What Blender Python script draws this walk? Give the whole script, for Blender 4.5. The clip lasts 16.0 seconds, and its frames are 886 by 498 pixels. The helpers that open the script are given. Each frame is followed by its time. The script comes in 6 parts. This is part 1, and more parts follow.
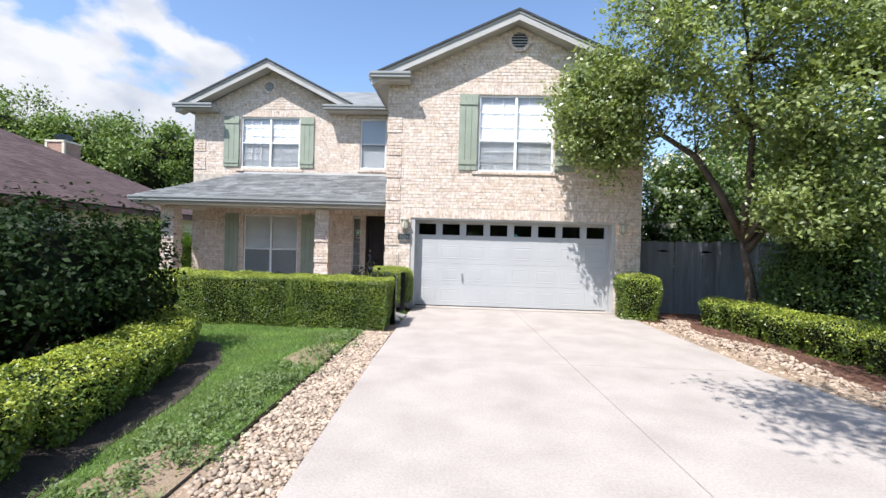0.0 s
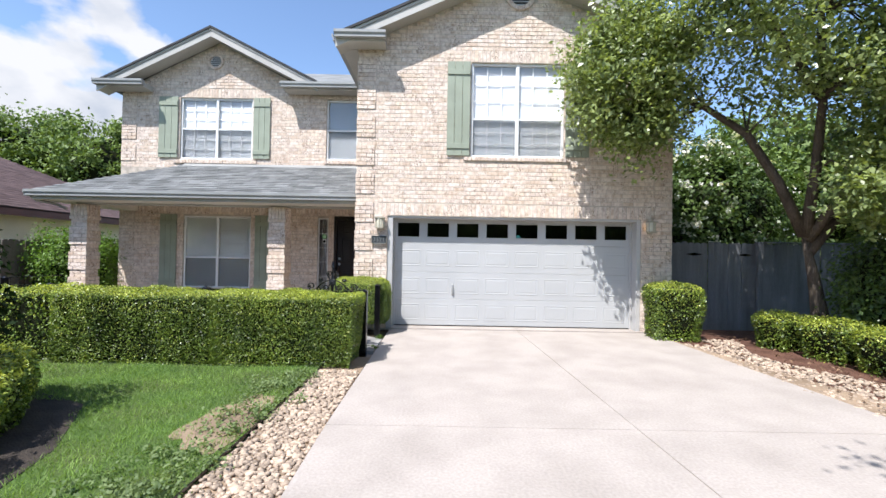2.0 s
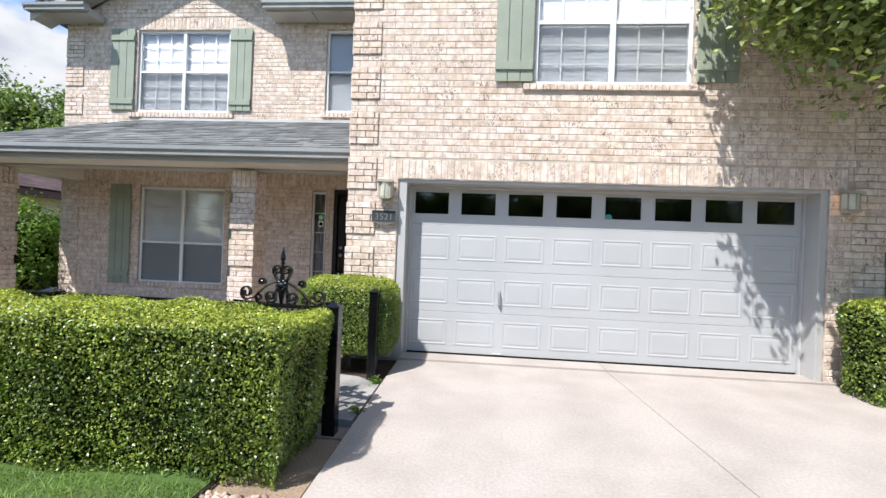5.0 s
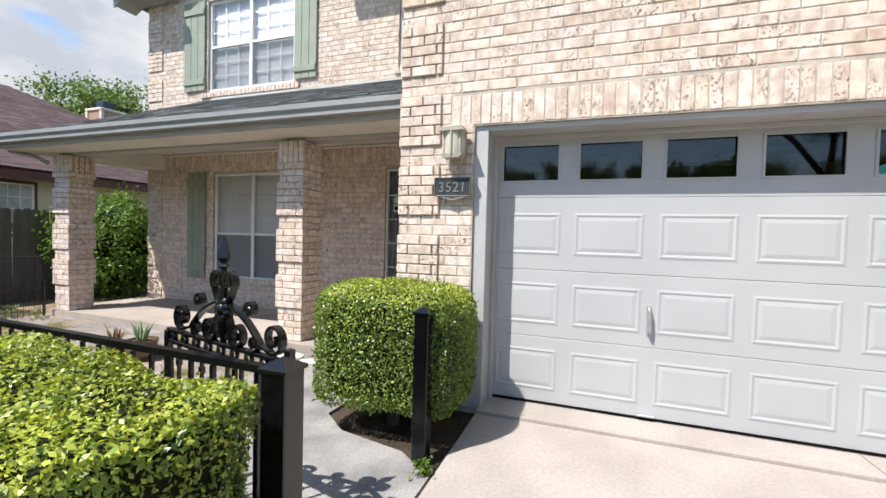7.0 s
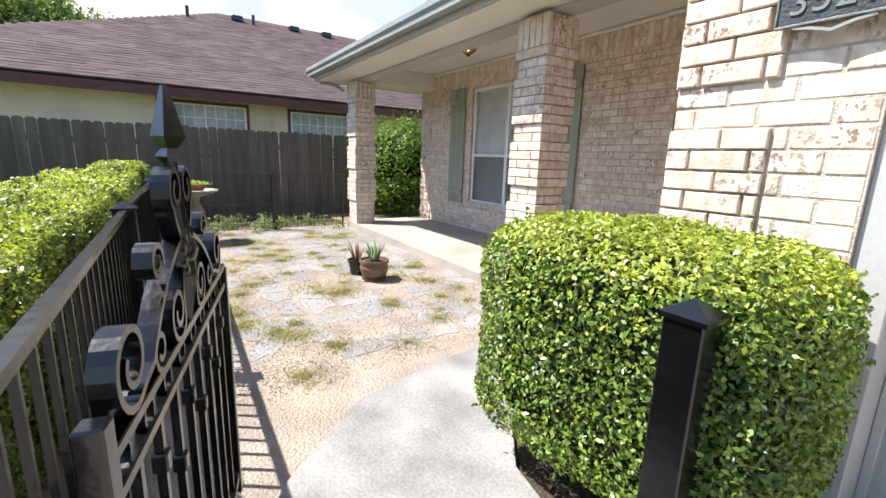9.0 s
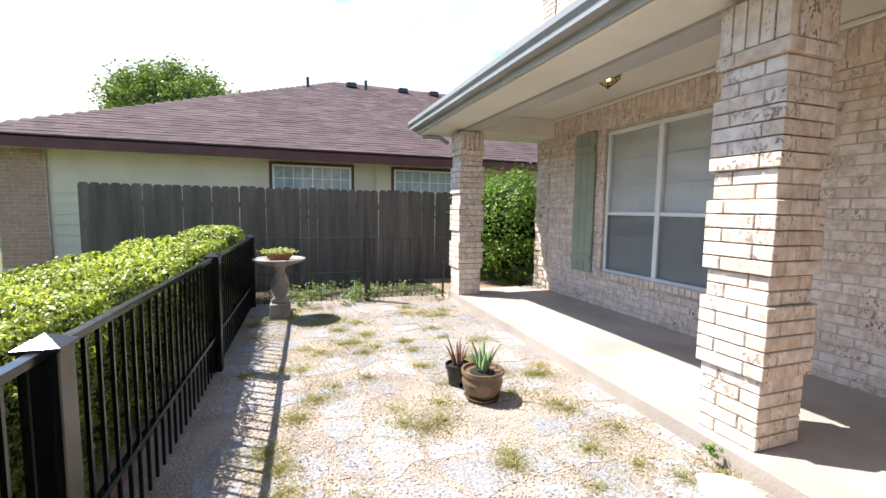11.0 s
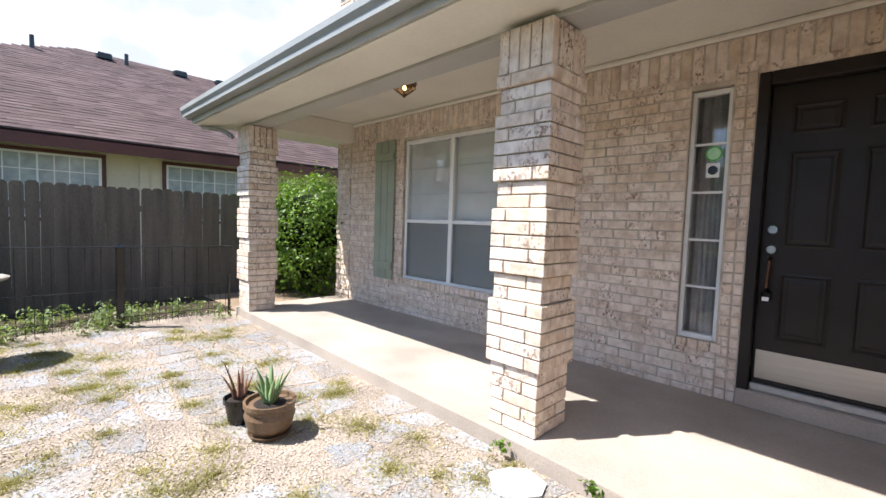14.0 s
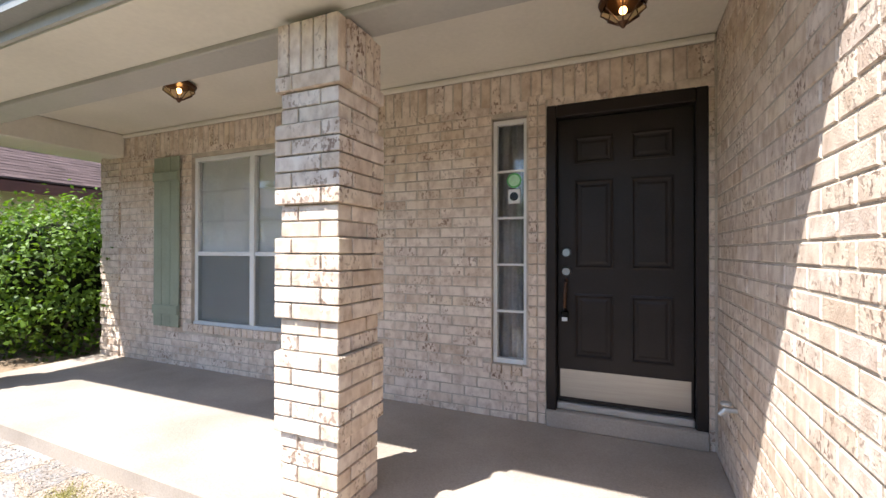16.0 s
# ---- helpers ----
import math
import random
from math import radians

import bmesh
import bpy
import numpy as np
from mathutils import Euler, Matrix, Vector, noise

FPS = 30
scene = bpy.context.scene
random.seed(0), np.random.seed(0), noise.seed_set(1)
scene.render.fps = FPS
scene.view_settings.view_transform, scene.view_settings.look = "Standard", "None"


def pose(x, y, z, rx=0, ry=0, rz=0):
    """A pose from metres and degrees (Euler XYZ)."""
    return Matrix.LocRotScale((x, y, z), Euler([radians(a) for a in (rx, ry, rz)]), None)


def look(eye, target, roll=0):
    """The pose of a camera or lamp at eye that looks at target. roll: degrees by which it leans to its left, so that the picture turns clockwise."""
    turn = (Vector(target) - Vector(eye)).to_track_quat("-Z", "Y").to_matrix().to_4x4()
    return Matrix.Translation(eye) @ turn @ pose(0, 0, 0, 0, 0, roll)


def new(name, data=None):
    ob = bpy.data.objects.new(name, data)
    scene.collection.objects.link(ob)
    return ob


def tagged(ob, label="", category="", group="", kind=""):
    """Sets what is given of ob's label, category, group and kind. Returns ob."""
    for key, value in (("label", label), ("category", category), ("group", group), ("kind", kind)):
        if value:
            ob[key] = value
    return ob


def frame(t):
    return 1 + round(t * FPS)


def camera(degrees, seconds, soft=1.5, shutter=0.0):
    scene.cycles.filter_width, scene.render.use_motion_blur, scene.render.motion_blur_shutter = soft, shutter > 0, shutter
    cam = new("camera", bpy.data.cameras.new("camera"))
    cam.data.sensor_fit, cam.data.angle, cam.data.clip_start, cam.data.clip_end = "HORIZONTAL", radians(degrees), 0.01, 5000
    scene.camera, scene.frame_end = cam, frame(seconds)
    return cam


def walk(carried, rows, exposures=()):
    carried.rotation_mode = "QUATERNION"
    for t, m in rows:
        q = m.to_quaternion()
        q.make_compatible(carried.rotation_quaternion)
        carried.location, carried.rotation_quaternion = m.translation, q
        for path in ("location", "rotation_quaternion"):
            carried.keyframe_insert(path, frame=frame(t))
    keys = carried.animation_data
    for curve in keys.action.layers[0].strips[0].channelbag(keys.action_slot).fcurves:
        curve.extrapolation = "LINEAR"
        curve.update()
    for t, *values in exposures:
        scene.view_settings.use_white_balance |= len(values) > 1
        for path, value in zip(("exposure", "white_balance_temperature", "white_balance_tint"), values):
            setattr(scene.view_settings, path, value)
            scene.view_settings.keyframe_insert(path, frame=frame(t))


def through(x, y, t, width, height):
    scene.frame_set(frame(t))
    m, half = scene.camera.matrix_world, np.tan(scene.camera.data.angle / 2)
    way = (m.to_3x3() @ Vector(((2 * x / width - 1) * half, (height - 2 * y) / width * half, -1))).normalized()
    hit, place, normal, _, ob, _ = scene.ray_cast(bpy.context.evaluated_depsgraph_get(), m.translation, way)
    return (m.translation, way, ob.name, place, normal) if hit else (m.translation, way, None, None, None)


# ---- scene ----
cam = camera(92.0, 16.0)
PATH = [
    (0, (0.224, -0.346, 1.537), (0.133, 1.651, 1.52), 1.6),
    (0.5, (0.156, 0.243, 1.483), (0.107, 2.242, 1.505), 1.0),
    (1, (0.115, 0.782, 1.437), (0.064, 2.779, 1.538), 1.0),
    (1.5, (0.099, 1.253, 1.425), (0.081, 3.25, 1.528), 2.2),
    (2, (0.033, 1.78, 1.444), (0.032, 3.78, 1.471), 1.0),
    (2.5, (-0.011, 2.315, 1.417), (-0.111, 4.311, 1.474), 1.2),
    (3, (-0.037, 2.824, 1.449), (-0.129, 4.82, 1.523), 1.1),
    (3.2, (-0.034, 3.021, 1.447), (-0.136, 5.018, 1.433), 0.6),
    (5.3, (-0.073, 5.254, 1.347), (-0.241, 7.247, 1.357), 2.3),
    (5.5, (-0.096, 5.472, 1.356), (-0.254, 7.464, 1.434), 1.5),
    (6, (-0.082, 6.04, 1.34), (-0.312, 8.025, 1.408), 0.8),
    (6.5, (-0.052, 6.42, 1.37), (-0.484, 8.372, 1.323), 2.3),
    (7, (-0.138, 6.92, 1.343), (-0.82, 8.799, 1.28), 1.5),
    (7.5, (-0.18, 7.345, 1.266), (-1.227, 9.02, 0.953), 1.9),
    (8, (-0.258, 7.645, 1.205), (-1.547, 9.079, 0.672), 1.9),
    (8.5, (-0.426, 7.969, 1.215), (-1.863, 9.294, 0.793), 0.9),
    (9, (-0.658, 8.317, 1.197), (-2.296, 9.389, 0.786), 1.9),
    (9.5, (-0.941, 8.538, 1.197), (-2.738, 9.314, 0.788), 1.8),
    (10, (-1.34, 8.686, 1.238), (-3.214, 9.338, 0.985), -0.3),
    (12.3, (-2.221, 8.871, 1.312), (-4.071, 9.624, 1.206), 2.0),
    (12.5, (-2.217, 8.89, 1.297), (-4.038, 9.709, 1.189), 2.1),
    (13, (-2.208, 8.926, 1.297), (-3.921, 9.952, 1.169), 2.3),
    (13.5, (-2.168, 8.977, 1.289), (-3.738, 10.211, 1.165), 2.2),
    (14, (-2.136, 9.009, 1.277), (-3.546, 10.421, 1.151), 1.9),
    (14.5, (-2.105, 9.054, 1.269), (-3.344, 10.618, 1.138), 1.2),
    (15, (-2.081, 9.101, 1.263), (-3.162, 10.776, 1.105), 0.9),
    (15.5, (-2.095, 9.184, 1.261), (-2.992, 10.964, 1.108), 0.2),
    (16, (-2.201, 9.488, 1.309), (-2.998, 11.322, 1.319), 0.1),
]
EXPOSURES = [(0.0, 0.80, 6200, 12), (3.0, 0.80, 6200, 12), (6.0, 0.73, 6300, 11), (7.5, 0.74, 6450, 11), (9.0, 1.27, 6400, 11), (10.0, 1.42, 6450, 11), (12.5, 1.42, 6400, 11), (14.0, 1.29, 6400, 11), (16.0, 1.43, 6500, 11)]
walk(cam, [(t, look(eye, target, roll)) for t, eye, target, roll in PATH], EXPOSURES)

# ---- world, sun ----
SUN = Vector((-0.68, -1.0, 1.84)).normalized()
world = bpy.data.worlds.new("sky")
scene.world = world
world.use_nodes = True
wn, wl = world.node_tree.nodes, world.node_tree.links
wn.clear()
w_out = wn.new("ShaderNodeOutputWorld")
w_bg = wn.new("ShaderNodeBackground")
w_bg.inputs["Strength"].default_value = 0.14
w_sky = wn.new("ShaderNodeTexSky")
w_sky.sky_type = "NISHITA"
w_sky.sun_disc = False
w_sky.sun_elevation = math.asin(SUN.z)
w_sky.sun_rotation = math.atan2(SUN.x, SUN.y)
w_sky.air_density, w_sky.dust_density, w_sky.ozone_density = 1.0, 0.4, 2.0
w_tc = wn.new("ShaderNodeTexCoord")
w_map = wn.new("ShaderNodeMapping")
w_map.inputs["Scale"].default_value = (1.0, 1.0, 1.7)
w_map.inputs["Location"].default_value = (0.35, 0.2, 0.0)
w_noise, w_fluff = wn.new("ShaderNodeTexNoise"), wn.new("ShaderNodeTexNoise")
w_noise.inputs["Scale"].default_value, w_noise.inputs["Detail"].default_value, w_noise.inputs["Roughness"].default_value = 2.6, 9.0, 0.5
w_fluff.inputs["Scale"].default_value, w_fluff.inputs["Detail"].default_value = 7.0, 6.0
# a bank of cumulus stands over the neighbouring roof, clear blue over the house
w_dot = wn.new("ShaderNodeVectorMath")
w_dot.operation = "DOT_PRODUCT"
w_dot.inputs[1].default_value = (-0.966, 0.26, -0.05)
w_bank = wn.new("ShaderNodeMapRange")
w_bank.inputs["From Min"].default_value, w_bank.inputs["From Max"].default_value = 0.46, 0.86
w_bank.inputs["To Min"].default_value, w_bank.inputs["To Max"].default_value = -0.17, 0.125
w_add = wn.new("ShaderNodeMath")
w_add.operation = "ADD"
w_ramp = wn.new("ShaderNodeValToRGB")
w_ramp.color_ramp.elements[0].position, w_ramp.color_ramp.elements[1].position = 0.50, 0.545
w_tone = wn.new("ShaderNodeValToRGB")
w_tone.color_ramp.elements[0].position, w_tone.color_ramp.elements[1].position = 0.36, 0.60
w_tone.color_ramp.elements[0].color, w_tone.color_ramp.elements[1].color = (0.66, 0.71, 0.79, 1), (1, 1, 1, 1)
w_lit = wn.new("ShaderNodeVectorMath")
w_lit.operation = "SCALE"
w_lit.inputs["Scale"].default_value = 4.0
w_mix = wn.new("ShaderNodeMix")
w_mix.data_type = "RGBA"
wl.new(w_tc.outputs["Generated"], w_map.inputs["Vector"])
wl.new(w_map.outputs["Vector"], w_noise.inputs["Vector"])
wl.new(w_map.outputs["Vector"], w_fluff.inputs["Vector"])
wl.new(w_tc.outputs["Generated"], w_dot.inputs[0])
wl.new(w_dot.outputs["Value"], w_bank.inputs["Value"])
wl.new(w_noise.outputs["Fac"], w_add.inputs[0])
wl.new(w_bank.outputs["Result"], w_add.inputs[1])
wl.new(w_add.outputs["Value"], w_ramp.inputs["Fac"])
wl.new(w_fluff.outputs["Fac"], w_tone.inputs["Fac"])
wl.new(w_tone.outputs["Color"], w_lit.inputs[0])
wl.new(w_ramp.outputs["Color"], w_mix.inputs["Factor"])
wl.new(w_sky.outputs["Color"], w_mix.inputs["A"])
wl.new(w_lit.outputs["Vector"], w_mix.inputs["B"])
wl.new(w_mix.outputs["Result"], w_bg.inputs["Color"])
wl.new(w_bg.outputs["Background"], w_out.inputs["Surface"])
sun = new("sun", bpy.data.lights.new("sun", "SUN"))
sun.data.energy, sun.data.angle, sun.data.color = 4.7, radians(0.55), (1.0, 0.972, 0.93)
sun.matrix_world = look(SUN * 60, (0, 0, 0))

# ---- materials ----


def nodes_of(name):
    m = bpy.data.materials.new(name)
    m.use_nodes = True
    n = m.node_tree.nodes
    return m, n, m.node_tree.links, n["Principled BSDF"]


def ramp(n, stops):
    r = n.new("ShaderNodeValToRGB")
    e = r.color_ramp.elements
    while len(e) < len(stops):
        e.new(0.5)
    for el, (p, c) in zip(e, stops):
        el.position, el.color = p, (*c, 1)
    return r


def tone(c, k):
    return tuple(min(1.0, v * k) for v in c)


def surface(name, color, rough=0.7, scale=3.0, fine=60.0, vary=0.25, bump=0.15, metal=0.0, stain=None, per_piece=0.0, stretch=(1, 1, 1), spec=0.5):
    """Paint or mineral: broad stains and fine grain over a base colour, with fine relief; pieces may differ by chance."""
    m, n, l, b = nodes_of(name)
    geo = n.new("ShaderNodeNewGeometry")
    mp = n.new("ShaderNodeMapping")
    mp.inputs["Scale"].default_value = stretch
    l.new(geo.outputs["Position"], mp.inputs["Vector"])
    big, small = n.new("ShaderNodeTexNoise"), n.new("ShaderNodeTexNoise")
    for t, s, d in ((big, scale, 5.0), (small, fine, 3.0)):
        t.inputs["Scale"].default_value, t.inputs["Detail"].default_value = s, d
        l.new(mp.outputs["Vector"], t.inputs["Vector"])
    r = ramp(n, [(0.3, stain or tone(color, 1 - vary)), (0.62, tone(color, 1 + vary * 0.35))])
    l.new(big.outputs["Fac"], r.inputs["Fac"])
    r2 = ramp(n, [(0.3, (1 - vary * 0.8,) * 3), (0.7, (1.0, 1.0, 1.0))])
    l.new(small.outputs["Fac"], r2.inputs["Fac"])
    mul = n.new("ShaderNodeMix")
    mul.data_type, mul.blend_type = "RGBA", "MULTIPLY"
    mul.inputs["Factor"].default_value = 1.0
    l.new(r.outputs["Color"], mul.inputs["A"])
    l.new(r2.outputs["Color"], mul.inputs["B"])
    last = mul.outputs["Result"]
    if per_piece:
        info = n.new("ShaderNodeObjectInfo")
        add = n.new("ShaderNodeMath")
        add.operation = "ADD"
        l.new(info.outputs["Random"], add.inputs[0])
        l.new(geo.outputs["Random Per Island"], add.inputs[1])
        fr = n.new("ShaderNodeMath")
        fr.operation = "FRACT"
        l.new(add.outputs["Value"], fr.inputs[0])
        rng = n.new("ShaderNodeMapRange")
        rng.inputs["To Min"].default_value, rng.inputs["To Max"].default_value = 1 - per_piece, 1 + per_piece * 0.6
        l.new(fr.outputs["Value"], rng.inputs["Value"])
        hsv = n.new("ShaderNodeHueSaturation")
        l.new(rng.outputs["Result"], hsv.inputs["Value"])
        l.new(last, hsv.inputs["Color"])
        last = hsv.outputs["Color"]
    l.new(last, b.inputs["Base Color"])
    bp = n.new("ShaderNodeBump")
    bp.inputs["Strength"].default_value, bp.inputs["Distance"].default_value = bump, 0.02
    l.new(small.outputs["Fac"], bp.inputs["Height"])
    l.new(bp.outputs["Normal"], b.inputs["Normal"])
    b.inputs["Roughness"].default_value, b.inputs["Metallic"].default_value = rough, metal
    b.inputs["Specular IOR Level"].default_value = spec
    return m


def brick_material(name, tint=(1.0, 1.0, 1.0)):
    """Blended cream, buff and pinkish bricks with dark kiln flecks."""
    m, n, l, b = nodes_of(name)
    geo, info = n.new("ShaderNodeNewGeometry"), n.new("ShaderNodeObjectInfo")
    add, fr = n.new("ShaderNodeMath"), n.new("ShaderNodeMath")
    add.operation, fr.operation = "ADD", "FRACT"
    l.new(info.outputs["Random"], add.inputs[0])
    l.new(geo.outputs["Random Per Island"], add.inputs[1])
    l.new(add.outputs["Value"], fr.inputs[0])
    shades = ((0.0, (0.63, 0.505, 0.395)), (0.2, (0.71, 0.59, 0.48)), (0.55, (0.76, 0.655, 0.56)), (0.8, (0.68, 0.575, 0.49)), (1.0, (0.73, 0.61, 0.48)))
    base = ramp(n, [(p, tuple(c * k for c, k in zip(rgb, tint))) for p, rgb in shades])
    l.new(fr.outputs["Value"], base.inputs["Fac"])
    mp = n.new("ShaderNodeMapping")
    mp.inputs["Scale"].default_value = (1.5, 1.5, 1.1)
    l.new(geo.outputs["Position"], mp.inputs["Vector"])
    blot, fleck, grain, fmask = [n.new("ShaderNodeTexNoise") for _ in range(4)]
    for t, s, d in ((blot, 11, 4), (fleck, 34, 5), (grain, 110, 3), (fmask, 4, 2)):
        t.inputs["Scale"].default_value, t.inputs["Detail"].default_value = s, d
        l.new(mp.outputs["Vector"], t.inputs["Vector"])
    r1 = ramp(n, [(0.33, (0.74, 0.68, 0.65)), (0.6, (1, 1, 1))])
    l.new(blot.outputs["Fac"], r1.inputs["Fac"])
    m1 = n.new("ShaderNodeMix")
    m1.data_type, m1.blend_type = "RGBA", "MULTIPLY"
    m1.inputs["Factor"].default_value = 1.0
    l.new(base.outputs["Color"], m1.inputs["A"])
    l.new(r1.outputs["Color"], m1.inputs["B"])
    r2 = ramp(n, [(0.545, (0, 0, 0)), (0.60, (1, 1, 1))])
    l.new(fleck.outputs["Fac"], r2.inputs["Fac"])
    r3 = ramp(n, [(0.61, (0, 0, 0)), (0.90, (1, 1, 1))])
    again, turn = n.new("ShaderNodeMath"), n.new("ShaderNodeMath")
    again.operation, turn.operation = "MULTIPLY", "FRACT"
    again.inputs[1].default_value = 7.13
    l.new(fr.outputs["Value"], again.inputs[0])
    l.new(again.outputs["Value"], turn.inputs[0])
    uneven = n.new("ShaderNodeMath")
    uneven.operation = "MULTIPLY_ADD"
    uneven.inputs[1].default_value = 0.34
    l.new(turn.outputs["Value"], uneven.inputs[0])
    l.new(fmask.outputs["Fac"], uneven.inputs[2])
    l.new(uneven.outputs["Value"], r3.inputs["Fac"])
    mm = n.new("ShaderNodeMath")
    mm.operation = "MULTIPLY"
    l.new(r2.outputs["Color"], mm.inputs[0])
    l.new(r3.outputs["Color"], mm.inputs[1])
    m2 = n.new("ShaderNodeMix")
    m2.data_type = "RGBA"
    m2.inputs["B"].default_value = (0.27, 0.185, 0.14, 1)
    l.new(mm.outputs["Value"], m2.inputs["Factor"])
    l.new(m1.outputs["Result"], m2.inputs["A"])
    l.new(m2.outputs["Result"], b.inputs["Base Color"])
    bp = n.new("ShaderNodeBump")
    bp.inputs["Strength"].default_value, bp.inputs["Distance"].default_value = 0.5, 0.006
    ad = n.new("ShaderNodeMath")
    ad.operation = "SUBTRACT"
    l.new(grain.outputs["Fac"], ad.inputs[0])
    l.new(mm.outputs["Value"], ad.inputs[1])
    l.new(ad.outputs["Value"], bp.inputs["Height"])
    l.new(bp.outputs["Normal"], b.inputs["Normal"])
    b.inputs["Roughness"].default_value = 0.88
    b.inputs["Specular IOR Level"].default_value = 0.25
    return m


def leaf_material(name, dark, light, gloss=0.45, through=0.35, spec=0.4):
    m, n, l, b = nodes_of(name)
    geo = n.new("ShaderNodeNewGeometry")
    r = ramp(n, [(0.0, dark), (0.7, light), (1.0, tone(light, 1.35))])
    big = n.new("ShaderNodeTexNoise")
    big.inputs["Scale"].default_value = 2.2
    l.new(geo.outputs["Position"], big.inputs["Vector"])
    av = n.new("ShaderNodeMath")
    av.operation = "MULTIPLY_ADD"
    av.inputs[1].default_value = 0.55
    sh = n.new("ShaderNodeMath")
    sh.operation = "MULTIPLY_ADD"
    sh.inputs[1].default_value, sh.inputs[2].default_value = 1.2, -0.38
    l.new(big.outputs["Fac"], sh.inputs[0])
    l.new(geo.outputs["Random Per Island"], av.inputs[0])
    l.new(sh.outputs["Value"], av.inputs[2])
    l.new(av.outputs["Value"], r.inputs["Fac"])
    l.new(r.outputs["Color"], b.inputs["Base Color"])
    b.inputs["Roughness"].default_value = gloss
    b.inputs["Specular IOR Level"].default_value = spec
    tr = n.new("ShaderNodeBsdfTranslucent")
    br = n.new("ShaderNodeMix")
    br.data_type, br.blend_type = "RGBA", "MULTIPLY"
    br.inputs["Factor"].default_value = 1.0
    br.inputs["B"].default_value = (1.5, 1.5, 0.6, 1)
    l.new(r.outputs["Color"], br.inputs["A"])
    l.new(br.outputs["Result"], tr.inputs["Color"])
    mx = n.new("ShaderNodeMixShader")
    mx.inputs["Fac"].default_value = through
    l.new(b.outputs["BSDF"], mx.inputs[1])
    l.new(tr.outputs["BSDF"], mx.inputs[2])
    l.new(mx.outputs["Shader"], n["Material Output"].inputs["Surface"])
    return m


def glass_material(name, color=(1, 1, 1), ior=1.5):
    m, n, l, b = nodes_of(name)
    b.inputs["Base Color"].default_value = (*color, 1)
    b.inputs["Transmission Weight"].default_value = 1.0
    b.inputs["Roughness"].default_value = 0.02
    b.inputs["IOR"].default_value = ior
    return m


def screen_material(name):
    """Fine insect screen: half of it thread, half of it hole."""
    m, n, l, b = nodes_of(name)
    b.inputs["Base Color"].default_value = (0.10, 0.11, 0.11, 1)
    b.inputs["Roughness"].default_value = 0.6
    tr = n.new("ShaderNodeBsdfTransparent")
    mx = n.new("ShaderNodeMixShader")
    mx.inputs["Fac"].default_value = 0.24
    l.new(tr.outputs["BSDF"], mx.inputs[1])
    l.new(b.outputs["BSDF"], mx.inputs[2])
    l.new(mx.outputs["Shader"], n["Material Output"].inputs["Surface"])
    return m


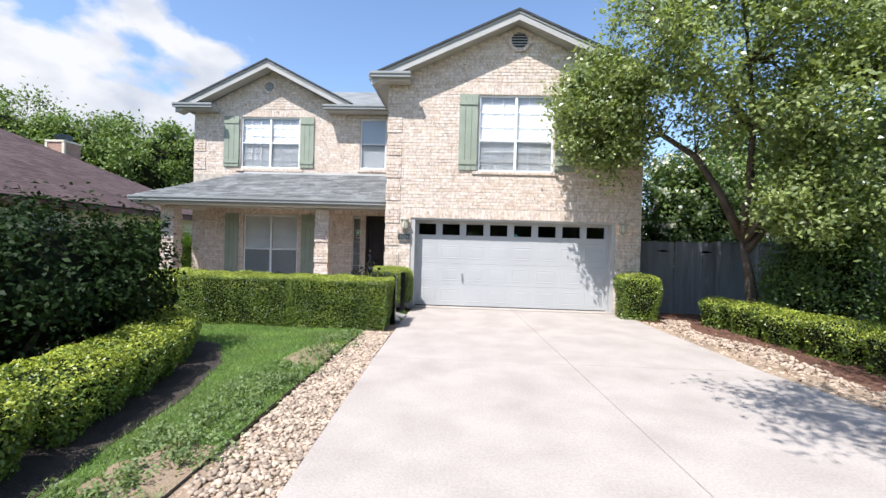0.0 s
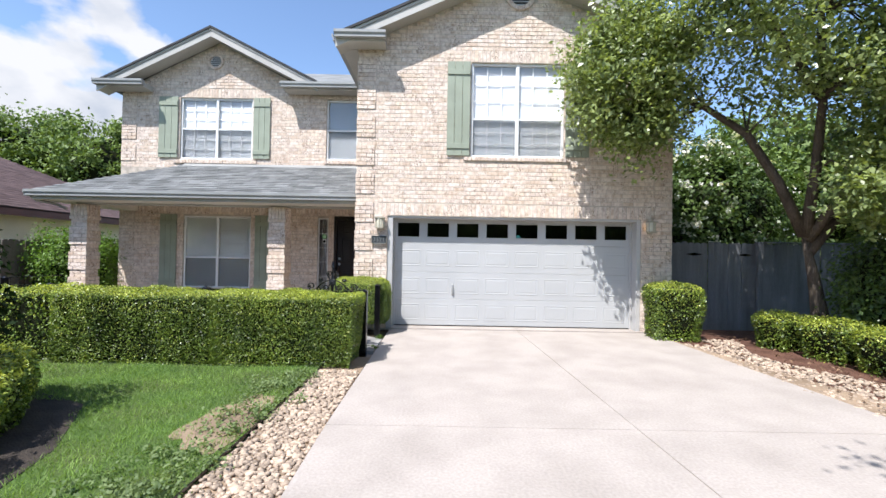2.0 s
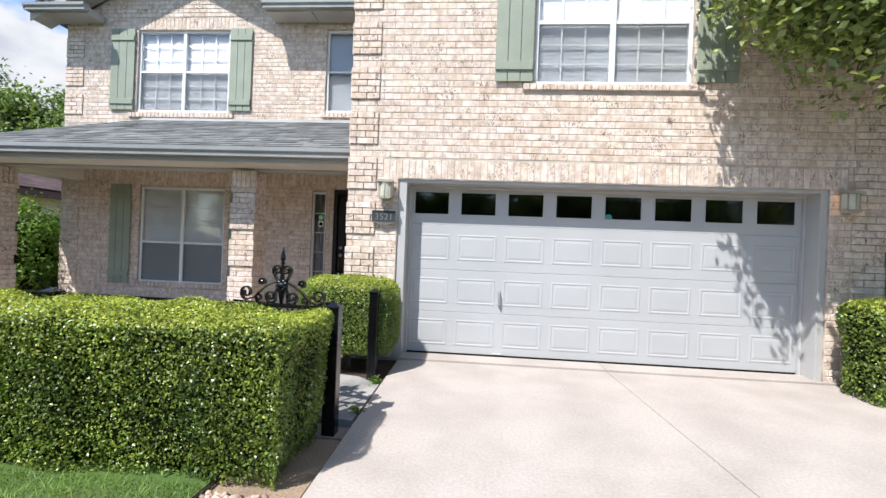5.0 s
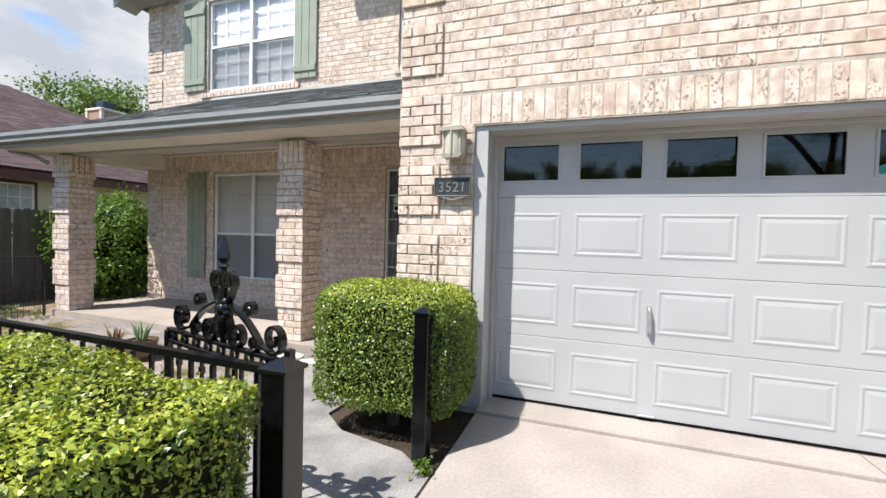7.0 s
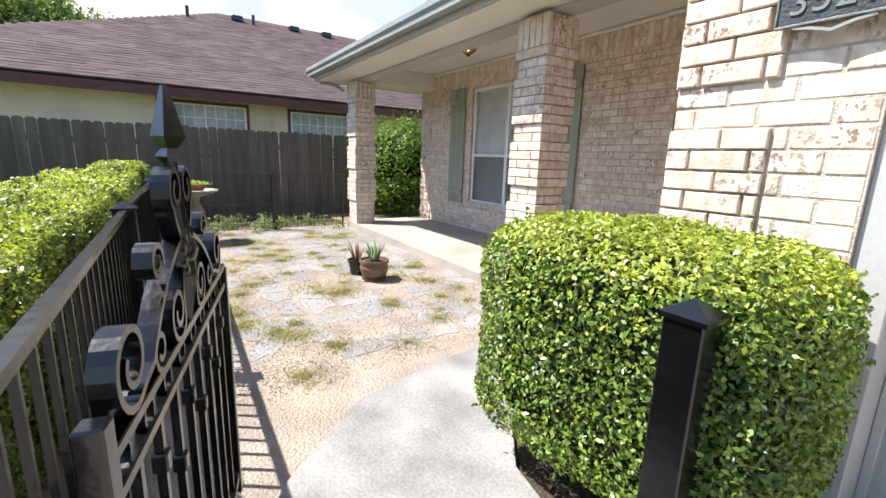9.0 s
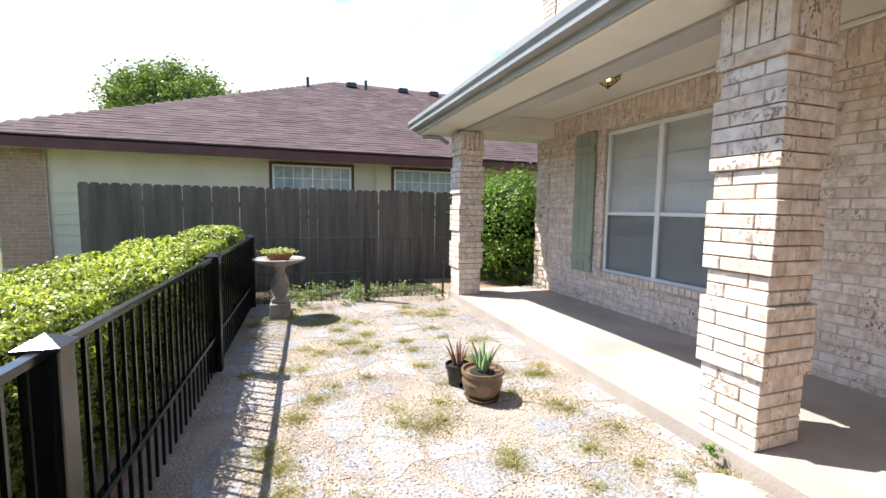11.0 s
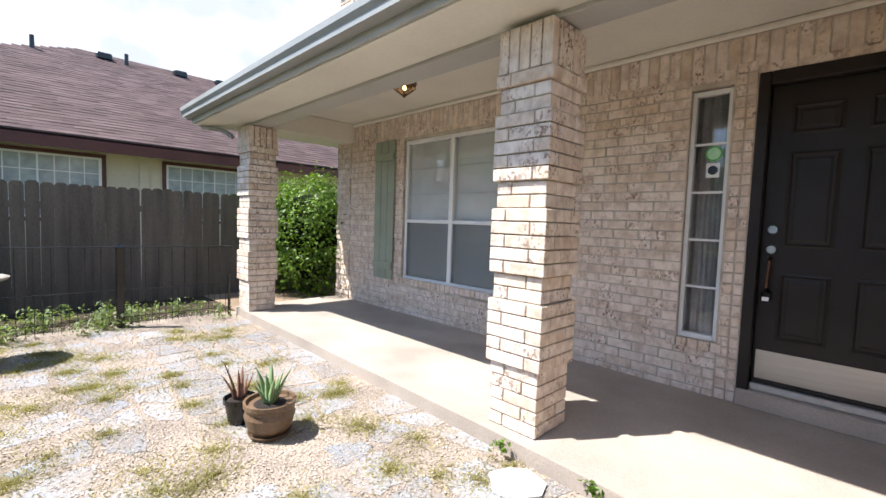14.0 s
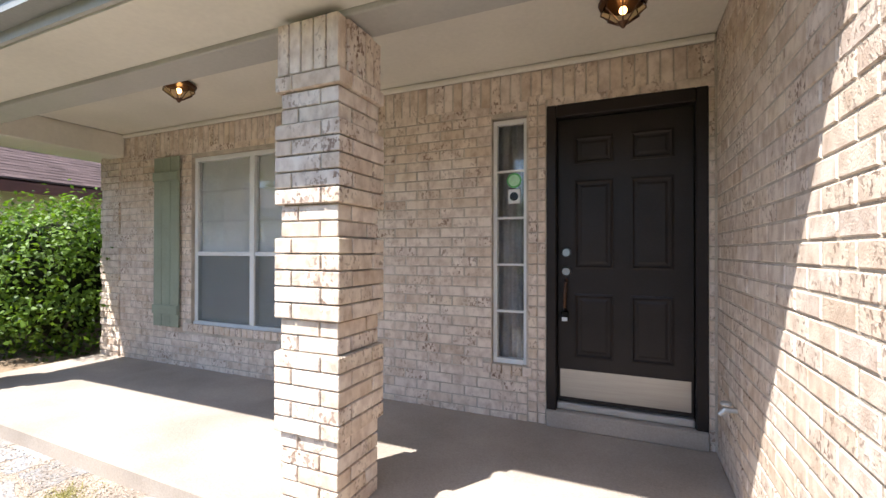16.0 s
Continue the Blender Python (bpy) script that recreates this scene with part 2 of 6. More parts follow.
M = {
    "brick": brick_material("blended brick"),
    "brick_red": brick_material("red-brown brick", (0.62, 0.47, 0.42)),
    "mortar": surface("mortar", (0.58, 0.50, 0.41), 0.95, 6, 150, 0.3, 0.4, spec=0.2),
    "concrete": surface("driveway concrete", (0.405, 0.355, 0.312), 0.9, 1.7, 45, 0.22, 0.25, stain=(0.36, 0.314, 0.273), spec=0.25),
    "walk": surface("grey path concrete", (0.33, 0.31, 0.285), 0.92, 2.2, 70, 0.35, 0.25, stain=(0.16, 0.155, 0.15), spec=0.25),
    "porch": surface("porch concrete", (0.405, 0.345, 0.29), 0.85, 1.5, 80, 0.2, 0.2, spec=0.3),
    "trim": surface("taupe grey trim paint", (0.42, 0.40, 0.365), 0.5, 2, 40, 0.1, 0.05),
    "gutter": surface("grey gutter metal", (0.30, 0.30, 0.285), 0.4, 2, 40, 0.12, 0.05),
    "soffit": surface("warm grey ceiling paint", (0.68, 0.635, 0.55), 0.6, 1.2, 30, 0.08, 0.05),
    "garage": surface("pale grey door paint", (0.43, 0.43, 0.42), 0.5, 1.5, 200, 0.06, 0.1),
    "jamb": surface("grey jamb paint", (0.45, 0.44, 0.42), 0.5, 2, 60, 0.1, 0.05),
    "white": surface("white vinyl", (0.76, 0.76, 0.74), 0.4, 3, 60, 0.06, 0.03),
    # blind colour takes in the bluish shade of the window reveal
    "blind": surface("blind greyed for the shade behind glass", (0.50, 0.53, 0.56), 0.6, 3, 40, 0.05, 0.03),
    "curtain": surface("off-white curtain", (0.89, 0.90, 0.87), 0.8, 2, 40, 0.1, 0.05),
    "shutter": surface("sage green paint", (0.285, 0.315, 0.235), 0.55, 3, 60, 0.12, 0.08),
    "shingle": surface("grey shingle", (0.225, 0.23, 0.225), 0.95, 2, 120, 0.25, 0.6, per_piece=0.28, spec=0.2),
    "shingle_red": surface("red-brown shingle", (0.135, 0.092, 0.086), 0.95, 1.2, 100, 0.2, 0.6, per_piece=0.22, spec=0.2),
    "shingle_edge": surface("dark shingle edge", (0.07, 0.07, 0.07), 0.95, 4, 90, 0.3, 0.4, spec=0.2),
    "door": surface("dark brown door paint", (0.026, 0.020, 0.018), 0.42, 3, 80, 0.2, 0.08, spec=0.22),
    "steel": surface("brushed steel", (0.40, 0.39, 0.38), 0.36, 3, 200, 0.08, 0.1, metal=1.0, stretch=(1, 1, 30)),
    "alu": surface("aluminium sill", (0.55, 0.55, 0.54), 0.45, 3, 100, 0.1, 0.05, metal=0.8),
    "bronze": surface("bronze metal", (0.12, 0.06, 0.035), 0.4, 5, 100, 0.3, 0.1, metal=0.7),
    "black": surface("black gloss paint", (0.005, 0.005, 0.0055), 0.22, 6, 25, 0.4, 0.08, spec=0.55),
    "glass": glass_material("window glass"),
    "dark_glass": glass_material("tinted glass", (0.35, 0.36, 0.37)),
    "amber": glass_material("amber lamp glass", (0.85, 0.66, 0.42), 1.05),
    "screen": screen_material("insect screen"),
    "dark": surface("dark interior", (0.03, 0.03, 0.03), 0.9),
    "inside": surface("inner plaster", (0.45, 0.44, 0.42), 0.9),
}

# ---- mesh helpers ----


def thing(name, x, y, z, label, category, group="", kind="", rz=0.0):
    ob = new(name)
    ob.empty_display_size = 0.1
    ob.matrix_basis = pose(x, y, z, 0, 0, rz)
    return tagged(ob, label, category, group, kind)


def link_mesh(name, me, material, parent=None, label="", local=False):
    me.materials.append(M[material] if isinstance(material, str) else material)
    ob = new(name, me)
    if parent is not None:
        ob.parent = parent
        if not local:
            m = parent.matrix_basis.copy()
            p = parent
            while p.parent is not None:
                m = p.parent.matrix_basis @ p.matrix_parent_inverse @ m
                p = p.parent
            ob.matrix_parent_inverse = m.inverted()
    if label:
        ob["label"] = label
    return ob


def part(name, bm, material, parent=None, label="", local=False, smooth=False):
    """A bmesh as one mesh object, in world coordinates unless local."""
    me = bpy.data.meshes.new(name)
    bm.normal_update()
    if smooth:
        for f in bm.faces:
            f.smooth = True
    bm.to_mesh(me)
    bm.free()
    return link_mesh(name, me, material, parent, label, local)


def raw(name, verts, faces, material, parent=None, label="", local=False, smooth=False):
    me = bpy.data.meshes.new(name)
    me.from_pydata(verts, [], faces)
    if smooth:
        me.polygons.foreach_set("use_smooth", [True] * len(me.polygons))
    me.update()
    return link_mesh(name, me, material, parent, label, local)


def box(x0, x1, y0, y1, z0, z1, bevel=0.0, bm=None, segments=1):
    b = bmesh.new() if bm is None else bm
    m = Matrix.Translation(((x0 + x1) / 2, (y0 + y1) / 2, (z0 + z1) / 2)) @ Matrix.Diagonal((abs(x1 - x0), abs(y1 - y0), abs(z1 - z0), 1))
    r = bmesh.ops.create_cube(b, size=1.0, matrix=m)
    if bevel:
        edges = list({e for v in r["verts"] for e in v.link_edges})
        bmesh.ops.bevel(b, geom=edges, offset=bevel, segments=segments, affect="EDGES", profile=0.5)
    return b


def prism(points, axis, a0, a1, bm=None):
    """A flat outline pushed along x, y or z from a0 to a1."""
    b = bmesh.new() if bm is None else bm
    put = {"x": lambda p, a: (a, p[0], p[1]), "y": lambda p, a: (p[0], a, p[1]), "z": lambda p, a: (p[0], p[1], a)}[axis]
    lo, hi = [b.verts.new(put(p, a0)) for p in points], [b.verts.new(put(p, a1)) for p in points]
    n = len(points)
    made = [b.faces.new(lo), b.faces.new(hi[::-1])]
    for i in range(n):
        made.append(b.faces.new((lo[i], hi[i], hi[(i + 1) % n], lo[(i + 1) % n])))
    bmesh.ops.recalc_face_normals(b, faces=made)
    return b


def slab(corners, thick, bm=None):
    """A sloping sheet with thickness below its four (or three) corners."""
    b = bmesh.new() if bm is None else bm
    top = [b.verts.new(c) for c in corners]
    low = [b.verts.new((c[0], c[1], c[2] - thick)) for c in corners]
    n = len(corners)
    made = [b.faces.new(top), b.faces.new(low[::-1])]
    for i in range(n):
        made.append(b.faces.new((top[i], low[i], low[(i + 1) % n], top[(i + 1) % n])))
    bmesh.ops.recalc_face_normals(b, faces=made)
    return b


def lathe(profile, cx, cy, segs=24, bm=None, fluted=0.0):
    """A turned shape: profile of (radius, height)."""
    b = bmesh.new() if bm is None else bm
    rings = []
    for r, z in profile:
        ring = []
        for k in range(segs):
            a = 2 * math.pi * k / segs
            rr = r * (1 + (fluted if k % 2 else 0))
            ring.append(b.verts.new((cx + rr * math.cos(a), cy + rr * math.sin(a), z)))
        rings.append(ring)
    for lo, hi in zip(rings, rings[1:]):
        for k in range(segs):
            b.faces.new((lo[k], lo[(k + 1) % segs], hi[(k + 1) % segs], hi[k]))
    b.faces.new(rings[0][::-1])
    b.faces.new(rings[-1])
    return b


def tube(points, radii, segs=8, bm=None):
    """A round bar or limb along a line of points."""
    b = bmesh.new() if bm is None else bm
    pts = [Vector(p) for p in points]
    rings = []
    for i, p in enumerate(pts):
        d = (pts[min(i + 1, len(pts) - 1)] - pts[max(i - 1, 0)]).normalized()
        side = d.orthogonal().normalized() if i == 0 else (side - d * side.dot(d)).normalized()
        up = d.cross(side)
        rings.append([b.verts.new(p + (side * math.cos(2 * math.pi * k / segs) + up * math.sin(2 * math.pi * k / segs)) * radii[i]) for k in range(segs)])
    for lo, hi in zip(rings, rings[1:]):
        for k in range(segs):
            b.faces.new((lo[k], lo[(k + 1) % segs], hi[(k + 1) % segs], hi[k]))
    b.faces.new(rings[0][::-1])
    b.faces.new(rings[-1])
    return b


def holed_wall(name, axis, a0, a1, u0, u1, v0, v1, holes, material, label):
    """A wall with true openings. axis 'y': runs along x between y = a0 and a1; axis 'x': runs along y."""
    us = sorted({u0, u1, *[c for h in holes for c in h[:2] if u0 < c < u1]})
    vs = sorted({v0, v1, *[c for h in holes for c in h[2:] if v0 < c < v1]})
    b = bmesh.new()
    grid = {}

    def inside(i, j):
        if not (0 <= i < len(us) - 1 and 0 <= j < len(vs) - 1):
            return False
        u, v = (us[i] + us[i + 1]) / 2, (vs[j] + vs[j + 1]) / 2
        return not any(h[0] < u < h[1] and h[2] < v < h[3] for h in holes)

    def vert(i, j, a):
        if (i, j, a) not in grid:
            grid[i, j, a] = b.verts.new((us[i], a, vs[j]) if axis == "y" else (a, us[i], vs[j]))
        return grid[i, j, a]

    for i in range(len(us) - 1):
        for j in range(len(vs) - 1):
            if not inside(i, j):
                continue
            for a in (a0, a1):
                b.faces.new((vert(i, j, a), vert(i + 1, j, a), vert(i + 1, j + 1, a), vert(i, j + 1, a)))
            for (di, dj, p, q) in ((-1, 0, (i, j), (i, j + 1)), (1, 0, (i + 1, j), (i + 1, j + 1)), (0, -1, (i, j), (i + 1, j)), (0, 1, (i, j + 1), (i + 1, j + 1))):
                if not inside(i + di, j + dj):
                    b.faces.new((vert(*p, a0), vert(*q, a0), vert(*q, a1), vert(*p, a1)))
    bmesh.ops.recalc_face_normals(b, faces=b.faces)
    ob = part(name, b, material)
    return tagged(ob, label, "wall", kind="structure")


BRICK_L, BRICK_H, JOINT = 0.213, 0.079, 0.009
brick_meshes = {}


def brick_shape(w, h, d):
    """Half-width outline of one brick: face towards -y, slightly eased arris."""
    c = 0.004
    x, z = w / 2, h / 2
    v = [(-x, 0, -z), (x, 0, -z), (x, 0, z), (-x, 0, z)]
    v += [(-x, -d + c, -z), (x, -d + c, -z), (x, -d + c, z), (-x, -d + c, z)]
    v += [(-x + c, -d, -z + c), (x - c, -d, -z + c), (x - c, -d, z - c), (-x + c, -d, z - c)]
    f = []
    for o in (0, 4):
        for k in range(4):
            f.append((o + k, o + (k + 1) % 4, o + 4 + (k + 1) % 4, o + 4 + k))
    f.append((8, 9, 10, 11))
    return v, f


def lay(wall, bricks, place, near, limit=300, material="brick"):
    """Bricks (u, v, w, h, proud) on a wall. place(u, v) gives the pose of a brick's back; those in the near test are parts, the rest one joined part."""
    single, rest = [], []
    for bk in bricks:
        (single if near(bk) and len(single) < limit else rest).append(bk)
    for u, v, w, h, d in single:
        key = (round(w, 2), round(h, 3), round(d, 3))
        if key not in brick_meshes:
            vs, fs = brick_shape(*key)
            me = bpy.data.meshes.new("brick")
            me.from_pydata(vs, [], fs)
            me.materials.append(M["brick"])
            brick_meshes[key] = me
        ob = new("brick", brick_meshes[key])
        ob.parent = wall
        ob.matrix_parent_inverse = wall.matrix_basis.inverted()
        ob.matrix_basis = place(u, v)
    if rest:
        vs, fs = [], []
        for u, v, w, h, d in rest:
            bv, bf = brick_shape(w, h, d)
            o, m = len(vs), place(u, v)
            vs.extend(tuple(m @ Vector(p)) for p in bv)
            fs.extend(tuple(o + i for i in q) for q in bf)
        tagged(raw("brickwork", vs, fs, material, wall), kind="stuff")


def courses(u0, u1, v0, v1, holes=(), limits=None, quoin=(), rng=None, proud=0.004):
    """Running bond between u0 and u1, cut at holes (u0, u1, v0, v1); limits(v) narrows a course; quoin: (u_from, u_to) zones that stand out."""
    rng = rng or random.Random(3)
    out = []
    row = int(v0 / BRICK_H + 0.5)
    while (row + 1) * BRICK_H <= v1 + 0.02:
        lo, hi = row * BRICK_H, (row + 1) * BRICK_H
        mid = (lo + hi) / 2
        a, b = (u0, u1) if limits is None else (max(u0, limits(hi)[0]), min(u1, limits(hi)[1]))
        spans = [(a, b)] if b - a > 0.1 else []
        for h in holes:
            if h[2] < mid < h[3]:
                nxt = []
                for s, e in spans:
                    if h[1] <= s or h[0] >= e:
                        nxt.append((s, e))
                    else:
                        if h[0] - s > 0.04:
                            nxt.append((s, h[0]))
                        if e - h[1] > 0.04:
                            nxt.append((h[1], e))
                spans = nxt
        raised = (row + 4) % 7 > 1
        for s, e in spans:
            cuts = [s, e]
            k = math.floor(s / BRICK_L) - 1
            shift = BRICK_L / 2 if row % 2 else 0.0
            while k * BRICK_L + shift < e:
                c = k * BRICK_L + shift
                if s + 0.05 < c < e - 0.05:
                    cuts.append(c)
                k += 1
            for q in quoin if raised else ():
                for c in q:
                    if s + 0.02 < c < e - 0.02:
                        cuts = [x for x in cuts if abs(x - c) > 0.05 or x in (s, e)] + [c]
            cuts = sorted(set(cuts))
            for p, n2 in zip(cuts, cuts[1:]):
                w = n2 - p - JOINT
                if w < 0.015:
                    continue
                d = proud + rng.uniform(-0.0015, 0.002)
                if raised and any(q[0] <= (p + n2) / 2 <= q[1] for q in quoin):
                    d += 0.018
                out.append(((p + n2) / 2, mid, round(w, 3), BRICK_H - JOINT, round(d, 3)))
        row += 1
    return out


def upright_row(u0, u1, v0, v1, pitch=0.079, proud=0.004, rng=None):
    """Soldiers or rowlocks: a row of bricks on end."""
    n = max(1, round((u1 - u0) / pitch))
    p = (u1 - u0) / n
    rng = rng or random.Random(5)
    return [(u0 + (k + 0.5) * p, (v0 + v1) / 2, p - JOINT, v1 - v0 - JOINT, round(proud + rng.uniform(-0.002, 0.002), 3)) for k in range(n)]


# ---- house: walls ----
GY, PY, SX, HX, GX = 10.10, 12.69, -1.69, -8.25, 4.48   # garage face, porch face, side wall, left end, right end
G_OPEN = (-1.06, 3.88, 0.0, 2.19)
G_WIN = (0.53, 2.35, 3.36, 5.22)
L_WIN = (-6.76, -4.90, 3.78, 5.36)
S_WIN = (-3.01, -2.20, 3.81, 5.36)
P_WIN = (-6.61, -4.89, 0.495, 2.335)
SIDE_L = (-3.18, -2.91, 0.44, 2.34)
D_OPEN = (-2.76, -1.73, 0.03, 2.38)
wall_garage = holed_wall("wall_garage", "y", GY + 0.009, GY + 0.36, SX + 0.009, GX, -0.1, 5.52, [G_OPEN, G_WIN], "mortar", "cream and buff brick garage front wall with pale mortar")
wall_porch = holed_wall("wall_porch", "y", PY + 0.009, PY + 0.24, HX, SX + 0.009, -0.1, 5.52, [L_WIN, S_WIN, P_WIN, SIDE_L, D_OPEN], "mortar", "cream and buff brick front wall behind the porch")
wall_side = holed_wall("wall_side", "x", SX + 0.009, SX + 0.24, GY + 0.36, PY + 0.012, -0.1, 5.52, [], "mortar", "buff brick side wall of the garage beside the door")
for nm, a in (("wall_left", ("x", HX, HX + 0.2, PY + 0.24, 17.0)), ("wall_right", ("x", GX - 0.2, GX, GY + 0.24, 17.0)), ("wall_back", ("y", 17.0, 17.2, HX, GX))):
    holed_wall(nm, a[0], a[1], a[2], a[3], a[4], -0.1, 5.52, [], "mortar", "plain brick outer wall of the house")
holed_wall("wall_garage_back", "y", 15.0, 15.1, SX + 0.24, GX - 0.2, 0, 2.6, [], "inside", "plain inner wall at the back of the garage")
part("gable_garage", prism([(SX + 0.012, 5.52), (GX, 5.52), (1.40, 6.90)], "y", GY + 0.012, GY + 0.2), "mortar", wall_garage)
part("gable_porch", prism([(HX, 5.52), (-3.35, 5.52), (-5.80, 6.78)], "y", PY + 0.012, PY + 0.2), "mortar", wall_porch)
tagged(part("ceiling", box(SX + 0.24, GX - 0.2, GY + 0.24, 15.0, 2.6, 2.7), "inside"), "plain plaster garage ceiling", "ceiling", kind="structure")

near_g = lambda bk: bk[0] < -0.3 and bk[1] < 3.3 or bk[0] < 0.3 and 2.1 < bk[1] < 2.9
near_p = lambda bk: bk[0] > -4.9 and bk[1] < 2.75
soldier_g = upright_row(-1.25, 4.07, 2.195, 2.43)
bricks_g = courses(SX, GX, 0.0, 6.85, [G_OPEN, G_WIN, (-1.25, 4.07, 2.19, 2.43), (0.40, 2.48, 3.27, 3.37), (0.35, 2.53, 5.22, 5.46)],
                   lambda v: (-9, 9) if v < 5.5 else (-1.68 + (v - 5.5) / 0.448, 4.48 - (v - 5.5) / 0.448), [(SX, -1.33), (4.12, GX)])
bricks_g = [b for b in bricks_g if (b[0] - 1.46) ** 2 + (b[1] - 6.53) ** 2 > 0.27 ** 2]
bricks_g += soldier_g + upright_row(0.40, 2.48, 3.285, 3.365, proud=0.035) + upright_row(0.35, 2.53, 5.225, 5.455)
bricks_p = courses(HX, SX, 0.03, 6.75, [L_WIN, S_WIN, P_WIN, SIDE_L, D_OPEN, (HX, SX, 2.42, 3.55), (-6.9, -4.78, 3.66, 3.77), (-3.06, -2.12, 3.70, 3.81), (-6.70, -4.78, 0.42, 0.52),
                                        (-3.25, -2.86, 0.36, 0.45), (-6.9, -4.78, 5.36, 5.6), (-2.90, -2.76, 0.0, 2.46)],
                   lambda v: (-9, 9) if v < 5.5 else (-8.25 + (v - 5.5) / 0.51, -3.35 - (v - 5.5) / 0.51), [(HX, -7.87)])
bricks_p = [b for b in bricks_p if (b[0] + 5.87) ** 2 + (b[1] - 6.29) ** 2 > 0.20 ** 2]
bricks_p += upright_row(HX, SX, 2.425, 2.665) + upright_row(-6.9, -4.78, 3.67, 3.76, proud=0.035) + upright_row(-3.06, -2.12, 3.71, 3.80, proud=0.035)
bricks_p += upright_row(-6.70, -4.78, 0.425, 0.515, proud=0.035) + upright_row(-3.25, -2.86, 0.365, 0.445, proud=0.03) + upright_row(-6.9, -4.78, 5.365, 5.595)
for k in range(31):
    for c, w in ((-2.862, 0.064), (-2.794, 0.052)):
        bricks_p.append((c, 0.03 + (k + 0.5) * BRICK_H, w, BRICK_H - JOINT, 0.009))
bricks_s = courses(GY + 0.01, PY - 0.01, 0.0, 5.5, [], None, [(GY, 10.47)])


def lay_house():
    lay(wall_garage, bricks_g, lambda u, v: pose(u, GY + 0.009, v), near_g)
    lay(wall_porch, bricks_p, lambda u, v: pose(u, PY + 0.009, v), near_p)
    lay(wall_side, bricks_s, lambda u, v: pose(SX + 0.009, u, v, 0, 0, -90), lambda bk: bk[1] < 2.6)


# ---- house: roofs, eaves, gutters ----
def structure(ob, label, category):
    return tagged(ob, label, category, kind="structure")


GUT = [(0, 0), (0.10, 0), (0.10, 0.04), (0.125, 0.075), (0.125, 0.125), (0.105, 0.125), (0.105, 0.08), (0.085, 0.05), (0.085, 0.015), (0.015, 0.015), (0.015, 0.125), (0, 0.125)]


def gutter_x(x0, x1, y, z, label="grey metal rain gutter along the eave"):
    """A gutter along x, its back at y, its bottom at z, mouth towards -y."""
    g = thing("gutter", x0, y, z, label, "gutter")
    part("trough", prism([(y - a, z + b) for a, b in GUT], "x", x0 + 0.004, x1 - 0.004), "gutter", g)
    for e in (x0, x1 - 0.004):
        part("end_cap", prism([(y, z), (y - 0.10, z), (y - 0.128, z + 0.075), (y - 0.128, z + 0.127), (y, z + 0.127)], "x", e, e + 0.004), "gutter", g)
    return g


def gutter_y(x, y0, y1, z, side):
    g = thing("gutter", x, y0, z, "grey metal rain gutter along the side eave", "gutter")
    part("trough", prism([(x + side * a, z + b) for a, b in GUT], "y", y0, y1), "gutter", g)
    return g


def gable(xa, xb, apex_x, z_low, slope, y_front, y_back, name):
    """Two roof slopes, their raking boards and soffits."""
    half = apex_x - xa
    za = z_low + slope * half
    roof = new(name)
    structure(roof, "grey asphalt shingle gable roof with taupe rake boards", "roof")
    for sx, xe in ((-1, xa), (1, xb)):
        zl = za - slope * abs(apex_x - xe)
        b = slab([(xe, y_front, zl), (apex_x, y_front, za), (apex_x, y_back, za), (xe, y_back, zl)] if sx < 0 else [(apex_x, y_front, za), (xe, y_front, zl), (xe, y_back, zl), (apex_x, y_back, za)], 0.05)
        part("roof_slope", b, "shingle", roof)
        d = 0.20
        part("rake_board", prism([(xe, zl - 0.055), (apex_x, za - 0.055), (apex_x, za - 0.055 - d), (xe, zl - 0.055 - d)], "y", y_front + 0.015, y_front + 0.045), "trim", roof)
        part("rake_trim", prism([(xe, zl - 0.052), (apex_x, za - 0.052), (apex_x, za - 0.10), (xe, zl - 0.10)], "y", y_front - 0.005, y_front + 0.013), "trim", roof)
        part("shingle_edge", prism([(xe, zl + 0.004), (apex_x, za + 0.004), (apex_x, za - 0.048), (xe, zl - 0.048)], "y", y_front - 0.03, y_front - 0.002), "shingle_edge", roof, "dark shingle edge")
        part("rake_soffit", slab([(xe, y_front + 0.047, zl - 0.2), (apex_x, y_front + 0.047, za - 0.2), (apex_x, y_front + 0.42, za - 0.2), (xe, y_front + 0.42, zl - 0.2)], 0.02), "trim", roof)
    return roof


gable(-2.05, 4.85, 1.40, 5.56, 0.448, 9.72, 17.2, "roof_garage")
gable(-8.60, -3.15, -5.80, 5.60, 0.50, 12.27, 15.2, "roof_left")
main_roof = new("roof_main")
structure(main_roof, "grey asphalt shingle main roof", "roof")
part("roof_slope", slab([(-3.60, 12.27, 5.62), (-1.9, 12.27, 5.62), (-1.9, 14.9, 6.95), (-3.60, 14.9, 6.95)], 0.05), "shingle", main_roof)
part("roof_slope", slab([(-8.60, 13.1, 6.04), (-3.60, 13.1, 6.04), (-3.60, 14.9, 6.95), (-8.60, 14.9, 6.95)], 0.05), "shingle", main_roof)
part("roof_slope", slab([(-8.60, 14.9, 6.95), (-1.9, 14.9, 6.95), (-1.9, 17.4, 5.62), (-8.60, 17.4, 5.62)], 0.05), "shingle", main_roof)


def boxed_eave(x0, x1, y0, y1, z0, z1, name="boxed_eave"):
    return structure(part(name, box(x0, x1, y0, y1, z0, z1, 0.008), "trim"), "taupe painted boxed eave", "eave")


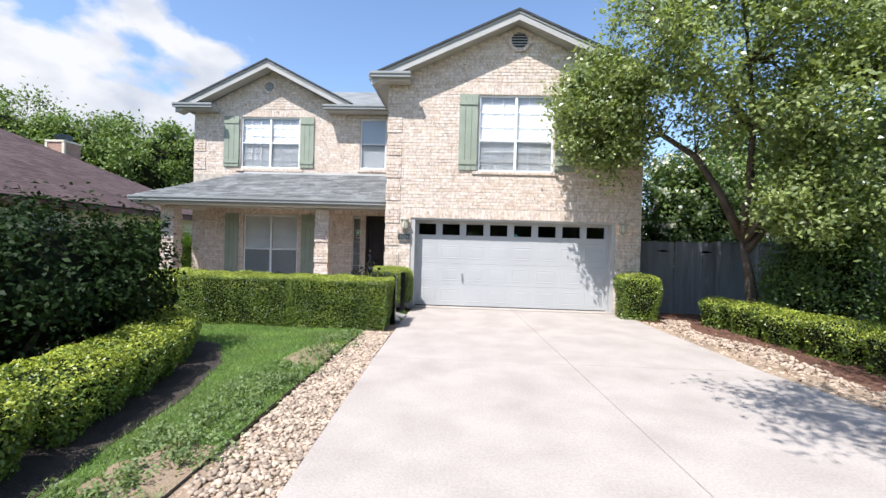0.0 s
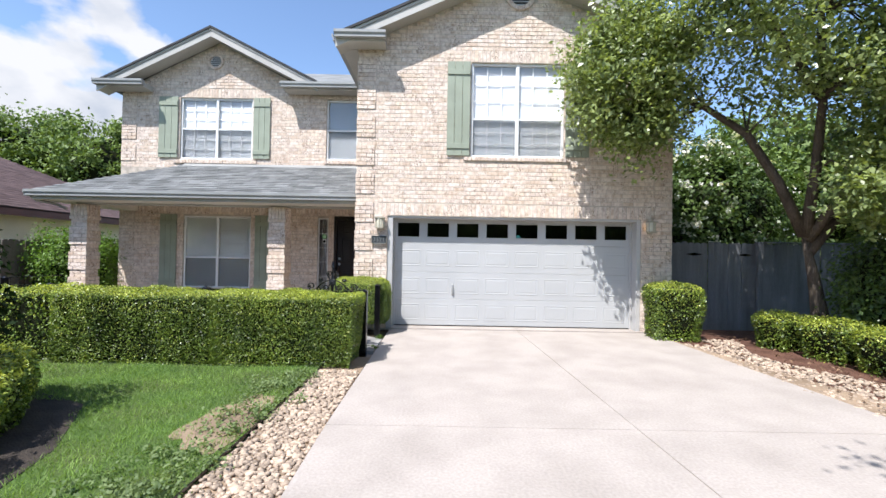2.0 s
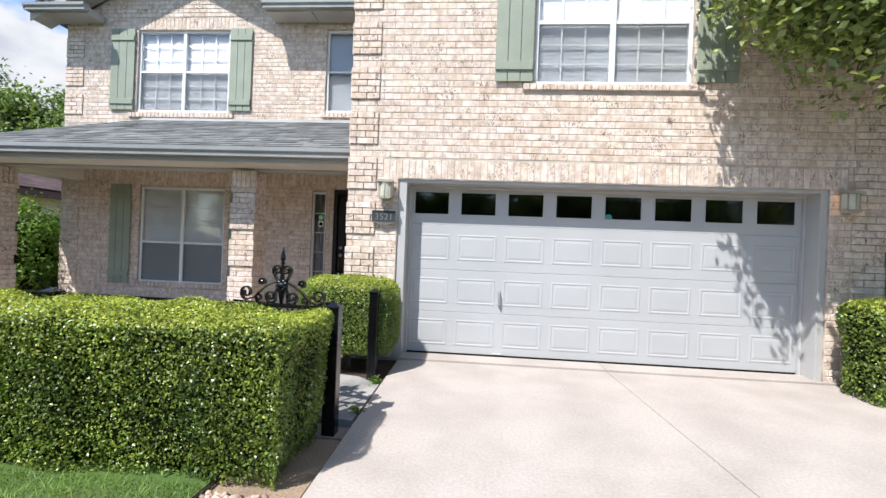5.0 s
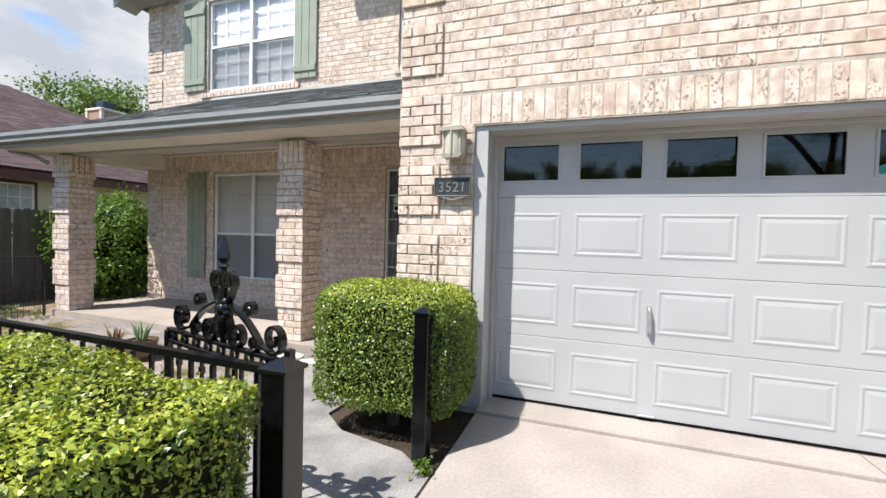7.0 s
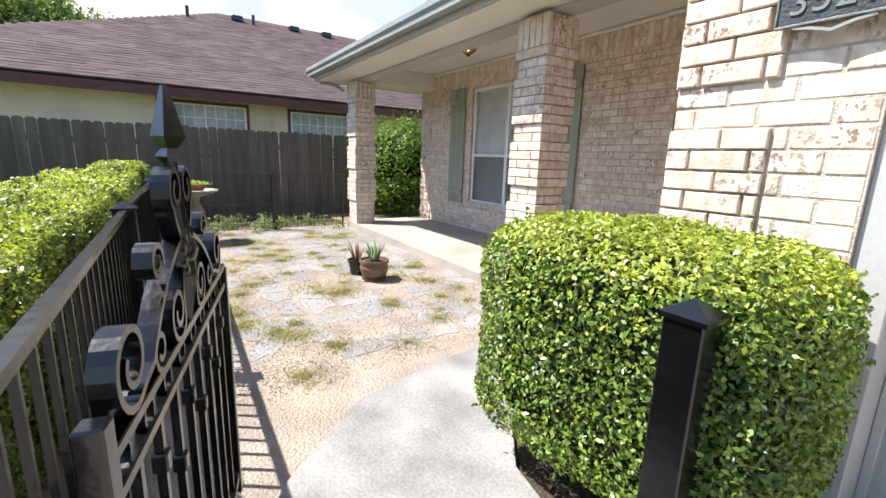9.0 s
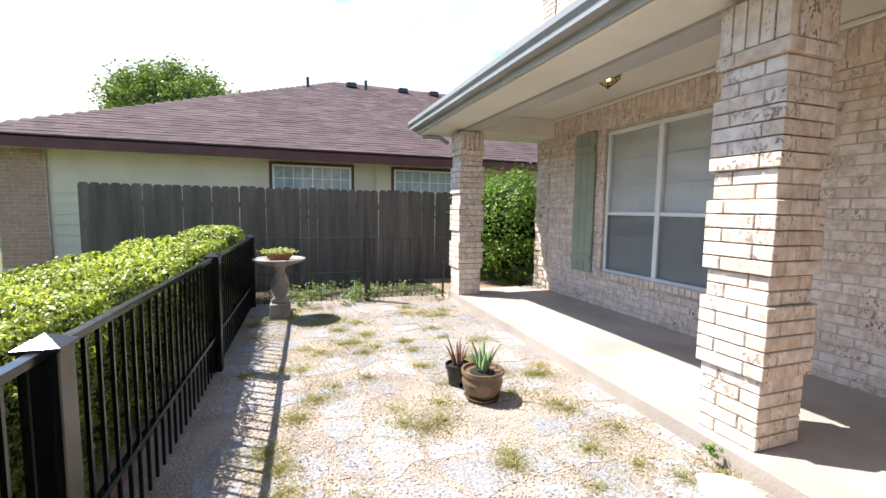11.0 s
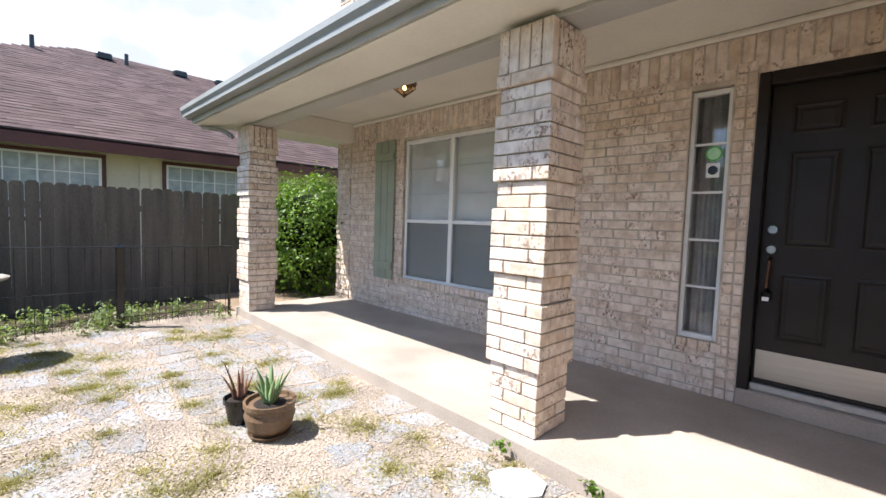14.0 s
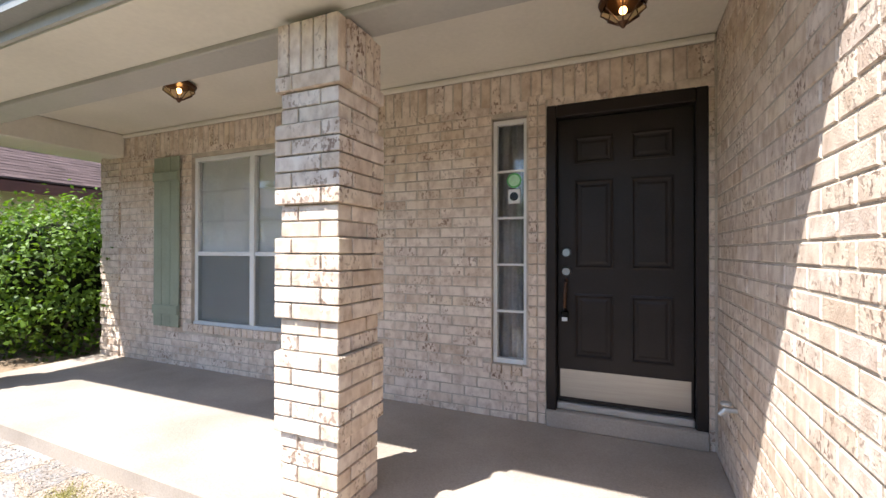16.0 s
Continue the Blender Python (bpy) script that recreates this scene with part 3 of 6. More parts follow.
boxed_eave(-2.02, -1.13, 9.74, 10.08, 5.42, 5.55)
gutter_x(-2.06, -1.10, 9.74, 5.46, "grey metal gutter on the short eave return")
boxed_eave(-2.02, -1.70, 10.10, 16.9, 5.42, 5.55)
gutter_y(-2.02, 9.80, 12.2, 5.46, -1)
boxed_eave(3.95, 4.82, 9.74, 10.08, 5.42, 5.55)
boxed_eave(-8.60, -7.45, 12.30, 12.67, 5.47, 5.60)
gutter_x(-8.64, -7.42, 12.30, 5.50, "grey metal gutter on the short eave return")
boxed_eave(-4.0, -2.03, 12.30, 12.67, 5.47, 5.60)
gutter_x(-4.04, -2.03, 12.30, 5.50)


def round_vent(x, z, r, y):
    v = thing("gable_vent", x, y, z, "round louvred gable vent in a ring of brick", "vent")
    n = 22
    for k in range(n):
        a, b2 = 2 * math.pi * (k + 0.06) / n, 2 * math.pi * (k + 0.94) / n
        ro = r * 1.38
        part("ring_brick", prism([(x + q * math.cos(t), z + q * math.sin(t)) for q, t in ((r, a), (ro, a), (ro, b2), (r, b2))], "y", y - 0.045, y + 0.02), "brick", v)
    back = bmesh.new()
    bmesh.ops.create_circle(back, cap_ends=True, segments=28, radius=r, matrix=pose(x, y + 0.008, z, 90, 0, 0))
    part("backing", back, "dark", v)
    for k in range(6):
        zz = z - r + (k + 0.5) * r / 3
        hw = math.sqrt(max(0.0004, r * r - (zz - z) ** 2)) * 0.97
        part("slat", slab([(x - hw, y - 0.02, zz - 0.012), (x + hw, y - 0.02, zz - 0.012), (x + hw, y + 0.006, zz + 0.02), (x - hw, y + 0.006, zz + 0.02)], 0.008), "jamb", v)


round_vent(1.46, 6.53, 0.20, GY)
round_vent(-5.87, 6.29, 0.145, PY)

# porch roof: front slope with a hip at its left end
EY, EZ, PT = 10.70, 2.66, 3.62       # eave line and top against the wall
porch_roof = new("roof_porch")
structure(porch_roof, "grey asphalt shingle porch roof with a hip", "roof")
hipx = -8.60 + (PY - EY)
part("roof_deck", slab([(-8.60, EY, EZ), (SX, EY, EZ), (SX, PY, PT), (hipx, PY, PT)], 0.04), "shingle", porch_roof)
part("roof_deck", slab([(-8.60, EY, EZ), (hipx, PY, PT), (-8.60, PY + 2.0, EZ)], 0.04), "shingle", porch_roof)
part("flashing", slab([(hipx, PY - 0.10, PT - 0.028), (SX, PY - 0.10, PT - 0.028), (SX, PY - 0.004, PT + 0.05), (hipx, PY - 0.004, PT + 0.05)], 0.012), "gutter", porch_roof)


def lay_shingles():
    pitch = (PT - EZ) / (PY - EY)
    rows, shown = 17, 0
    step = (PY - EY) / rows
    rng = random.Random(11)
    cache, vs, fs = {}, [], []
    tilt = math.degrees(math.atan(pitch)) - 1.6
    run = step * 1.12 / math.cos(math.atan(pitch))
    for r in range(rows):
        y = EY + r * step - 0.02
        x0 = -8.60 + max(0, r * step)
        x = SX - 0.01 - (0.15 if r % 2 else 0)
        while x > x0 + 0.05:
            w = rng.choice((0.16, 0.20, 0.28, 0.33))
            w = min(w, x - x0)
            th = rng.choice((0.006, 0.011))
            z = EZ + (y - EY) * pitch + 0.010
            key = (round(w, 2), th)
            v = [(-w / 2, 0, 0), (w / 2, 0, 0), (w / 2, run, -0.006), (-w / 2, run, -0.006), (-w / 2, 0, th), (w / 2, 0, th), (w / 2, run, 0), (-w / 2, run, 0)]
            f = [(4, 5, 6, 7), (0, 1, 5, 4), (1, 2, 6, 5), (3, 0, 4, 7)]
            m = pose(x - w / 2, y, z, tilt, 0, 0)
            if shown < 300 and x > -6.5:
                if key not in cache:
                    me = bpy.data.meshes.new("shingle")
                    me.from_pydata(v, [], f)
                    me.materials.append(M["shingle"])
                    cache[key] = me
                ob = new("shingle", cache[key])
                ob.parent, ob.matrix_basis = porch_roof, m
                shown += 1
            else:
                o = len(vs)
                vs.extend(tuple(m @ Vector(p)) for p in v)
                fs.extend(tuple(o + i for i in q) for q in f)
            x -= w + 0.004
    tagged(raw("shingles", vs, fs, "shingle", porch_roof), kind="stuff")


gutter_x(-8.64, SX - 0.005, EY - 0.01, 2.53, "long grey metal gutter along the porch eave")
gutter_y(-8.61, EY - 0.05, PY + 1.9, 2.53, -1)
structure(part("fascia_porch", box(-8.60, SX - 0.002, EY - 0.008, EY + 0.015, 2.47, 2.62), "trim"), "taupe painted fascia board", "fascia")
structure(part("soffit_porch", box(-8.58, SX - 0.002, EY + 0.02, 11.165, 2.46, 2.48), "soffit"), "warm grey boarded porch soffit", "soffit")
structure(part("beam_porch", box(-8.06, SX - 0.002, 11.17, 11.40, 2.43, 2.70, 0.006), "trim"), "taupe painted porch beam on brick columns", "beam")
structure(part("beam_end", box(-8.06, -7.78, 11.405, PY - 0.003, 2.43, 2.70, 0.006), "soffit"), "painted end beam of the porch", "beam")
structure(part("soffit_end", box(-8.58, -8.065, 11.17, PY + 1.8, 2.46, 2.48), "soffit"), "warm grey boarded side soffit", "soffit")
structure(part("ceiling_porch", box(-7.775, SX - 0.003, 11.405, PY - 0.003, 2.70, 2.72), "soffit"), "flat warm grey porch ceiling", "ceiling")
structure(part("ceiling_trim", box(-7.775, SX - 0.003, PY - 0.045, PY - 0.004, 2.655, 2.698, 0.012), "soffit"), "painted moulding along the porch ceiling", "trim")
structure(part("downspout_elbow", tube([(-8.60, 10.75, 2.55), (-8.60, 10.82, 2.45), (-8.35, 11.0, 2.40), (-8.16, 11.06, 2.30)], [0.03] * 4, 8), "gutter"), "grey downspout elbow under the eave", "downspout")


def brick_column(x0, y0, size, z0, z1):
    """Four bricks round in every course, turned the other way in the next, with standing-out bands and a soldier cap."""
    c = thing("porch_column", x0 + size / 2, y0 + size / 2, z0, "square cream brick porch column with raised brick bands", "column")
    rows = int((z1 - z0 - 0.235) / BRICK_H)
    core = box(x0 + 0.012, x0 + size - 0.012, y0 + 0.012, y0 + size - 0.012, z0, z1)
    for r in range(3, rows):
        if (r + 4) % 7 > 1:
            box(x0 - 0.012, x0 + size + 0.012, y0 - 0.012, y0 + size + 0.012, z0 + r * BRICK_H + 0.006, z0 + (r + 1) * BRICK_H - 0.001, 0, core)
    part("core", core, "mortar", c)
    cache = {}

    def one(xa, xb, ya, yb, za, zb):
        w, d, h = round(xb - xa, 3), round(yb - ya, 3), round(zb - za, 3)
        if (w, d, h) not in cache:
            me = bpy.data.meshes.new("brick")
            b = box(-w / 2, w / 2, -d / 2, d / 2, -h / 2, h / 2, 0.004)
            b.to_mesh(me)
            b.free()
            me.materials.append(M["brick"])
            cache[w, d, h] = me
        ob = new("brick", cache[w, d, h])
        ob.parent = c
        ob.matrix_parent_inverse = c.matrix_basis.inverted()
        ob.matrix_basis = pose((xa + xb) / 2, (ya + yb) / 2, (za + zb) / 2)

    for r in range(rows):
        e = 0.022 if (r + 4) % 7 > 1 and r > 2 else 0.0
        a, b, p, q = x0 - e, x0 + size + e, y0 - e, y0 + size + e
        s, g = 0.102, 0.009
        za, zb = z0 + r * BRICK_H + 0.004, z0 + (r + 1) * BRICK_H - 0.004
        if r % 2:
            one(a, b - s - g, p, p + s, za, zb), one(b - s, b, p, q - s - g, za, zb), one(a + s + g, b, q - s, q, za, zb), one(a, a + s, p + s + g, q, za, zb)
        else:
            one(a + s + g, b, p, p + s, za, zb), one(b - s, b, p + s + g, q, za, zb), one(a, b - s - g, q - s, q, za, zb), one(a, a + s, p, q - s - g, za, zb)
    za, zb = z0 + rows * BRICK_H + 0.004, z1 - 0.002
    n = 5
    w = (size + 0.028) / n
    for k in range(n):
        for side in (0, 1):
            one(x0 - 0.014 + k * w, x0 - 0.014 + (k + 1) * w - 0.009, (y0 - 0.014 if side == 0 else y0 + size - 0.05), (y0 + 0.05 if side == 0 else y0 + size + 0.014), za, zb)
            if 0 < k < n - 1:
                one((x0 - 0.014 if side == 0 else x0 + size - 0.05), (x0 + 0.05 if side == 0 else x0 + size + 0.014), y0 - 0.014 + k * w, y0 - 0.014 + (k + 1) * w - 0.009, za, zb)
    return c


# ---- windows, shutters, doors ----
def window(name, rect, y, grid, label, halves=2, covering="blind", split=0.5):
    """A double-hung vinyl window: frame, mullion, sashes, bars, glass, insect screens below, blind behind."""
    x0, x1, z0, z1 = rect
    w = thing(name, (x0 + x1) / 2, y, z0, label, "window", kind="structure")
    f = 0.045
    fy0, fy1 = y + 0.045, y + 0.11
    frame_b = box(x0, x1, fy0, fy1, z1 - f, z1, 0.004)
    box(x0, x1, fy0 - 0.012, fy1, z0, z0 + f, 0.004, frame_b)
    box(x0, x0 + f, fy0, fy1, z0 + f, z1 - f, 0.004, frame_b)
    box(x1 - f, x1, fy0, fy1, z0 + f, z1 - f, 0.004, frame_b)
    part("window_frame", frame_b, "white", w)
    if halves == 2:
        part("mullion", box((x0 + x1) / 2 - 0.032, (x0 + x1) / 2 + 0.032, fy0 - 0.004, fy1, z0 + f, z1 - f, 0.004), "white", w)
    hw = (x1 - x0) / halves
    zm = z0 + (z1 - z0) * split
    for h in range(halves):
        a = x0 + h * hw + (f if h == 0 else 0.034)
        b = x0 + (h + 1) * hw - (f if h == halves - 1 else 0.034)
        part("meeting_rail", box(a, b, fy0 + 0.006, fy1 - 0.01, zm - 0.022, zm + 0.022, 0.003), "white", w)
        for lo, hi, low in ((z0 + f, zm - 0.022, True), (zm + 0.022, z1 - f, False)):
            gl = part("pane", box(a, b, fy1 - 0.034, fy1 - 0.028, lo, hi), "glass", w)
            gl.visible_shadow = False
            nx, nz = grid
            for k in range(1, nx):
                xx = a + (b - a) * k / nx
                part("glazing_bar", box(xx - 0.008, xx + 0.008, fy1 - 0.024, fy1 - 0.012, lo, hi), "white", w)
            for k in range(1, nz):
                zz = lo + (hi - lo) * k / nz
                part("glazing_bar", box(a, b, fy1 - 0.0245, fy1 - 0.0125, zz - 0.008, zz + 0.008), "white", w)
            if low:
                sc = part("insect_screen", box(a, b, fy0 + 0.012, fy0 + 0.015, lo, hi), "screen", w)
    # blind or curtain behind the glass
    vs, fs = [], []
    if covering == "blind":
        n = int((z1 - z0) / 0.05)
        for k in range(n):
            z = z0 + (k + 0.5) * (z1 - z0) / n
            o = len(vs)
            vs += [(x0 + 0.01, y + 0.122, z - 0.028), (x1 - 0.01, y + 0.122, z - 0.028), (x1 - 0.01, y + 0.124, z + 0.026), (x0 + 0.01, y + 0.124, z + 0.026)]
            fs.append((o, o + 1, o + 2, o + 3))
        raw("blind", vs, fs, "blind", w)
    elif covering == "shade":
        part("roller_shade", box(x0 + 0.01, x1 - 0.01, y + 0.114, y + 0.118, z0, z1), "curtain", w)
    else:
        n = 90
        for k in range(n + 1):
            xx = x0 + (x1 - x0) * k / n
            yy = y + 0.14 + 0.012 * math.sin(k * 0.9) + 0.006 * math.sin(k * 2.3)
            vs += [(xx, yy, z0), (xx, yy, z1)]
            if k:
                o = 2 * k
                fs.append((o - 2, o, o + 1, o - 1))
        raw("curtain", vs, fs, "curtain", w, smooth=True)
    part("room_shade", box(x0 - 0.02, x1 + 0.02, y + 0.245, y + 0.26, z0 - 0.02, z1 + 0.02), "inside", w)
    return w


window("window_1", G_WIN, GY, (3, 3), "wide white vinyl double window with blinds above the garage", split=0.41)
window("window_2", L_WIN, PY, (3, 3), "white vinyl double window with blinds over the porch roof")
window("window_3", S_WIN, PY, (1, 1), "narrow white vinyl window with a blind", halves=1)
window("window_4", P_WIN, PY, (1, 3), "large white vinyl porch window with a pale shade drawn down", covering="shade", split=0.425)


def shutter(x0, x1, z0, z1, y, low=0.17, high=0.17):
    s = thing("shutter", (x0 + x1) / 2, y, z0, "sage green board and batten shutter beside a window", "shutter", group="green shutters")
    n = 3
    w = (x1 - x0) / n
    for k in range(n):
        part("board", box(x0 + k * w + 0.003, x0 + (k + 1) * w - 0.003, y - 0.034, y - 0.016, z0, z1, 0.003), "shutter", s)
    h = z1 - z0
    for zc in (z0 + h * 0.10, z1 - h * 0.115):
        part("batten", box(x0 + 0.006, x1 - 0.006, y - 0.054, y - 0.034, zc - 0.05, zc + 0.05, 0.004), "shutter", s)
    return s


shutter(0.06, 0.51, 3.38, 5.22, GY)
shutter(2.37, 2.84, 3.38, 5.22, GY)
shutter(-7.29, -6.80, 3.81, 5.37, PY)
shutter(-4.87, -4.44, 3.81, 5.37, PY)
shutter(-7.19, -6.76, 0.46, 2.36, PY)
shutter(-4.77, -4.34, 0.46, 2.36, PY)

# garage door
gd = thing("garage_door", 1.41, GY + 0.285, 0.03, "pale grey panelled sectional garage door with a top row of dark windows", "garage door")
DX0, DX1, DY = -0.965, 3.787, GY + 0.285
edges_z = [0.033, 0.555, 1.09, 1.665, 2.165]
PW = (DX1 - DX0) / 8
for r in range(4):
    za, zb = edges_z[r] + 0.0015, edges_z[r + 1] - 0.0015
    if r < 3:
        sec = part("section", box(DX0, DX1, DY, DY + 0.05, za, zb, 0.003), "garage", gd)
        for k in range(8):
            a, b2 = DX0 + k * PW + 0.051, DX0 + (k + 1) * PW - 0.051
            m = (za + zb) / 2
            pb = bmesh.new()
            vs = []
            for ins, dep in ((0.0, 0.003), (0.0, -0.0015), (0.016, -0.005), (0.032, 0.0), (0.06, -0.004)):
                vs.append([pb.verts.new((xx, DY + dep, zz)) for xx, zz in ((a + ins, m - 0.165 + ins), (b2 - ins, m - 0.165 + ins), (b2 - ins, m + 0.165 - ins), (a + ins, m + 0.165 - ins))])
            for lo, hi in zip(vs, vs[1:]):
                for i in range(4):
                    pb.faces.new((lo[i], lo[(i + 1) % 4], hi[(i + 1) % 4], hi[i]))
            pb.faces.new(vs[-1])
            part("raised_panel", pb, "garage", sec)
    else:
        sb = bmesh.new()
        box(DX0, DX1, DY, DY + 0.05, za, 1.79, 0.0, sb)
        box(DX0, DX1, DY, DY + 0.05, 2.085, zb, 0.0, sb)
        for k in range(9):
            a = DX0 if k == 0 else DX0 + k * PW - 0.072
            b2 = DX1 if k == 8 else DX0 + k * PW + 0.072
            box(a, b2, DY, DY + 0.05, 1.7901, 2.0849, 0.0, sb)
        sec = part("section", sb, "garage", gd)
        for k in range(8):
            a, b2 = DX0 + k * PW + 0.072, DX0 + (k + 1) * PW - 0.072
            fb = box(a - 0.006, b2 + 0.006, DY - 0.008, DY + 0.004, 1.785, 1.80)
            box(a - 0.006, b2 + 0.006, DY - 0.008, DY + 0.004, 2.075, 2.09, 0, fb)
            box(a - 0.006, a + 0.01, DY - 0.008, DY + 0.004, 1.80, 2.075, 0, fb)
            box(b2 - 0.01, b2 + 0.006, DY - 0.008, DY + 0.004, 1.80, 2.075, 0, fb)
            part("window_trim", fb, "garage", sec)
            part("pane", box(a, b2, DY + 0.02, DY + 0.026, 1.791, 2.084), "dark_glass", sec, "dark tinted pane")
part("bottom_seal", box(DX0, DX1, DY + 0.004, DY + 0.046, 0.012, 0.036), "black", gd)
part("lift_handle", tube([(0.23, DY - 0.004, 0.66), (0.23, DY - 0.045, 0.68), (0.23, DY - 0.05, 0.76), (0.23, DY - 0.045, 0.83), (0.23, DY - 0.004, 0.85)], [0.011, 0.011, 0.012, 0.011, 0.011], 8), "alu", gd, "grey lift handle")
part("latch_plate", box(0.215, 0.245, DY - 0.006, DY - 0.001, 0.64, 0.87, 0.002), "alu", gd)
part("foot_step", box(0.17, 0.29, DY - 0.035, DY - 0.001, 0.045, 0.062, 0.004), "alu", gd, "worn metal lift step")
dec = bmesh.new()
bmesh.ops.create_cone(dec, cap_ends=True, segments=20, radius1=0.045, radius2=0.045, depth=0.002, matrix=pose(DX0 + 4 * PW + 0.13, DY + 0.018, 1.82, 90, 0, 0))
part("round_sticker", dec, surface("teal sticker", (0.05, 0.32, 0.26), 0.4), gd, "small teal round sticker")
jb = box(-1.06, -0.955, GY + 0.03, DY + 0.055, 0.0, 2.19, 0.004)
box(3.805, 3.88, GY + 0.03, DY + 0.055, 0.0, 2.19, 0.004, jb)
box(-0.955, 3.805, GY + 0.03, DY + 0.055, 2.15, 2.19, 0.004, jb)
structure(part("garage_door_frame", jb, "jamb"), "grey painted garage door frame", "door frame")
sb = box(-0.954, -0.925, DY - 0.05, DY - 0.003, 0.0, 2.149, 0.003)
box(3.775, 3.804, DY - 0.05, DY - 0.003, 0.0, 2.149, 0.003, sb)
box(-0.924, 3.774, DY - 0.05, DY - 0.003, 2.12, 2.149, 0.003, sb)
structure(part("garage_door_stop", sb, "jamb"), "grey weather stop round the garage door", "trim")

# front door with sidelight
d1 = thing("door_1", -2.245, PY + 0.06, 0.03, "closed dark brown six-panel front door with a steel kick plate", "door", kind="structure")
fb = box(-2.76, -2.69, PY - 0.004, PY + 0.13, 0.03, 2.38, 0.006)
box(-1.80, -1.73, PY - 0.004, PY + 0.13, 0.03, 2.38, 0.006, fb)
box(-2.69, -1.80, PY - 0.004, PY + 0.13, 2.29, 2.38, 0.006, fb)
part("door_frame", fb, "door", d1)
leaf = part("door_leaf", box(-2.686, -1.804, PY + 0.075, PY + 0.12, 0.205, 2.285, 0.003), "door", d1)
for x0, x1 in ((-2.57, -2.30), (-2.19, -1.92)):
    for z0, z1 in ((0.53, 1.00), (1.18, 1.83), (1.95, 2.15)):
        pb = bmesh.new()
        vs = []
        for ins, dep in ((0.0, 0.004), (0.0, -0.006), (0.014, -0.010), (0.03, 0.003), (0.055, -0.005)):
            vs.append([pb.verts.new((xx, PY + 0.075 + dep, zz)) for xx, zz in ((x0 + ins, z0 + ins), (x1 - ins, z0 + ins), (x1 - ins, z1 - ins), (x0 + ins, z1 - ins))])
        for lo, hi in zip(vs, vs[1:]):
            for i in range(4):
                pb.faces.new((lo[i], lo[(i + 1) % 4], hi[(i + 1) % 4], hi[i]))
        pb.faces.new(vs[-1])
        part("raised_panel", pb, "door", leaf)
part("kick_plate", box(-2.67, -1.82, PY + 0.071, PY + 0.0745, 0.235, 0.44, 0.001), "steel", leaf, "brushed steel kick plate")
part("threshold", box(-2.76, -1.73, PY - 0.03, PY + 0.13, 0.03, 0.15, 0.008), "porch", d1, "concrete door step")
part("sill_bar", box(-2.69, -1.80, PY + 0.03, PY + 0.13, 0.151, 0.20, 0.008), "alu", d1, "aluminium threshold bar")
for zc, r in ((1.30, 0.034), (1.16, 0.034)):
    cb = bmesh.new()
    bmesh.ops.create_cone(cb, cap_ends=True, segments=20, radius1=r, radius2=r * 0.8, depth=0.022, matrix=pose(-2.625, PY + 0.064, zc, 90, 0, 0))
    part("lock_rose", cb, "steel", leaf, "satin steel lock rose")
part("handle", tube([(-2.625, PY + 0.066, 1.10), (-2.625, PY + 0.02, 1.08), (-2.628, PY + 0.012, 0.98), (-2.632, PY + 0.02, 0.90), (-2.634, PY + 0.066, 0.88)], [0.012, 0.011, 0.013, 0.011, 0.012], 10), "bronze", leaf, "curved bronze grip handle")
part("key_box", box(-2.66, -2.605, PY + 0.02, PY + 0.066, 0.80, 0.87, 0.006), "black", leaf, "small black key box")
part("key_box_label", box(-2.652, -2.613, PY + 0.0165, PY + 0.0195, 0.80, 0.828), "white", leaf)

s1 = thing("window_5", -3.035, PY + 0.06, 0.44, "narrow white sidelight with five panes beside the front door", "window", kind="structure")
fb = box(-3.18, -3.15, PY + 0.045, PY + 0.10, 0.44, 2.33, 0.003)
box(-2.94, -2.91, PY + 0.045, PY + 0.10, 0.44, 2.33, 0.003, fb)
box(-3.15, -2.94, PY + 0.045, PY + 0.10, 2.295, 2.33, 0.003, fb)
box(-3.15, -2.94, PY + 0.04, PY + 0.10, 0.44, 0.478, 0.003, fb)
part("window_frame", fb, "white", s1)
for k in range(5):
    za, zb = 0.478 + k * 0.3634, 0.478 + (k + 1) * 0.3634
    g = part("pane", box(-3.15, -2.94, PY + 0.07, PY + 0.075, za, zb - 0.002), "glass", s1)
    g.visible_shadow = False
    if k:
        part("glazing_bar", box(-3.15, -2.94, PY + 0.055, PY + 0.085, za - 0.008, za + 0.008), "white", s1)
vs, fs = [], []
for k in range(31):
    xx = -3.18 + 0.27 * k / 30
    yy = PY + 0.17 + 0.015 * math.sin(k * 0.8)
    vs += [(xx, yy, 0.44), (xx, yy, 2.33)]
    if k:
        fs.append((2 * k - 2, 2 * k, 2 * k + 1, 2 * k - 1))
raw("curtain", vs, fs, surface("grey sheer curtain", (0.42, 0.43, 0.43), 0.9, 4, 60, 0.3), s1, smooth=True)
part("room_shade", box(-3.2, -2.88, PY + 0.245, PY + 0.26, 0.42, 2.35), "inside", s1)
st = bmesh.new()
bmesh.ops.create_cone(st, cap_ends=True, segments=24, radius1=0.058, radius2=0.058, depth=0.002, matrix=pose(-3.02, PY + 0.068, 1.86, 90, 0, 0))
part("round_sticker", st, surface("green sticker", (0.10, 0.42, 0.10), 0.4), s1, "round green sticker")
part("sticker_ring", lathe([(0.04, 0), (0.045, 0.001)], 0, 0, 20), surface("pale green", (0.45, 0.75, 0.45), 0.5), s1).matrix_basis = pose(-3.02, PY + 0.0668, 1.86, 90, 0, 0)
part("square_sticker", box(-3.065, -2.975, PY + 0.0665, PY + 0.0688, 1.68, 1.79, 0.0008), "white", s1, "white square sticker with a dark emblem")
em = bmesh.new()
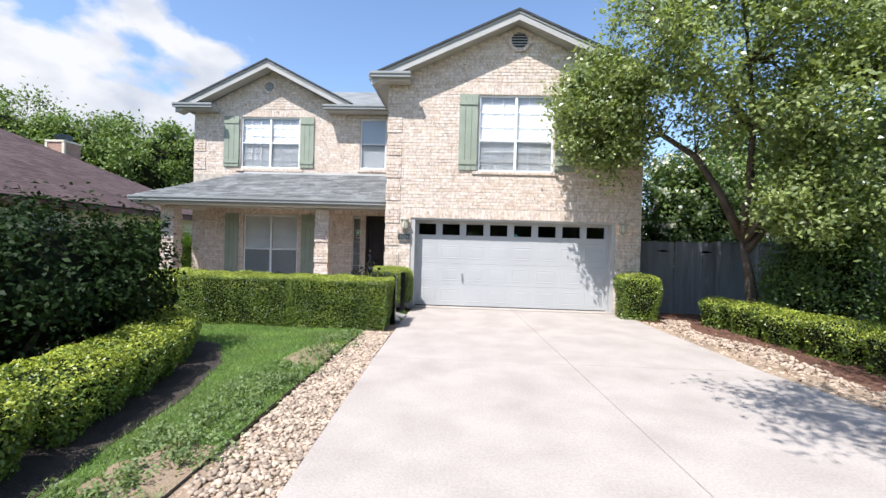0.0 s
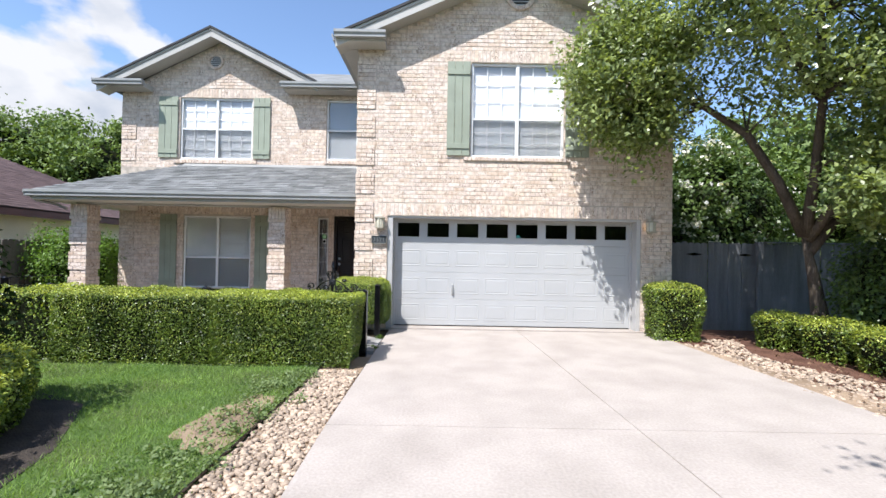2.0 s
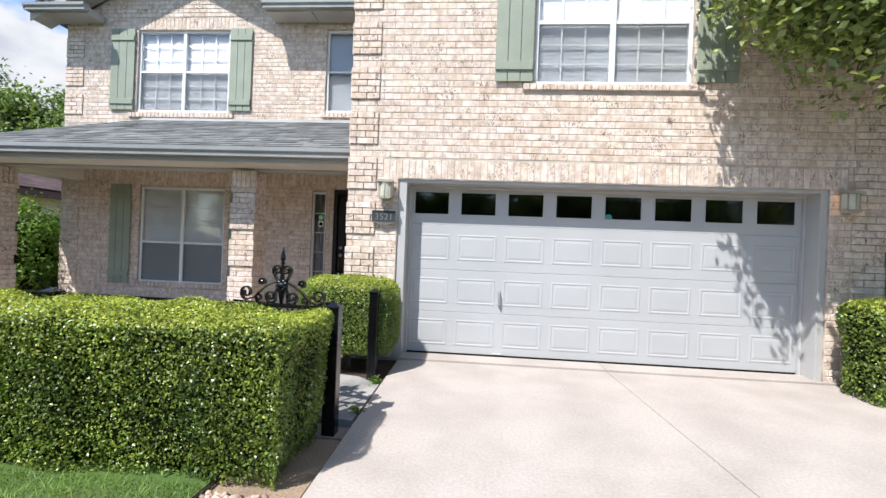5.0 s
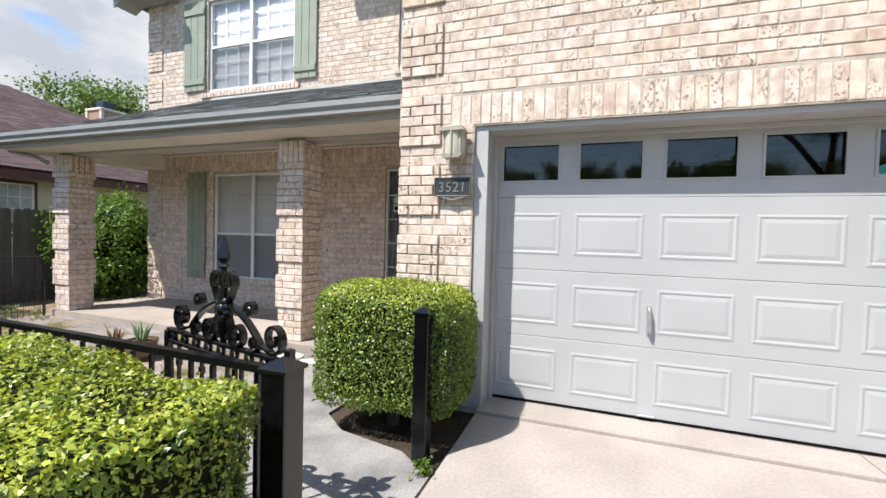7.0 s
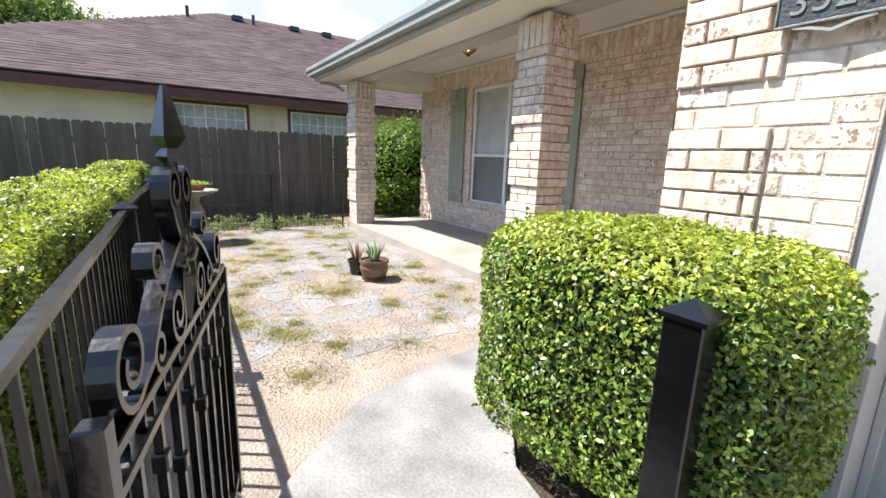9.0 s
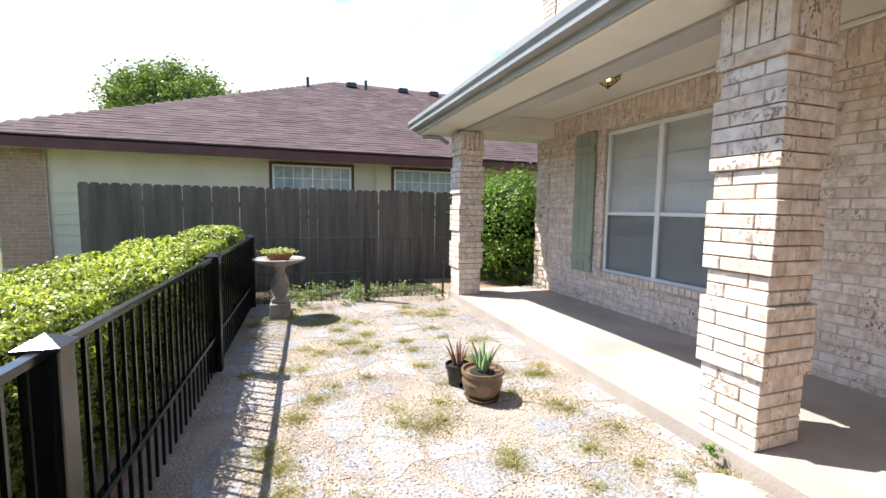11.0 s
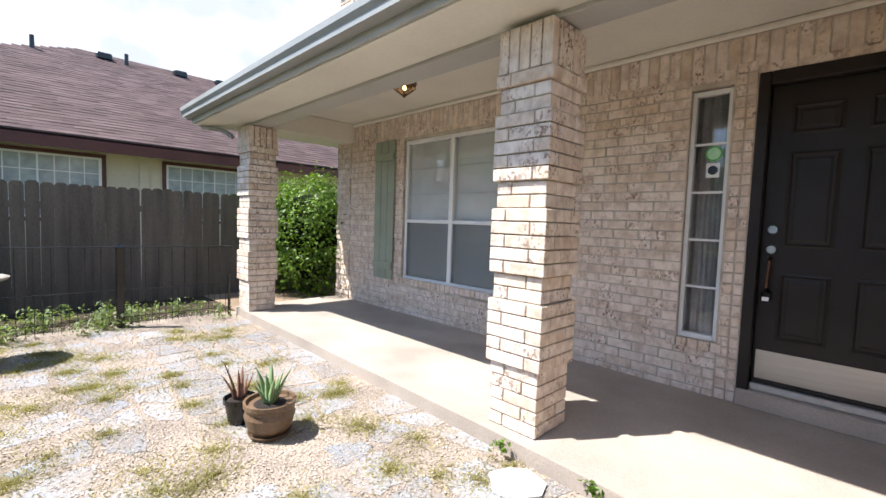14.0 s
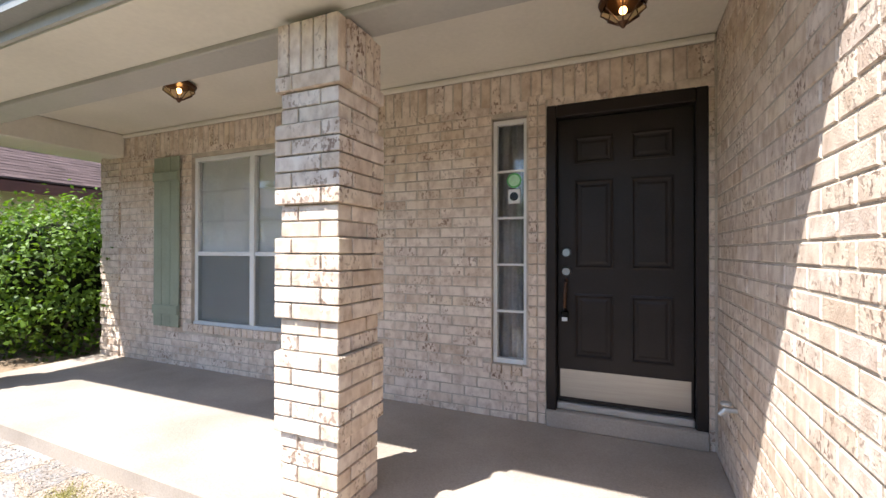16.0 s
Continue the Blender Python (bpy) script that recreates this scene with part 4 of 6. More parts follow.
bmesh.ops.create_cone(em, cap_ends=True, segments=20, radius1=0.034, radius2=0.034, depth=0.002, matrix=pose(-3.02, PY + 0.0655, 1.735, 90, 0, 0))
part("emblem", em, "black", s1)

# ---- ground ----
GRASS_Z = -0.02
M["earth"] = surface("dry tan earth", (0.34, 0.25, 0.17), 0.95, 1.5, 60, 0.35, 0.5, spec=0.1)
M["lawn"] = surface("lawn soil", (0.075, 0.13, 0.032), 0.95, 1.2, 70, 0.45, 0.6, stain=(0.10, 0.12, 0.045), spec=0.1)
M["far_lawn"] = surface("far lawn", (0.10, 0.13, 0.05), 0.95, 0.2, 20, 0.4, 0.4, stain=(0.16, 0.15, 0.08), spec=0.1)
gb = bmesh.new()
bmesh.ops.create_grid(gb, x_segments=2, y_segments=2, size=900)
for v in gb.verts:
    v.co.z = -0.16
structure(part("ground", gb, "far_lawn"), "grass and soil ground sheet reaching the horizon", "ground")


def sheet(name, outline, top, material, label, category, depth=0.14):
    return structure(part(name, prism(outline, "z", top - depth, top), material), label, category)


# driveway with sawn joints: slabs side by side with narrow gaps
def drive():
    d = new("driveway")
    structure(d, "pale worn concrete driveway slabs with narrow joints", "driveway")
    left, right = (lambda y: -0.97 + max(0.0, 7.0 - y) * 0.026), (lambda y: 4.05 if y > 6.2 else 4.05 + (6.2 - y) * 0.2)
    ys = [-9.0, -4.8, 0.3, 5.4, 10.04, 10.36]
    xm = lambda y: 1.52 + (9.3 - y) * 0.047
    g = 0.004
    for ya, yb in zip(ys, ys[1:]):
        for side in (0, 1):
            a0, a1 = (left(ya), xm(ya) - g) if side == 0 else (xm(ya) + g, right(ya))
            b0, b1 = (left(yb), xm(yb) - g) if side == 0 else (xm(yb) + g, right(yb))
            ring = [(a0, ya + g), (a1, ya + g), (b1, yb - g), (b0, yb - g)]
            if yb > 10.2 and side == 1:
                ring = [(a0, ya + g), (a1, ya + g), (a1, 10.09), (3.87, 10.095), (3.87, yb - g), (b0, yb - g)]
            part("slab", prism(ring, "z", -0.12, 0.0 if yb < 10.2 else 0.02), "concrete", d)
    part("joint_filler", prism([(left(-9) + 0.02, -8.9), (right(-9) - 0.05, -8.9), (4.0, 10.2), (-0.9, 10.2)], "z", -0.13, -0.006), "earth", d)


drive()
sheet("garage_floor", [(SX + 0.24, 10.37), (GX - 0.2, 10.37), (GX - 0.2, 15.0), (SX + 0.24, 15.0)], 0.012, "walk", "plain concrete garage floor", "floor")
sheet("lawn", [(-9.6, -8), (-1.50, -8), (-1.50, 7.4), (-9.6, 7.4)], GRASS_Z, "lawn", "mown green front lawn with bare tan patches", "lawn")
sheet("bed_rock", [(-1.495, -8), (-0.60, -8), (-0.975, 6.9), (-0.975, 7.9), (-1.495, 7.9)], -0.035, "earth", "tan soil bed under the border stones", "bed")
sheet("bed_hedge", [(-8.6, 7.405), (-1.50, 7.405), (-1.50, 8.0), (-8.6, 8.0)], -0.03, "earth", "dry soil bed under the hedge", "bed")
M["gravel"] = surface("pale tan gravel", (0.40, 0.33, 0.265), 0.95, 3.2, 70, 0.4, 0.9, stain=(0.30, 0.25, 0.205), spec=0.1)
sheet("courtyard", [(-8.4, 8.005), (-0.98, 8.005), (-0.98, 10.09), (SX, 10.10), (SX, 11.2), (-8.4, 11.2)], -0.07, "gravel", "pale gravel courtyard with flagstones and weeds", "courtyard")
sheet("side_yard", [(-9.9, 11.205), (-8.26, 11.205), (-8.26, 17.5), (-9.9, 17.5)], -0.07, "earth", "dry soil side yard beside the house", "ground")
sheet("path", [(-0.985, 8.20), (-0.985, 9.12), (-1.25, 9.32), (-1.75, 9.42), (-2.0, 9.62), (-1.98, 10.2), (-1.72, 10.3), (-1.72, 11.04), (-2.82, 11.04), (-2.76, 10.2), (-2.70, 9.70), (-2.52, 9.05), (-2.12, 8.60), (-1.6, 8.30)], -0.012, "walk", "grey weathered concrete path to the porch", "path")
M["soil_bed"] = surface("dark bed soil", (0.085, 0.065, 0.045), 0.95, 4, 60, 0.5, 0.9, spec=0.1)
# ground sheet darker than the courtyard gravel beside it
sheet("bed_side", [(-9.9, 8.005), (-8.405, 8.005), (-8.405, 11.2), (-9.9, 11.2)], -0.08, "soil_bed", "dark ground strip along the board fence", "bed")
sheet("porch_floor", [(-8.22, 11.12), (-3.7, 11.02), (SX, 10.93), (SX, PY + 0.012), (-8.22, PY + 0.012)], 0.03, "porch", "smooth tan concrete porch slab", "floor", 0.25)
M["mulch"] = surface("red-brown mulch", (0.16, 0.085, 0.06), 0.95, 3, 60, 0.4, 0.9, spec=0.1)
sheet("bed_right", [(4.055, 6.2), (5.2, -6), (7.2, -6), (7.2, 10.75), (4.49, 10.75), (4.49, 10.0), (4.055, 9.9)], -0.03, "mulch", "mulch and stone planting bed beside the driveway", "bed")
sheet("bed_box", [(-0.99, 9.13), (-1.24, 9.335), (-1.74, 9.435), (-1.985, 9.63), (-1.97, 10.09), (-0.99, 10.09)], -0.03, "soil_bed", "dark soil under the box hedge", "bed", 0.03)
brick_column(-3.78, 11.11, 0.345, 0.03, 2.42)
brick_column(-8.12, 11.13, 0.345, 0.03, 2.42)
# ---- foliage helpers ----
M["leaf_hedge"] = leaf_material("hedge leaf", (0.012, 0.034, 0.005), (0.17, 0.24, 0.03), 0.38, 0.12, 0.5)
M["leaf_box"] = leaf_material("small box hedge leaf", (0.018, 0.048, 0.007), (0.19, 0.27, 0.042), 0.38, 0.15, 0.5)
# young hedge leaves, with the sun on the tops put into their colour
M["leaf_top_lit"] = leaf_material("young yellow-green leaf, paler for sunlit tops", (0.12, 0.17, 0.022), (0.46, 0.50, 0.085), 0.4, 0.3, 0.45)
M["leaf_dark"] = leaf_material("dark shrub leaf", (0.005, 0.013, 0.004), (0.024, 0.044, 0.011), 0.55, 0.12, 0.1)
M["leaf_tree"] = leaf_material("tree leaf", (0.055, 0.09, 0.024), (0.29, 0.345, 0.125), 0.34, 0.36, 0.6)
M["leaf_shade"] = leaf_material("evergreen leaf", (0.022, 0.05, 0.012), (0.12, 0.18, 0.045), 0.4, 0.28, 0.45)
M["leaf_bright"] = leaf_material("bright shrub leaf", (0.016, 0.042, 0.006), (0.14, 0.24, 0.03), 0.5, 0.3, 0.3)
M["leaf_far"] = leaf_material("distant leaf", (0.05, 0.09, 0.02), (0.18, 0.25, 0.065), 0.6, 0.2)
M["petal"] = leaf_material("white petal", (0.62, 0.60, 0.55), (0.78, 0.76, 0.72), 0.7, 0.3)
# near-black filling: the shade inside foliage is put into its colour
M["core_shade"] = surface("foliage inside with shade in its colour", (0.020, 0.024, 0.010), 0.95, 6, 40, 0.5, 0.8, spec=0.1)
M["bark"] = surface("grey-brown bark", (0.125, 0.10, 0.08), 0.95, 5, 45, 0.45, 1.0, stretch=(1, 1, 0.25), spec=0.15)
M["grass"] = leaf_material("grass blade", (0.06, 0.125, 0.025), (0.22, 0.33, 0.075), 0.6, 0.35)
M["weed"] = leaf_material("weed leaf", (0.09, 0.14, 0.05), (0.20, 0.26, 0.10), 0.6, 0.3)
M["straw"] = leaf_material("dry grass", (0.18, 0.16, 0.06), (0.32, 0.29, 0.12), 0.7, 0.3)
rs = np.random.RandomState(7)


def unit(a):
    return a / np.maximum(1e-9, np.linalg.norm(a, axis=1, keepdims=True))


def leaves(name, pts, normals, size, material, parent=None, spread=0.75, aspect=0.55, kind="", label=""):
    """Many small folded leaves at points, facing roughly along normals, as one mesh."""
    n = len(pts)
    nn = unit(normals + spread * rs.normal(size=(n, 3)))
    t = unit(np.cross(nn, rs.normal(size=(n, 3))))
    b = np.cross(nn, t)
    ln = size * rs.uniform(0.65, 1.25, (n, 1))
    w = ln * aspect
    fold = nn * ln * 0.12
    v = np.empty((n, 4, 3), np.float32)
    v[:, 0], v[:, 2] = pts - t * ln / 2, pts + t * ln / 2
    v[:, 1], v[:, 3] = pts + b * w / 2 + fold, pts - b * w / 2 + fold
    me = bpy.data.meshes.new(name)
    me.vertices.add(n * 4)
    me.vertices.foreach_set("co", v.ravel())
    me.loops.add(n * 4)
    me.loops.foreach_set("vertex_index", np.arange(n * 4, dtype=np.int32))
    me.polygons.add(n)
    me.polygons.foreach_set("loop_start", np.arange(0, n * 4, 4, dtype=np.int32))
    me.update(calc_edges=True)
    return tagged(link_mesh(name, me, material, parent, label), kind=kind)


def wave(p, k=1.0):
    return np.sin(p[:, 0] * 5.1 * k + 1.3) * np.sin(p[:, 1] * 4.3 * k + 0.4) + 0.6 * np.sin(p[:, 2] * 7.7 * k + p[:, 0] * 3.1 * k) + 0.5 * np.sin(p[:, 0] * 13 * k + p[:, 1] * 11 * k)


def rounded(n, dims, r, foot=True):
    """Points and normals on a box with round edges; sides and top only."""
    a, b, c = dims
    areas = np.array([b * c, b * c, a * c, a * c, a * b])
    pick = rs.choice(5, n, p=areas / areas.sum())
    p = rs.uniform(-0.5, 0.5, (n, 3)) * np.array([a, b, c])
    for k, (ax, sg) in enumerate(((0, -1), (0, 1), (1, -1), (1, 1), (2, 1))):
        m = pick == k
        p[m, ax] = sg * dims[ax] / 2
    inner = np.array([a, b, c]) / 2 - r
    lo = -inner.copy()
    if foot:
        lo[2] = -c / 2
    q = np.clip(p, lo, inner)
    nrm = unit(p - q)
    return q + nrm * r, nrm


def hedge(x0, x1, y0, y1, z0, z1, count, label, leaf=0.03, material="leaf_hedge", r=0.12, rz=0.0, name="hedge", uneven=0.026, fill=0.055, foot=True, group="", ends=(1, 1), thin=(0.0, 0.0)):
    """A clipped hedge: solid body coloured dark for inner shade, under a thick coat of small leaves."""
    cx, cy, cz = (x0 + x1) / 2, (y0 + y1) / 2, (z0 + z1) / 2
    h = thing(name, cx, cy, 0.0, label, "hedge", group=group)
    dims = (x1 - x0, y1 - y0, z1 - z0)
    g = 0.055
    turn = Matrix.Translation((cx, cy, cz)) @ Matrix.Rotation(radians(rz), 4, "Z")
    lean = min(0.13, dims[1] * 0.15) if foot else 0.0
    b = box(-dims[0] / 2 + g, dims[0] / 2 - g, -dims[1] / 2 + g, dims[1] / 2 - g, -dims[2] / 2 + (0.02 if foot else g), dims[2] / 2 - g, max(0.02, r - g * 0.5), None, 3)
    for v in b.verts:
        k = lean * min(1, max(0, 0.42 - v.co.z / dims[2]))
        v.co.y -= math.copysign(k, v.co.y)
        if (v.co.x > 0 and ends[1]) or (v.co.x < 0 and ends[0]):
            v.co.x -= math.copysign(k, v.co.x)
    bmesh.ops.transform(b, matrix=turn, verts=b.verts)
    part("core", b, "core_shade", h)
    p, n = rounded(count, dims, r, foot)
    # a shaded end may be thinned, so that the dark core darkens it
    keep = rs.uniform(0, 1, count) > np.where(p[:, 2] > dims[2] * 0.34, 0.0, np.where(n[:, 0] > 0.6, thin[1], np.where(n[:, 0] < -0.6, thin[0], 0.0)))
    p, n = p[keep], n[keep]
    count = len(p)
    off = uneven * wave(p)[:, None] - np.abs(rs.normal(0, fill, (count, 1))) + 0.015
    p = p + n * off
    # the sides draw in towards the foot
    drop = np.clip(0.42 - p[:, 2] / dims[2], 0, 1)[:, None]
    side = unit(n)[:, :2] * lean * drop
    side[:, 0] *= np.where(p[:, 0] > 0, ends[1], ends[0])
    p[:, :2] -= side
    rot = np.array(turn.to_3x3())
    p, n = p @ rot.T + np.array([cx, cy, cz]), n @ rot.T
    # most leaves facing up take the paler colour, to brighten the sunlit top
    paler = rs.uniform(0, 1, count) < np.where(n[:, 2] > 0.6, 0.75, np.where(p[:, 2] > z1 - 0.25, 0.2, 0.07))
    leaves("foliage", p[~paler], n[~paler] + np.array([0, 0, 0.1]), leaf, material, h)
    leaves("fresh_growth", p[paler], n[paler] + np.array([0, 0, 0.3]), leaf, "leaf_top_lit", h, label="young yellow-green leaves, paler for the sunlit top")
    # stray young shoots
    k = max(20, count // 180)
    i = rs.choice(count, k)
    sp = np.repeat(p[i], 5, axis=0)
    d = np.repeat(unit(n[i] + np.array([0, 0, 0.8]) + 0.4 * rs.normal(size=(k, 3))), 5, axis=0)
    sp = sp + d * rs.uniform(0, 0.04, (k * 5, 1))
    leaves("young_growth", sp, d, leaf * 1.1, material, h, spread=1.2, kind="stuff")
    return h


def shrub(x, y, z0, rx, ry, rz, clumps, per, leaf, material, label, name="shrub", category="shrub", size=0.28, stems=7, low=-0.9):
    """A loose shrub: stems from one foot and clumps of leaves spread over an uneven ball."""
    s = thing(name, x, y, z0, label, category)
    d = unit(rs.normal(size=(clumps, 3)))
    d[:, 2] = np.maximum(d[:, 2], low)
    rad = rs.uniform(0.62, 1.0, (clumps, 1)) ** 0.6
    cz = z0 + rz * 0.95
    c = np.array([x, y, cz]) + d * rad * np.array([rx, ry, rz]) * (1 + 0.10 * wave(d, 0.6)[:, None])
    stem = bmesh.new()
    for k in range(stems):
        a = 2 * math.pi * k / stems
        e = c[rs.randint(clumps)]
        tube([(x + 0.08 * math.cos(a), y + 0.08 * math.sin(a), z0 - 0.03), ((x + e[0]) / 2, (y + e[1]) / 2, (z0 + e[2]) / 2 + 0.1), tuple(e)], [0.03, 0.02, 0.008], 6, stem)
    part("stems", stem, "bark", s)
    # dark ball that carries the shade between the leaves
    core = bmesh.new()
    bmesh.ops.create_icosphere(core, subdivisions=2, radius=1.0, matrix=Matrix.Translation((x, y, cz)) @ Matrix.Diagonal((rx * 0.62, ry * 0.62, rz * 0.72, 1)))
    part("core", core, "core_shade", s)
    p = np.repeat(c, per, axis=0) + rs.normal(0, size * 0.5, (clumps * per, 3))
    n = np.repeat(d, per, axis=0) + np.array([0, 0, 0.5])
    keep = p[:, 2] > z0 + 0.02
    leaves("foliage", p[keep], n[keep], leaf, material, s)
    return s, c, d


# ---- hedges and shrubs in front ----
hedge(-2.9, -1.05, 7.14, 7.97, -0.02, 0.90, 74000, "long clipped green boxwood hedge along the black fence", 0.021, r=0.09, group="long hedge", ends=(0, 1), fill=0.045, thin=(0.0, 0.4))
hedge(-4.95, -2.85, 7.14, 8.01, -0.02, 0.905, 62000, "long clipped green boxwood hedge in front of the porch", 0.0225, r=0.09, group="long hedge", ends=(0, 0))
hedge(-8.3, -4.85, 7.20, 8.04, -0.02, 0.90, 24000, "long clipped green boxwood hedge further from the driveway", 0.036, r=0.10, group="long hedge", ends=(0, 0))
hedge(-9.1, -7.9, 7.45, 8.15, -0.02, 1.0, 11000, "taller clipped hedge end by the corner post", 0.036, r=0.16)
hedge(-1.97, -0.94, 9.29, 10.05, 0.13, 0.99, 42000, "dense rounded box hedge beside the garage door", 0.0205, "leaf_box", r=0.2, uneven=0.015, fill=0.035, foot=False, name="box_hedge")
part("stems", tube([(-1.5, 9.7, -0.05), (-1.5, 9.7, 0.3)], [0.05, 0.04], 8), "bark", bpy.data.objects["box_hedge"])
hedge(3.72, 4.72, 9.22, 9.95, -0.02, 1.0, 11000, "rounded clipped hedge by the garage corner", 0.036, r=0.24, uneven=0.03, name="box_hedge")
for k, (x, y, w, d, h) in enumerate(((5.75, 8.95, 0.85, 0.75, 0.55), (5.95, 8.15, 0.95, 0.85, 0.55), (6.0, 7.3, 0.95, 0.9, 0.52), (6.05, 6.4, 0.95, 0.9, 0.56), (6.15, 5.45, 1.0, 0.95, 0.55), (6.2, 4.4, 1.0, 0.95, 0.55))):
    hedge(x - w / 2, x + w / 2, y - d / 2, y + d / 2, -0.03, h, 5500, "low rounded green hedge along the stone bed", 0.036, r=0.2, uneven=0.03, group="low hedges on the bed", rz=10)
for k, (x, y, w, d, h, a) in enumerate(((-2.84, 0.75, 0.80, 1.10, 0.52, 4), (-2.84, 1.85, 0.84, 1.08, 0.55, 3), (-2.98, 2.95, 0.80, 1.12, 0.52, 12), (-3.20, 3.95, 0.80, 1.08, 0.50, 14), (-3.62, 4.95, 0.9, 1.05, 0.50, 25), (-4.35, 5.6, 1.2, 0.85, 0.48, 30))):
    hedge(x - w / 2, x + w / 2, y - d / 2, y + d / 2, 0.0, h, 9000, "knee-high rounded green hedge curving along the lawn", 0.034, "leaf_hedge", r=0.22, rz=a, uneven=0.035, group="low hedges on the lawn")
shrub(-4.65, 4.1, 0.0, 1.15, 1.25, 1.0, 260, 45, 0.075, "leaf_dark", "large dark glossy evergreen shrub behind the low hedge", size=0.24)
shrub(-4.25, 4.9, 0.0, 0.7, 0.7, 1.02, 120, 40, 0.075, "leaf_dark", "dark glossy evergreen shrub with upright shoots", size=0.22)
shrub(-9.35, 12.75, -0.1, 1.12, 1.0, 1.08, 190, 65, 0.075, "leaf_bright", "bright green leafy shrub at the end of the porch", size=0.26)
s, c, d = shrub(7.4, 13.2, -0.1, 2.3, 1.2, 2.5, 420, 55, 0.12, "leaf_shade", "tall dark oleander with white flowers behind the fence", size=0.35)
pick = rs.choice(len(c), 240)
fp = np.repeat(c[pick] + d[pick] * 0.2, 7, axis=0) + rs.normal(0, 0.06, (240 * 7, 3))
leaves("flowers", fp, np.repeat(d[pick], 7, axis=0), 0.11, "petal", s, aspect=0.9, kind="stuff", label="white flower clusters")
shrub(7.0, 8.5, -0.03, 0.65, 0.6, 1.0, 110, 55, 0.07, "leaf_shade", "dark evergreen shrub beside the tree trunk", size=0.25)
shrub(7.5, 8.4, -0.03, 0.95, 0.85, 1.15, 200, 55, 0.07, "leaf_shade", "dark leafy shrub under the tree", size=0.25)
shrub(8.6, 7.3, -0.1, 0.9, 0.8, 0.75, 110, 50, 0.07, "leaf_shade", "dense evergreen shrub at the lawn edge", size=0.25)
shrub(11.5, 11.0, -0.16, 1.2, 1.1, 1.1, 130, 45, 0.10, "leaf_bright", "yellow-green shrub on the far lawn", size=0.32)


# ---- trees ----
def tree(x, y, z0, label, limbs, crown_pts, per, leaf, material, girth=0.17, size=0.36, reach=0.55, name="tree"):
    """limbs: lines of points from the trunk upwards; leaves hang in clumps about crown_pts."""
    t = thing(name, x, y, z0, label, "tree")
    for k, line in enumerate(limbs):
        n = len(line)
        g = girth if k == 0 else girth * 0.55
        part("trunk" if k == 0 else "limb", tube(line, [g * (1 - 0.75 * i / (n - 1)) for i in range(n)], 10 if k == 0 else 7), "bark", t, smooth=True)
    nodes = np.array([p for line in limbs for p in line[1:]])
    tw = bmesh.new()
    for p in crown_pts:
        d = np.linalg.norm(nodes - p, axis=1)
        a = nodes[int(np.argmin(d))]
        m = (a + p) / 2 + np.array([0, 0, 0.15])
        tube([tuple(a), tuple(m), tuple(p)], [0.022, 0.014, 0.005], 5, tw)
    tagged(part("twigs", tw, "bark", t), kind="stuff")
    n = len(crown_pts) * per
    stretch = np.array([1.0, 1.0, 0.8]) * size * 0.5
    p = np.repeat(crown_pts, per, axis=0) + rs.normal(0, 1, (n, 3)) * stretch
    leaves("crown", p, rs.normal(size=(n, 3)) * 0.5 + np.array([-0.3, -0.4, 0.6]), leaf, material, t, spread=0.6)
    return t


def crown(cx, cy, cz, rx, ry, rz, n, ok=lambda p: True, hollow=0.35):
    out = []
    while len(out) < n:
        d = rs.normal(size=3)
        d /= np.linalg.norm(d)
        k = rs.uniform(hollow, 1.0) ** 0.55
        p = np.array([cx, cy, cz]) + d * k * np.array([rx, ry, rz]) * (1 + 0.12 * math.sin(d[0] * 7 + d[2] * 5) + 0.08 * math.sin(d[1] * 9))
        if ok(p):
            out.append(p)
    return np.array(out)


pts = np.vstack([
    crown(5.6, 8.1, 5.6, 2.8, 1.7, 1.9, 200, lambda p: p[1] < 9.7 and not (p[0] < 4.9 and p[2] < 3.5)),
    crown(3.2, 9.1, 4.5, 1.05, 0.72, 1.3, 130, lambda p: p[1] < 9.85),
    crown(7.4, 7.6, 4.3, 1.9, 1.8, 2.1, 125),
    crown(8.3, 8.2, 2.5, 1.5, 1.3, 1.3, 60),
    crown(7.5, 8.1, 3.0, 1.3, 1.2, 1.0, 60),
    crown(5.8, 8.0, 7.0, 2.4, 1.7, 1.0, 60),
    crown(6.4, 7.6, 2.7, 0.85, 0.8, 0.95, 45),
])
tree(6.42, 9.0, -0.03, "leafy green shade tree with a forked grey trunk", [
    [(6.42, 9.0, -0.06), (6.40, 9.0, 0.5), (6.28, 9.0, 1.2), (6.10, 8.98, 1.9)],
    [(6.10, 8.98, 1.88), (5.65, 8.95, 2.75), (5.07, 8.9, 3.55), (4.4, 8.95, 4.0), (3.7, 9.05, 4.3), (3.0, 9.1, 4.7)],
    [(6.12, 8.98, 1.85), (6.05, 8.7, 2.9), (5.9, 8.4, 4.0), (5.6, 8.1, 5.2), (5.3, 7.9, 6.4)],
    [(6.14, 8.98, 1.80), (6.5, 8.5, 2.7), (6.9, 8.0, 3.6), (7.4, 7.6, 4.6), (7.8, 7.4, 5.6)],
    [(6.2, 8.99, 1.6), (6.7, 8.9, 2.3), (7.2, 8.7, 3.0), (8.0, 8.4, 3.5)],
    [(5.9, 8.4, 4.0), (4.9, 8.2, 5.0), (4.2, 8.2, 5.8)],
], pts, 125, 0.098, "leaf_tree", size=0.40)
